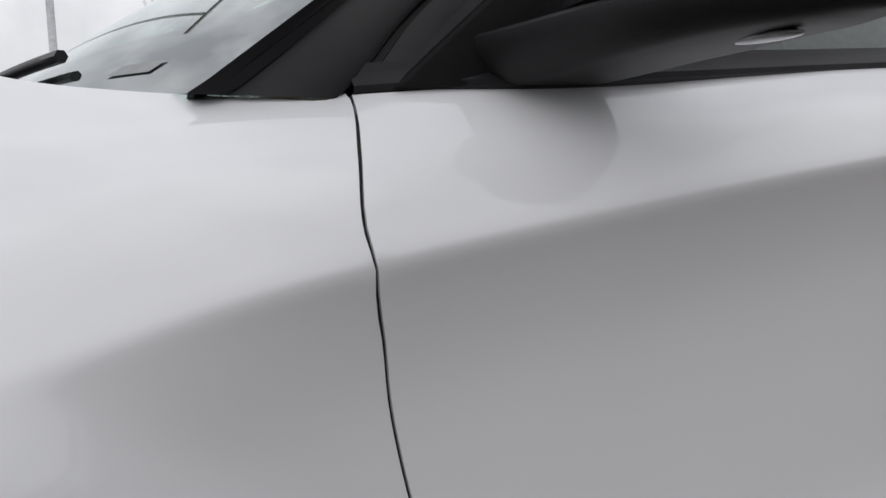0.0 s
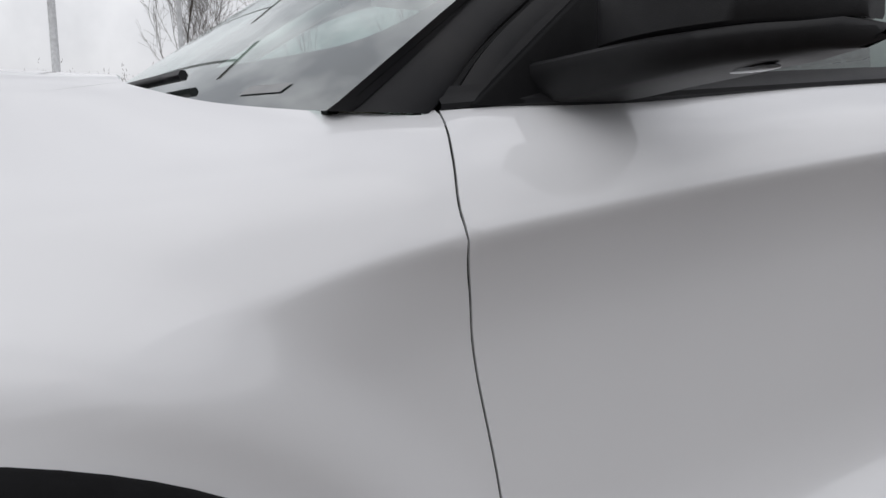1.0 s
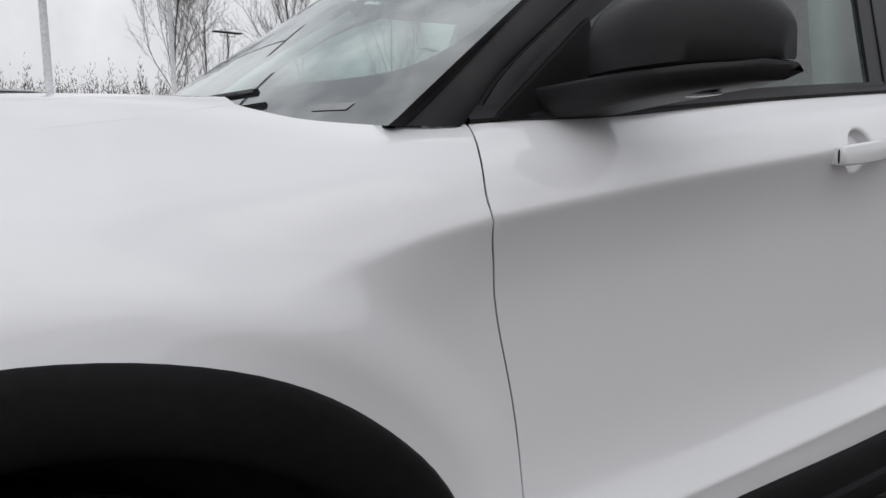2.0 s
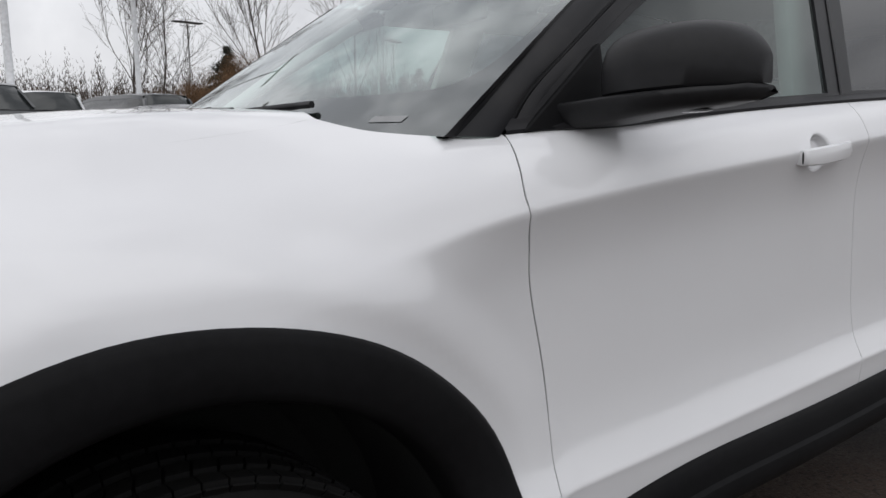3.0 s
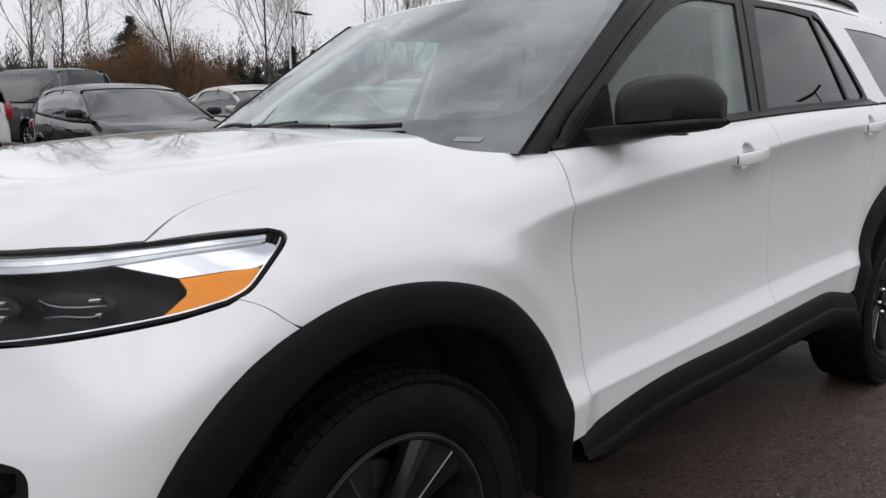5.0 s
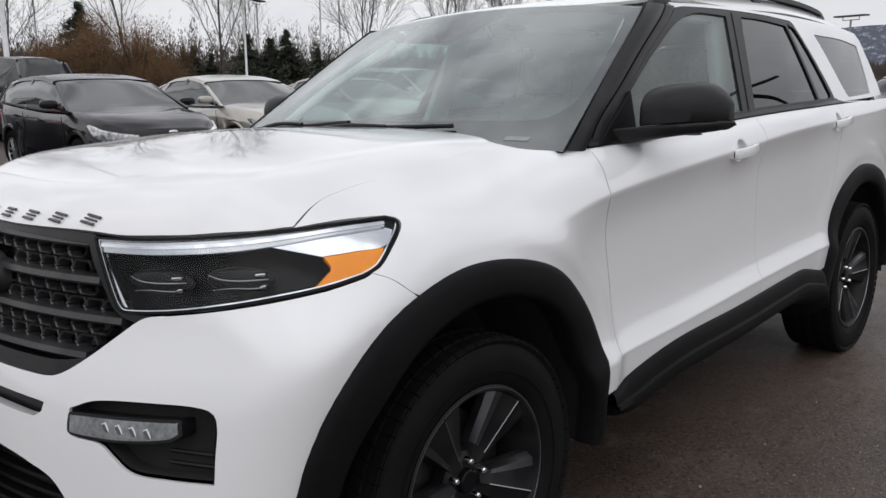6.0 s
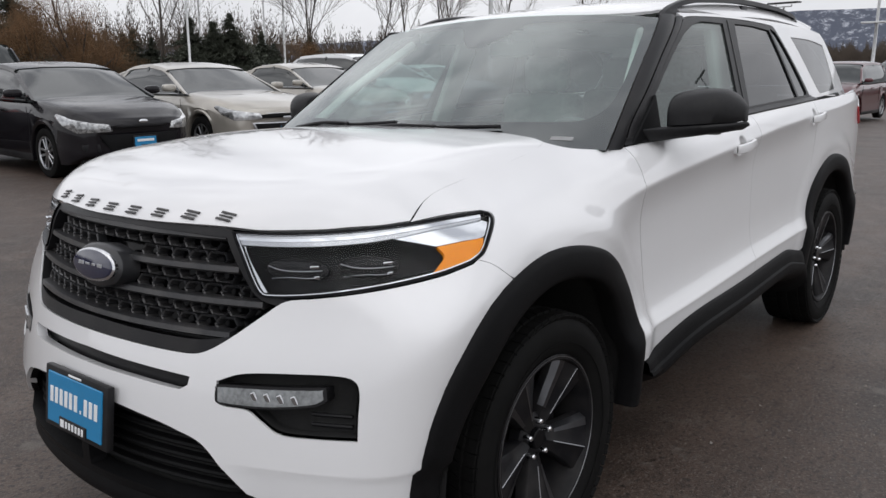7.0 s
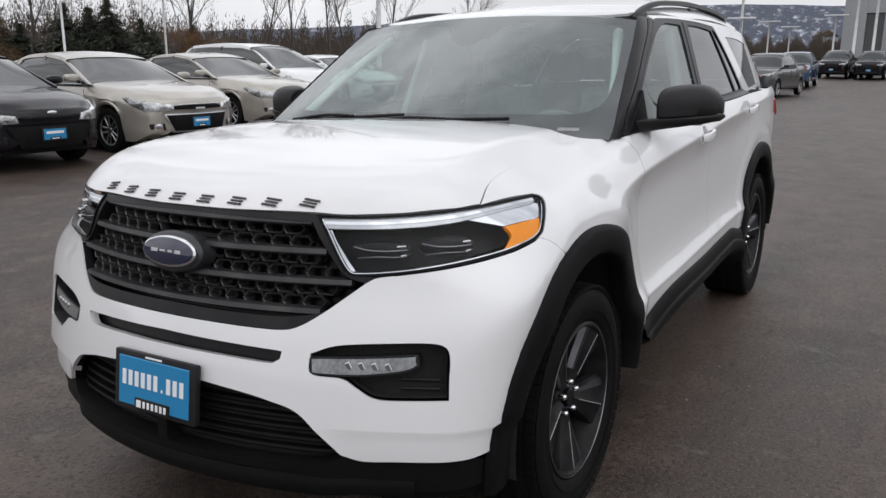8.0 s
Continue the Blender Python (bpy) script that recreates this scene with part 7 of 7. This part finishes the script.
    part("plate_print", box(0.004, 0.235, 0.032, 0.001, (F + 0.026, 0, pz + 0.022), 1), PLATEWHITE, holder, "white bar")
    part("plate_tab", box(0.004, 0.14, 0.034, 0.001, (F + 0.026, 0, pz - 0.052), 1), TRIM, holder, "dark name tab")
    part("tab_print", box(0.003, 0.10, 0.014, 0.0008, (F + 0.029, 0, pz - 0.052), 1), PLATEWHITE, holder)
    # shut lines of the doors and bonnet
    for x_, lean_ in ((x0 - 0.12, -0.03), (mid, -0.02), (mid - 1.02, 0.05)):
        for sg in (1, -1):
            part("door_gap", tube([(x_ + lean_ * (z_ - 0.6), sg * (wid(x_) - 0.001 - (0.012 if 0.6 < z_ < 0.8 else 0) + (0.003 if z_ < 0.6 else 0)), z_) for z_ in (sill + 0.12, 0.48 * float(zb(x_)), 0.70 * float(zb(x_)), float(zb(x_)) - 0.20, float(zb(x_)) - 0.08)], 0.004, 5), TRIM, car)
    for x in (fa, ra):
        for sg in (1, -1):
            plain_wheel(r, car, x, sg * (width / 2 - 0.125), sg)
    return car


GZ = 0.04


def stand(x, y, heading):
    return pose(x, y, float(ground_height(x, y)), 0, 0, heading)


# the row facing the SUV; each is given by its nose's middle, and heads along +y
def nose_in(kind, x, y, heading=90):
    half = KINDS[kind][0] / 2
    return stand(x - half * math.cos(radians(heading)), y - half * math.sin(radians(heading)), heading)


parked("hatchback", "black", stand(-3.98, -9.86, 87.6), "black hatchback with blue plate parked nose out on asphalt")
parked("sedan", "beige", stand(-6.50, -10.08, 85.2), "champagne sedan with blue plate parked beside the black hatchback")
parked("sedan", "beige", stand(-10.30, -11.44, 86), "pale champagne sedan parked between a sedan and a white minivan")
parked("minivan", "white", nose_in("minivan", -15.0, -12.2, 86), "white minivan with dark windows parked in the row")
parked("sedan", "white", nose_in("sedan", -18.6, -12.8, 80), "white sedan parked at the end of the row")
parked("van", "grey", stand(-6.0, -20.6, -80), "dark grey van parked tail out behind the hatchback")
parked("van", "white", stand(-3.35, -19.8, -84), "white cargo van parked tail out")
parked("pickup", "grey", stand(-1.55, -14.2, -86), "grey pickup truck parked tail out")
parked("suv", "red", stand(-25.4, -4.3, -3), "dark red SUV parked facing down the aisle")
parked("pickup", "grey", stand(-39.0, -4.9, -7), "dark grey pickup truck parked in the aisle")
parked("pickup", "blue", stand(-49.5, -5.15, 1), "blue pickup truck parked on the far side of the lot")
for y_, turn_ in ((-4.35, -3), (-2.05, -2), (0.9, -6)):
    parked("pickup", "black", stand(-64.6, y_, turn_), "black pickup truck parked at the far kerb")
parked("suv", "white", stand(-44.0, -7.6, 10), "white SUV parked on the far side of the lot")
parked("sedan", "grey", stand(-29.5, -6.6, 6), "grey sedan parked beyond the red SUV")
# the row on the near side of the aisle, which shows only in the SUV's paint and glass
parked("suv", "white", stand(-9.5, 13.5, -92), "white SUV parked nose to the aisle opposite", True)
parked("pickup", "grey", stand(-13.2, 14.0, -90), "grey pickup truck parked nose to the aisle opposite", True)
parked("sedan", "white", stand(-5.9, 13.2, -90), "white sedan parked nose to the aisle opposite", True)
parked("suv", "black", stand(-2.4, 13.6, -88), "black SUV parked nose to the aisle opposite", True)


# ---- lamp posts ----
POLE = material("pale_painted_steel", (0.66, 0.67, 0.68), 0.55, 0.0, 0, 0.2, 12, 0.001, 200, 0.2, (0.32, 0.31, 0.30))
DARKSTEEL = material("dark_bronze_steel", (0.05, 0.05, 0.052), 0.5, 0.3, 0, 0.2, 12)


def lamp_post(x, y, height, thick=0.085, head="panel", mat=POLE, turn=0.0):
    post = thing("street_lamp", "tall grey steel lamp post with flat floodlight head", "street lamp", pose(x, y, float(ground_height(x, y)), 0, 0, turn), "lamp posts of the lot")
    part("pole", tube([(0, 0, 0), (0, 0, height * 0.5), (0, 0, height)], thick * 0.85, 10, None, thick * 0.6), mat, post)
    part("base", revolve([(0, 0.5), (0.26, 0.5), (0.28, 0.46), (0.28, 0.0)], 20, "z"), ASPHALT, post, "concrete base")
    bm = bmesh.new()
    if head == "panel":
        part("cross_arm", tube([(-0.62, 0, height + 0.02), (0.62, 0, height + 0.02)], 0.035, 6), mat, post)
        for sx in (-0.62, 0.62):
            part("bracket", tube([(sx, 0, height), (sx, 0, height + 0.24)], 0.025, 6), mat, post)
        part("lamp_head", box(2.35, 0.55, 0.10, 0.03, (0, 0, height + 0.28), 2, bm), DARKSTEEL, post, "long flat floodlight head")
    elif head == "tee":
        part("lamp_head", box(1.9, 0.34, 0.12, 0.03, (0, 0, height + 0.05), 2, bm), mat, post, "flat lamp head")
    else:
        part("arm", tube(through_points([(0, 0, height - 0.1), (0.5, 0, height + 0.25), (1.6, 0, height + 0.30)], 5), 0.04, 6), mat, post)
        part("lamp_head", ellipsoid(0.36, 0.15, 0.07, (1.85, 0, height + 0.28), 2.5, 14, 8), mat, post, "rounded lamp head")
    return post


for args in ((-3.4, -20.6, 11.0, 0.125, "tee", POLE, 0), (-6.45, -20.5, 9.0, 0.085, "tee", POLE, 10), (-20.95, -56.3, 8.1, 0.09, "panel", POLE, 18),
             (-25.1, -37.8, 9.0, 0.085, "tee", POLE, 30), (-32.5, -47.3, 6.6, 0.085, "panel", POLE, 35), (-36.0, -44.7, 9.5, 0.075, "arm", POLE, 160), (-37.0, -43.8, 9.5, 0.09, "tee", POLE, 20),
             (-58.3, -10.2, 4.05, 0.12, "tee", POLE, 80), (-59.4, -10.4, 9.0, 0.13, "tee", POLE, 80), (-81.4, -12.2, 4.5, 0.10, "tee", POLE, 80), (-91.6, -11.8, 4.3, 0.10, "tee", POLE, 80),
             (-77.2, -6.1, 4.8, 0.11, "tee", POLE, 80), (-67.4, -3.7, 9.0, 0.13, "tee", POLE, 80), (-67.5, -2.4, 9.0, 0.13, "tee", POLE, 80), (-57.8, -16.0, 5.2, 0.11, "panel", POLE, 70), (-47.0, -33.0, 10.0, 0.22, "tee", POLE, 0)):
    lamp_post(*args)
# the post whose floodlight shows in the windows of the SUV stands on the near side of the aisle
lamp_post(-39.8, 13.2, 12.6, 0.11, "tee", DARKSTEEL, 82)


# ---- trees ----
BARK = material("grey_brown_bark", (0.060, 0.050, 0.043), 0.9, 0, 0, 0.35, 14, 0.01, 40)
TWIG = material("brown_winter_twigs", (0.095, 0.078, 0.066), 0.9, 0, 0, 0.3, 3)
NEEDLES = material("dark_conifer_needles", (0.082, 0.090, 0.070), 0.8, 0, 0, 0.45, 2.5, spec=0.2)
RUST = material("rusty_winter_leaves", (0.175, 0.105, 0.058), 0.85, 0, 0, 0.45, 2.5, spec=0.2)
SCRUB = material("dark_winter_scrub", (0.088, 0.072, 0.060), 0.9, 0, 0, 0.5, 0.5, spec=0.1)


def limb(bm, a, b, r0, r1, sides):
    d = (b - a).normalized()
    u = d.cross(Vector((0.31, 0.7, 0.64))).normalized()
    v = d.cross(u)
    ra = [bm.verts.new(a + r0 * (math.cos(2 * math.pi * k / sides) * u + math.sin(2 * math.pi * k / sides) * v)) for k in range(sides)]
    rb = [bm.verts.new(b + r1 * (math.cos(2 * math.pi * k / sides) * u + math.sin(2 * math.pi * k / sides) * v)) for k in range(sides)]
    for k in range(sides):
        bm.faces.new((ra[k], ra[(k + 1) % sides], rb[(k + 1) % sides], rb[k])).smooth = True


def bare_tree(seed, height, spread=0.55):
    rnd = random.Random(seed)
    tree = thing("bare_tree", "leafless winter tree with fine grey-brown twigs", "tree", None, "trees behind the lot")
    trunk, crown = bmesh.new(), bmesh.new()

    def grow(p, d, length, r, level):
        steps = (8, 6, 5, 4)[level]
        for i in range(steps):
            f = (i + 1) / steps
            w = (0.06, 0.11, 0.15, 0.18)[level]
            d = (d + Vector((rnd.gauss(0, w), rnd.gauss(0, w), (0.03, 0.10, 0.07, 0.04)[level] + rnd.gauss(0, w * 0.6)))).normalized()
            q = p + d * length / steps
            r = max(r, (0.02, 0.016, 0.010, 0.0065)[level])
            r1 = r * (0.88 if level < 2 else 0.80)
            limb(trunk if level < 1 else crown, p, q, r, r1, (7, 5, 4, 3)[level])
            p, r = q, r1
            if level == 3 or f < (0.24, 0.22, 0.18)[level]:
                continue
            for _ in range((2, 1 if rnd.random() < 0.45 else 2, 2)[level]):
                a = rnd.uniform(0, 2 * math.pi)
                side = d.cross(Vector((math.cos(a), math.sin(a), 0.3))).normalized()
                nd = (d * (1 - spread * 0.45) + side * spread * rnd.uniform(0.9, 1.7) + Vector((0, 0, 0.10))).normalized()
                share = (0.52, 0.52, 0.50)[level] * (1.20 - 0.55 * f) * rnd.uniform(0.75, 1.2)
                grow(p, nd, length * share, r * rnd.uniform(0.36, 0.55), level + 1)

    for k in range(rnd.choice((1, 1, 2))):
        lean = Vector((rnd.gauss(0, 0.06), rnd.gauss(0, 0.06), 1)).normalized()
        grow(Vector((0.12 * k, 0.05 * k, 0)), lean, height * rnd.uniform(0.84, 0.95), height * 0.0090, 0)
    part("trunk", trunk, BARK, tree)
    part("crown", crown, TWIG, tree, "fine bare twigs")
    return tree


def conifer(seed, height, width, mat=NEEDLES, label="dark green conifer with ragged drooping boughs"):
    rnd = random.Random(seed)
    tree = thing("conifer", label, "tree", None, "trees behind the lot")
    part("trunk", tube([(0, 0, 0), (0, 0, height * 0.96)], height * 0.018, 7, None, 0.02), BARK, tree)
    verts, faces = [], []
    boughs = [(min(rnd.random() ** 1.2, 0.985), rnd.uniform(0, 2 * math.pi), rnd.uniform(0.62, 1.15)) for _ in range(120)]
    for k in range(840):
        f, a, reach = boughs[k % 120]
        f, a = min(max(f + rnd.gauss(0, 0.010), 0), 0.985), a + rnd.gauss(0, 0.17)
        lump = 1 + 0.35 * noise.noise(Vector((math.cos(a) * 1.5, math.sin(a) * 1.5, f * 6 + seed)))
        r = (width / 2 * (1 - f) ** 0.95 * lump + 0.06) * reach * rnd.uniform(0.85, 1.05)
        d, sd = Vector((math.cos(a), math.sin(a), 0)), Vector((-math.sin(a), math.cos(a), 0))
        root = Vector((0, 0, height * (0.05 + 0.95 * f)))
        for m in range(6):
            u = (m + 0.9) / 6
            c = root + d * r * u + Vector((0, 0, r * (0.22 * u - 0.38 * u * u)))
            s = (0.10 + 0.07 * r) * (1.2 - 0.6 * u) * rnd.uniform(0.7, 1.3)
            for _ in range(2):
                e = Vector((rnd.gauss(0, 0.10), rnd.gauss(0, 0.10), rnd.gauss(0, 0.08)))
                up = Vector((0, 0, rnd.uniform(-0.5, 0.6))) * s
                n = len(verts)
                verts += [c + e - d * s * 0.3, c + e + sd * s * rnd.uniform(0.2, 0.7) + up * 0.4, c + e + d * s * 0.9 + up, c + e - sd * s * rnd.uniform(0.2, 0.7) - up * 0.4, c + e + Vector((0, 0, -s * rnd.uniform(0.3, 0.9)))]
                faces += [(n, n + 1, n + 2, n + 3), (n + 1, n + 4, n + 3)]
    part("crown", mesh_from("crown", verts, faces, None, False), mat, tree, "ragged needle boughs")
    return tree


def thicket(seed, height, width):
    """A bushy tree that keeps its rust-brown leaves."""
    rnd = random.Random(seed)
    tree = thing("brown_tree", "bushy tree with rust-brown winter leaves", "tree", None, "trees behind the lot")
    bm = bmesh.new()
    lumps = [(Vector((rnd.gauss(0, width * 0.22), rnd.gauss(0, width * 0.22), height * rnd.uniform(0.30, 0.82))), rnd.uniform(0.14, 0.26) * width) for _ in range(14)]
    for c, _ in lumps:
        mid = Vector((c.x * 0.3, c.y * 0.3, c.z * 0.45))
        limb(bm, Vector((0, 0, 0)), mid, 0.12, 0.07, 5)
        limb(bm, mid, c, 0.07, 0.02, 4)
    part("trunk", bm, BARK, tree)
    verts, faces = [], []
    for i in range(60000):
        c, r = rnd.choice(lumps)
        d = Vector((rnd.gauss(0, 1), rnd.gauss(0, 1), rnd.gauss(0, 1))).normalized() * r * rnd.random() ** 0.45 * rnd.uniform(0.9, 1.12)
        p = c + d
        if p.z < 0.1:
            continue
        s = rnd.uniform(0.012, 0.034)
        u = Vector((rnd.gauss(0, 1), rnd.gauss(0, 1), rnd.gauss(0, 1.6))).normalized() * s
        v = Vector((rnd.gauss(0, 1), rnd.gauss(0, 1), rnd.gauss(0, 1))).normalized() * s * 0.6
        n = len(verts)
        verts += [p - u, p + v, p + u, p - v]
        faces.append((n, n + 1, n + 2, n + 3))
    part("crown", mesh_from("crown", verts, faces, None, False), RUST, tree, "rust-brown leaves")
    return tree


def plant(proto, used, x, y, turn, size):
    m = pose(x, y, GZ, 0, 0, turn) @ Matrix.Diagonal((size, size, size, 1))
    if id(proto) not in used:
        used.add(id(proto))
        proto.matrix_basis = m
        return proto
    ob = copy_thing(proto, Matrix())
    ob.matrix_basis = m
    return ob


used = set()
bare = [bare_tree(11, 10.5, 0.36), bare_tree(12, 10.5, 0.31), bare_tree(13, 10.0, 0.41)]
for i, (x, y, k, s) in enumerate(((-13.3, -43.8, 0, 0.95), (-18.3, -55.0, 2, 1.0), (-20.9, -43.0, 1, 1.05), (-25.4, -41.2, 0, 1.05), (-38.1, -42.4, 2, 1.0), (-42.9, -40.5, 1, 0.95), (-43.0, -37.4, 0, 1.0), (-44.5, -35.6, 2, 1.0), (-49.4, -37.4, 1, 1.05), (-55.3, -37.7, 0, 1.05), (-44.6, -50.3, 1, 1.1), (-34.0, -52.0, 2, 0.9), (-62.0, -34.0, 2, 1.0))):
    plant(bare[k], used, x, y, 67 * i, s)
cons = [conifer(21, 6.6, 8.6), conifer(22, 6.4, 9.6)]
for i, (x, y, k, s) in enumerate(((-20.6, -48.6, 0, 0.92), (-26.2, -39.2, 1, 0.63), (-27.5, -38.9, 0, 0.58), (-28.3, -38.3, 1, 0.67), (-32.5, -40.7, 1, 0.54), (-29.6, -41.6, 0, 0.60), (-24.2, -43.0, 1, 0.50), (-25.4, -44.0, 0, 0.52), (-26.4, -43.6, 1, 0.47), (-22.9, -44.5, 1, 0.50), (-36.0, -40.0, 1, 0.50), (-34.2, -41.6, 0, 0.42))):
    plant(cons[k], used, x, y, 50 * i, s)
bush = [thicket(31, 5.8, 4.8), thicket(32, 5.2, 5.2)]
for i, (x, y, k, s) in enumerate(((-17.2, -39.2, 0, 0.90), (-19.2, -38.8, 1, 0.92), (-15.2, -41.0, 1, 0.80), (-21.6, -40.2, 0, 0.62), (-35.2, -39.0, 1, 0.66), (-10.0, -50.0, 0, 0.6), (-6.5, -52.0, 1, 0.6))):
    plant(bush[k], used, x, y, 80 * i, s)


# ---- distant woods, hills and buildings ----
def far_woods():
    """Leafless scrub and woods: very many thin slivers, dense below and sparse at the tops."""
    rng = np.random.default_rng(77)
    n = 330000
    a = np.radians(np.r_[rng.uniform(95, 300, n - 60000), rng.uniform(176, 197, 60000)])
    d = rng.uniform(58, 95, n)
    deg = np.degrees(a)
    d = d + np.where((deg > 176) & (deg < 197), 75, 0)
    wave = [noise.noise(Vector((k * 0.16, 0, 0))) * 1.9 + noise.noise(Vector((k * 0.7, 0, 3))) * 1.2 + noise.noise(Vector((k * 2.6, 0, 7))) * 0.6 for k in range(2052)]
    top = 3.5 + 1.5 * bump(deg, 226, 233) + np.interp(deg, np.linspace(95, 300.2, 2052), wave)
    top = top * np.where((deg > 176) & (deg < 197), 0.95, 1)
    z = rng.random(n) ** 0.9 * np.maximum(top, 1.2) * (1 + 0.25 * rng.random(n) ** 4) + GZ
    p = np.stack([d * np.cos(a), d * np.sin(a), z], 1)
    side = np.stack([-np.sin(a), np.cos(a), 0 * a], 1)
    s = rng.uniform(0.02, 0.09, n) * np.where(d > 130, 1.5, 1) * np.where(z > 0.75 * np.maximum(top, 1.2), 0.55, 1)
    lean = rng.normal(0, 0.8, n)
    grow = side * (lean * s * 3)[:, None] + np.array([0, 0, 1.0]) * (s * rng.uniform(3.0, 10.0, n))[:, None]
    v = np.stack([p - side * (s * 0.6)[:, None], p + side * (s * 0.6)[:, None], p + grow], 1).reshape(-1, 3)
    me = bpy.data.meshes.new("far_woods")
    me.vertices.add(3 * n)
    me.vertices.foreach_set("co", v.ravel())
    me.loops.add(3 * n)
    me.loops.foreach_set("vertex_index", np.arange(3 * n))
    me.polygons.add(n)
    me.polygons.foreach_set("loop_start", np.arange(n) * 3)
    me.update(calc_edges=True)
    me.materials.append(SCRUB)
    ob = new("far_woods", me)
    return tagged(ob, "dark leafless scrub and woods round the lot", "woods", kind="stuff")


far_woods()
# the blue haze of distance is put into the hillside's colours
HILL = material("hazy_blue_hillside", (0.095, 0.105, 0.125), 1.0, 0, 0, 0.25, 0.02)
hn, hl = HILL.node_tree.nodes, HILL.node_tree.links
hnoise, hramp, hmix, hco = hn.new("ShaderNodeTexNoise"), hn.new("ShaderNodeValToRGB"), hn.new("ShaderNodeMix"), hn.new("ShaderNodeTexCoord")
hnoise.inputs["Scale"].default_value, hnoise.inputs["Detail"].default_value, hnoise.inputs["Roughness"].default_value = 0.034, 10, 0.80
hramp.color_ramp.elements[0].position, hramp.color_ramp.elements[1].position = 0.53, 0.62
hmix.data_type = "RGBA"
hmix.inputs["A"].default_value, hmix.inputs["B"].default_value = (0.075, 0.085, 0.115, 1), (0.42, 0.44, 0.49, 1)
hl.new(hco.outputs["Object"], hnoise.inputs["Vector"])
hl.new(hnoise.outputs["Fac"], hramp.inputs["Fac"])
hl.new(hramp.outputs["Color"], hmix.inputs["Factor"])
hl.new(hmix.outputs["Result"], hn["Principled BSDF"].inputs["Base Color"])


def hills():
    verts, faces = [], []
    az = np.radians(np.linspace(120, 300, 181))
    rows = 9
    for j in range(rows):
        f = j / (rows - 1)
        for a in az:
            deg = math.degrees(a)
            crest = 62 + 105 * math.exp(-(((deg - 192) / 24) ** 2)) + 9 * noise.noise(Vector((deg * 0.08, 0, 1))) + 5 * noise.noise(Vector((deg * 0.35, 0, 2)))
            if deg > 235:
                crest = 62 + 40 * math.exp(-(((deg - 250) / 9) ** 2)) + 8 * noise.noise(Vector((deg * 0.2, 0, 5)))
            d = 2740 + 260 * f
            h = crest * f ** 0.8 + 14 * f * (1 - f) * noise.noise(Vector((deg * 0.5, f * 4, 7)))
            verts.append((d * math.cos(a), d * math.sin(a), h - 2))
    w = len(az)
    faces = [(j * w + i, j * w + i + 1, (j + 1) * w + i + 1, (j + 1) * w + i) for j in range(rows - 1) for i in range(w - 1)]
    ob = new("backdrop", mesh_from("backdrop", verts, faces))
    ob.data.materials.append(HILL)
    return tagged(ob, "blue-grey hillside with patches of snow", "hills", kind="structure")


hills()

STUCCO = material("grey_metal_cladding", (0.30, 0.31, 0.32), 0.6, 0, 0, 0.08, 3, 0.002, 40)
bld = thing("showroom", "pale grey flat-roofed showroom with a dark doorway", "building", pose(-95, 3.5, GZ, 0, 0, 0))
wall = bmesh.new()
for sx, sy, sz, cx, cy, cz in ((12, 2.0, 8.6, 0, -9.1, 4.3), (12, 1.6, 3.1, 0, -7.3, 7.05), (12, 20.0, 8.6, 0, 3.5, 4.3)):
    box(sx, sy, sz, 0.03, (cx, cy, cz), 1, wall)
part("wall", wall, STUCCO, bld)
part("roof_edge", box(12.4, 24.0, 0.35, 0.05, (0, 1.8, 8.75), 1), POLE, bld)
part("door", box(0.3, 1.6, 5.4, 0.02, (5.2, -7.3, 2.75), 1), FARGLASS, bld, "dark doorway")
for k in range(5):
    part("window", box(0.1, 2.4, 3.0, 0.02, (6.0, -3.5 + 3.4 * k, 2.6), 1), FARGLASS, bld, "dark shop window")
house = thing("house", "small pale house with a pitched roof among trees", "house", pose(-290, -30.0, 4.0, 0, 0, 20))
part("wall", box(7, 6, 3.4, 0.05, (0, 0, 1.7), 1), STUCCO, house)
part("roof", hull([(-3.9, -3.4, 3.3), (3.9, -3.4, 3.3), (-3.9, 3.4, 3.3), (3.9, 3.4, 3.3), (-3.9, 0, 5.4), (3.9, 0, 5.4)]), SCRUB, house, "grey pitched roof")
part("window", box(0.1, 1.2, 1.2, 0.02, (3.5, 0.4, 1.9), 1), FARGLASS, house)

KERB = material("pale_concrete_kerb", (0.42, 0.41, 0.39), 0.85, 0, 0, 0.15, 5, 0.003, 60)
for x, y, sx, sy in ((-71.6, 6, 0.35, 40), (-30, -24.2, 70, 0.30)):
    k = part("kerb", box(sx, sy, 0.15, 0.03, (x, y, GZ + 0.07), 2), KERB)
    tagged(k, "pale concrete kerb at the edge of the lot", "kerb", kind="structure")
verge = part("verge", box(160, 26, 0.10, 0.05, (-40, -37.6, GZ + 0.04), 1), material("dull_winter_grass", (0.085, 0.075, 0.045), 0.95, 0, 0, 0.35, 3, 0.03, 12))
tagged(verge, "strip of dull winter grass behind the lot", "grass", kind="structure")
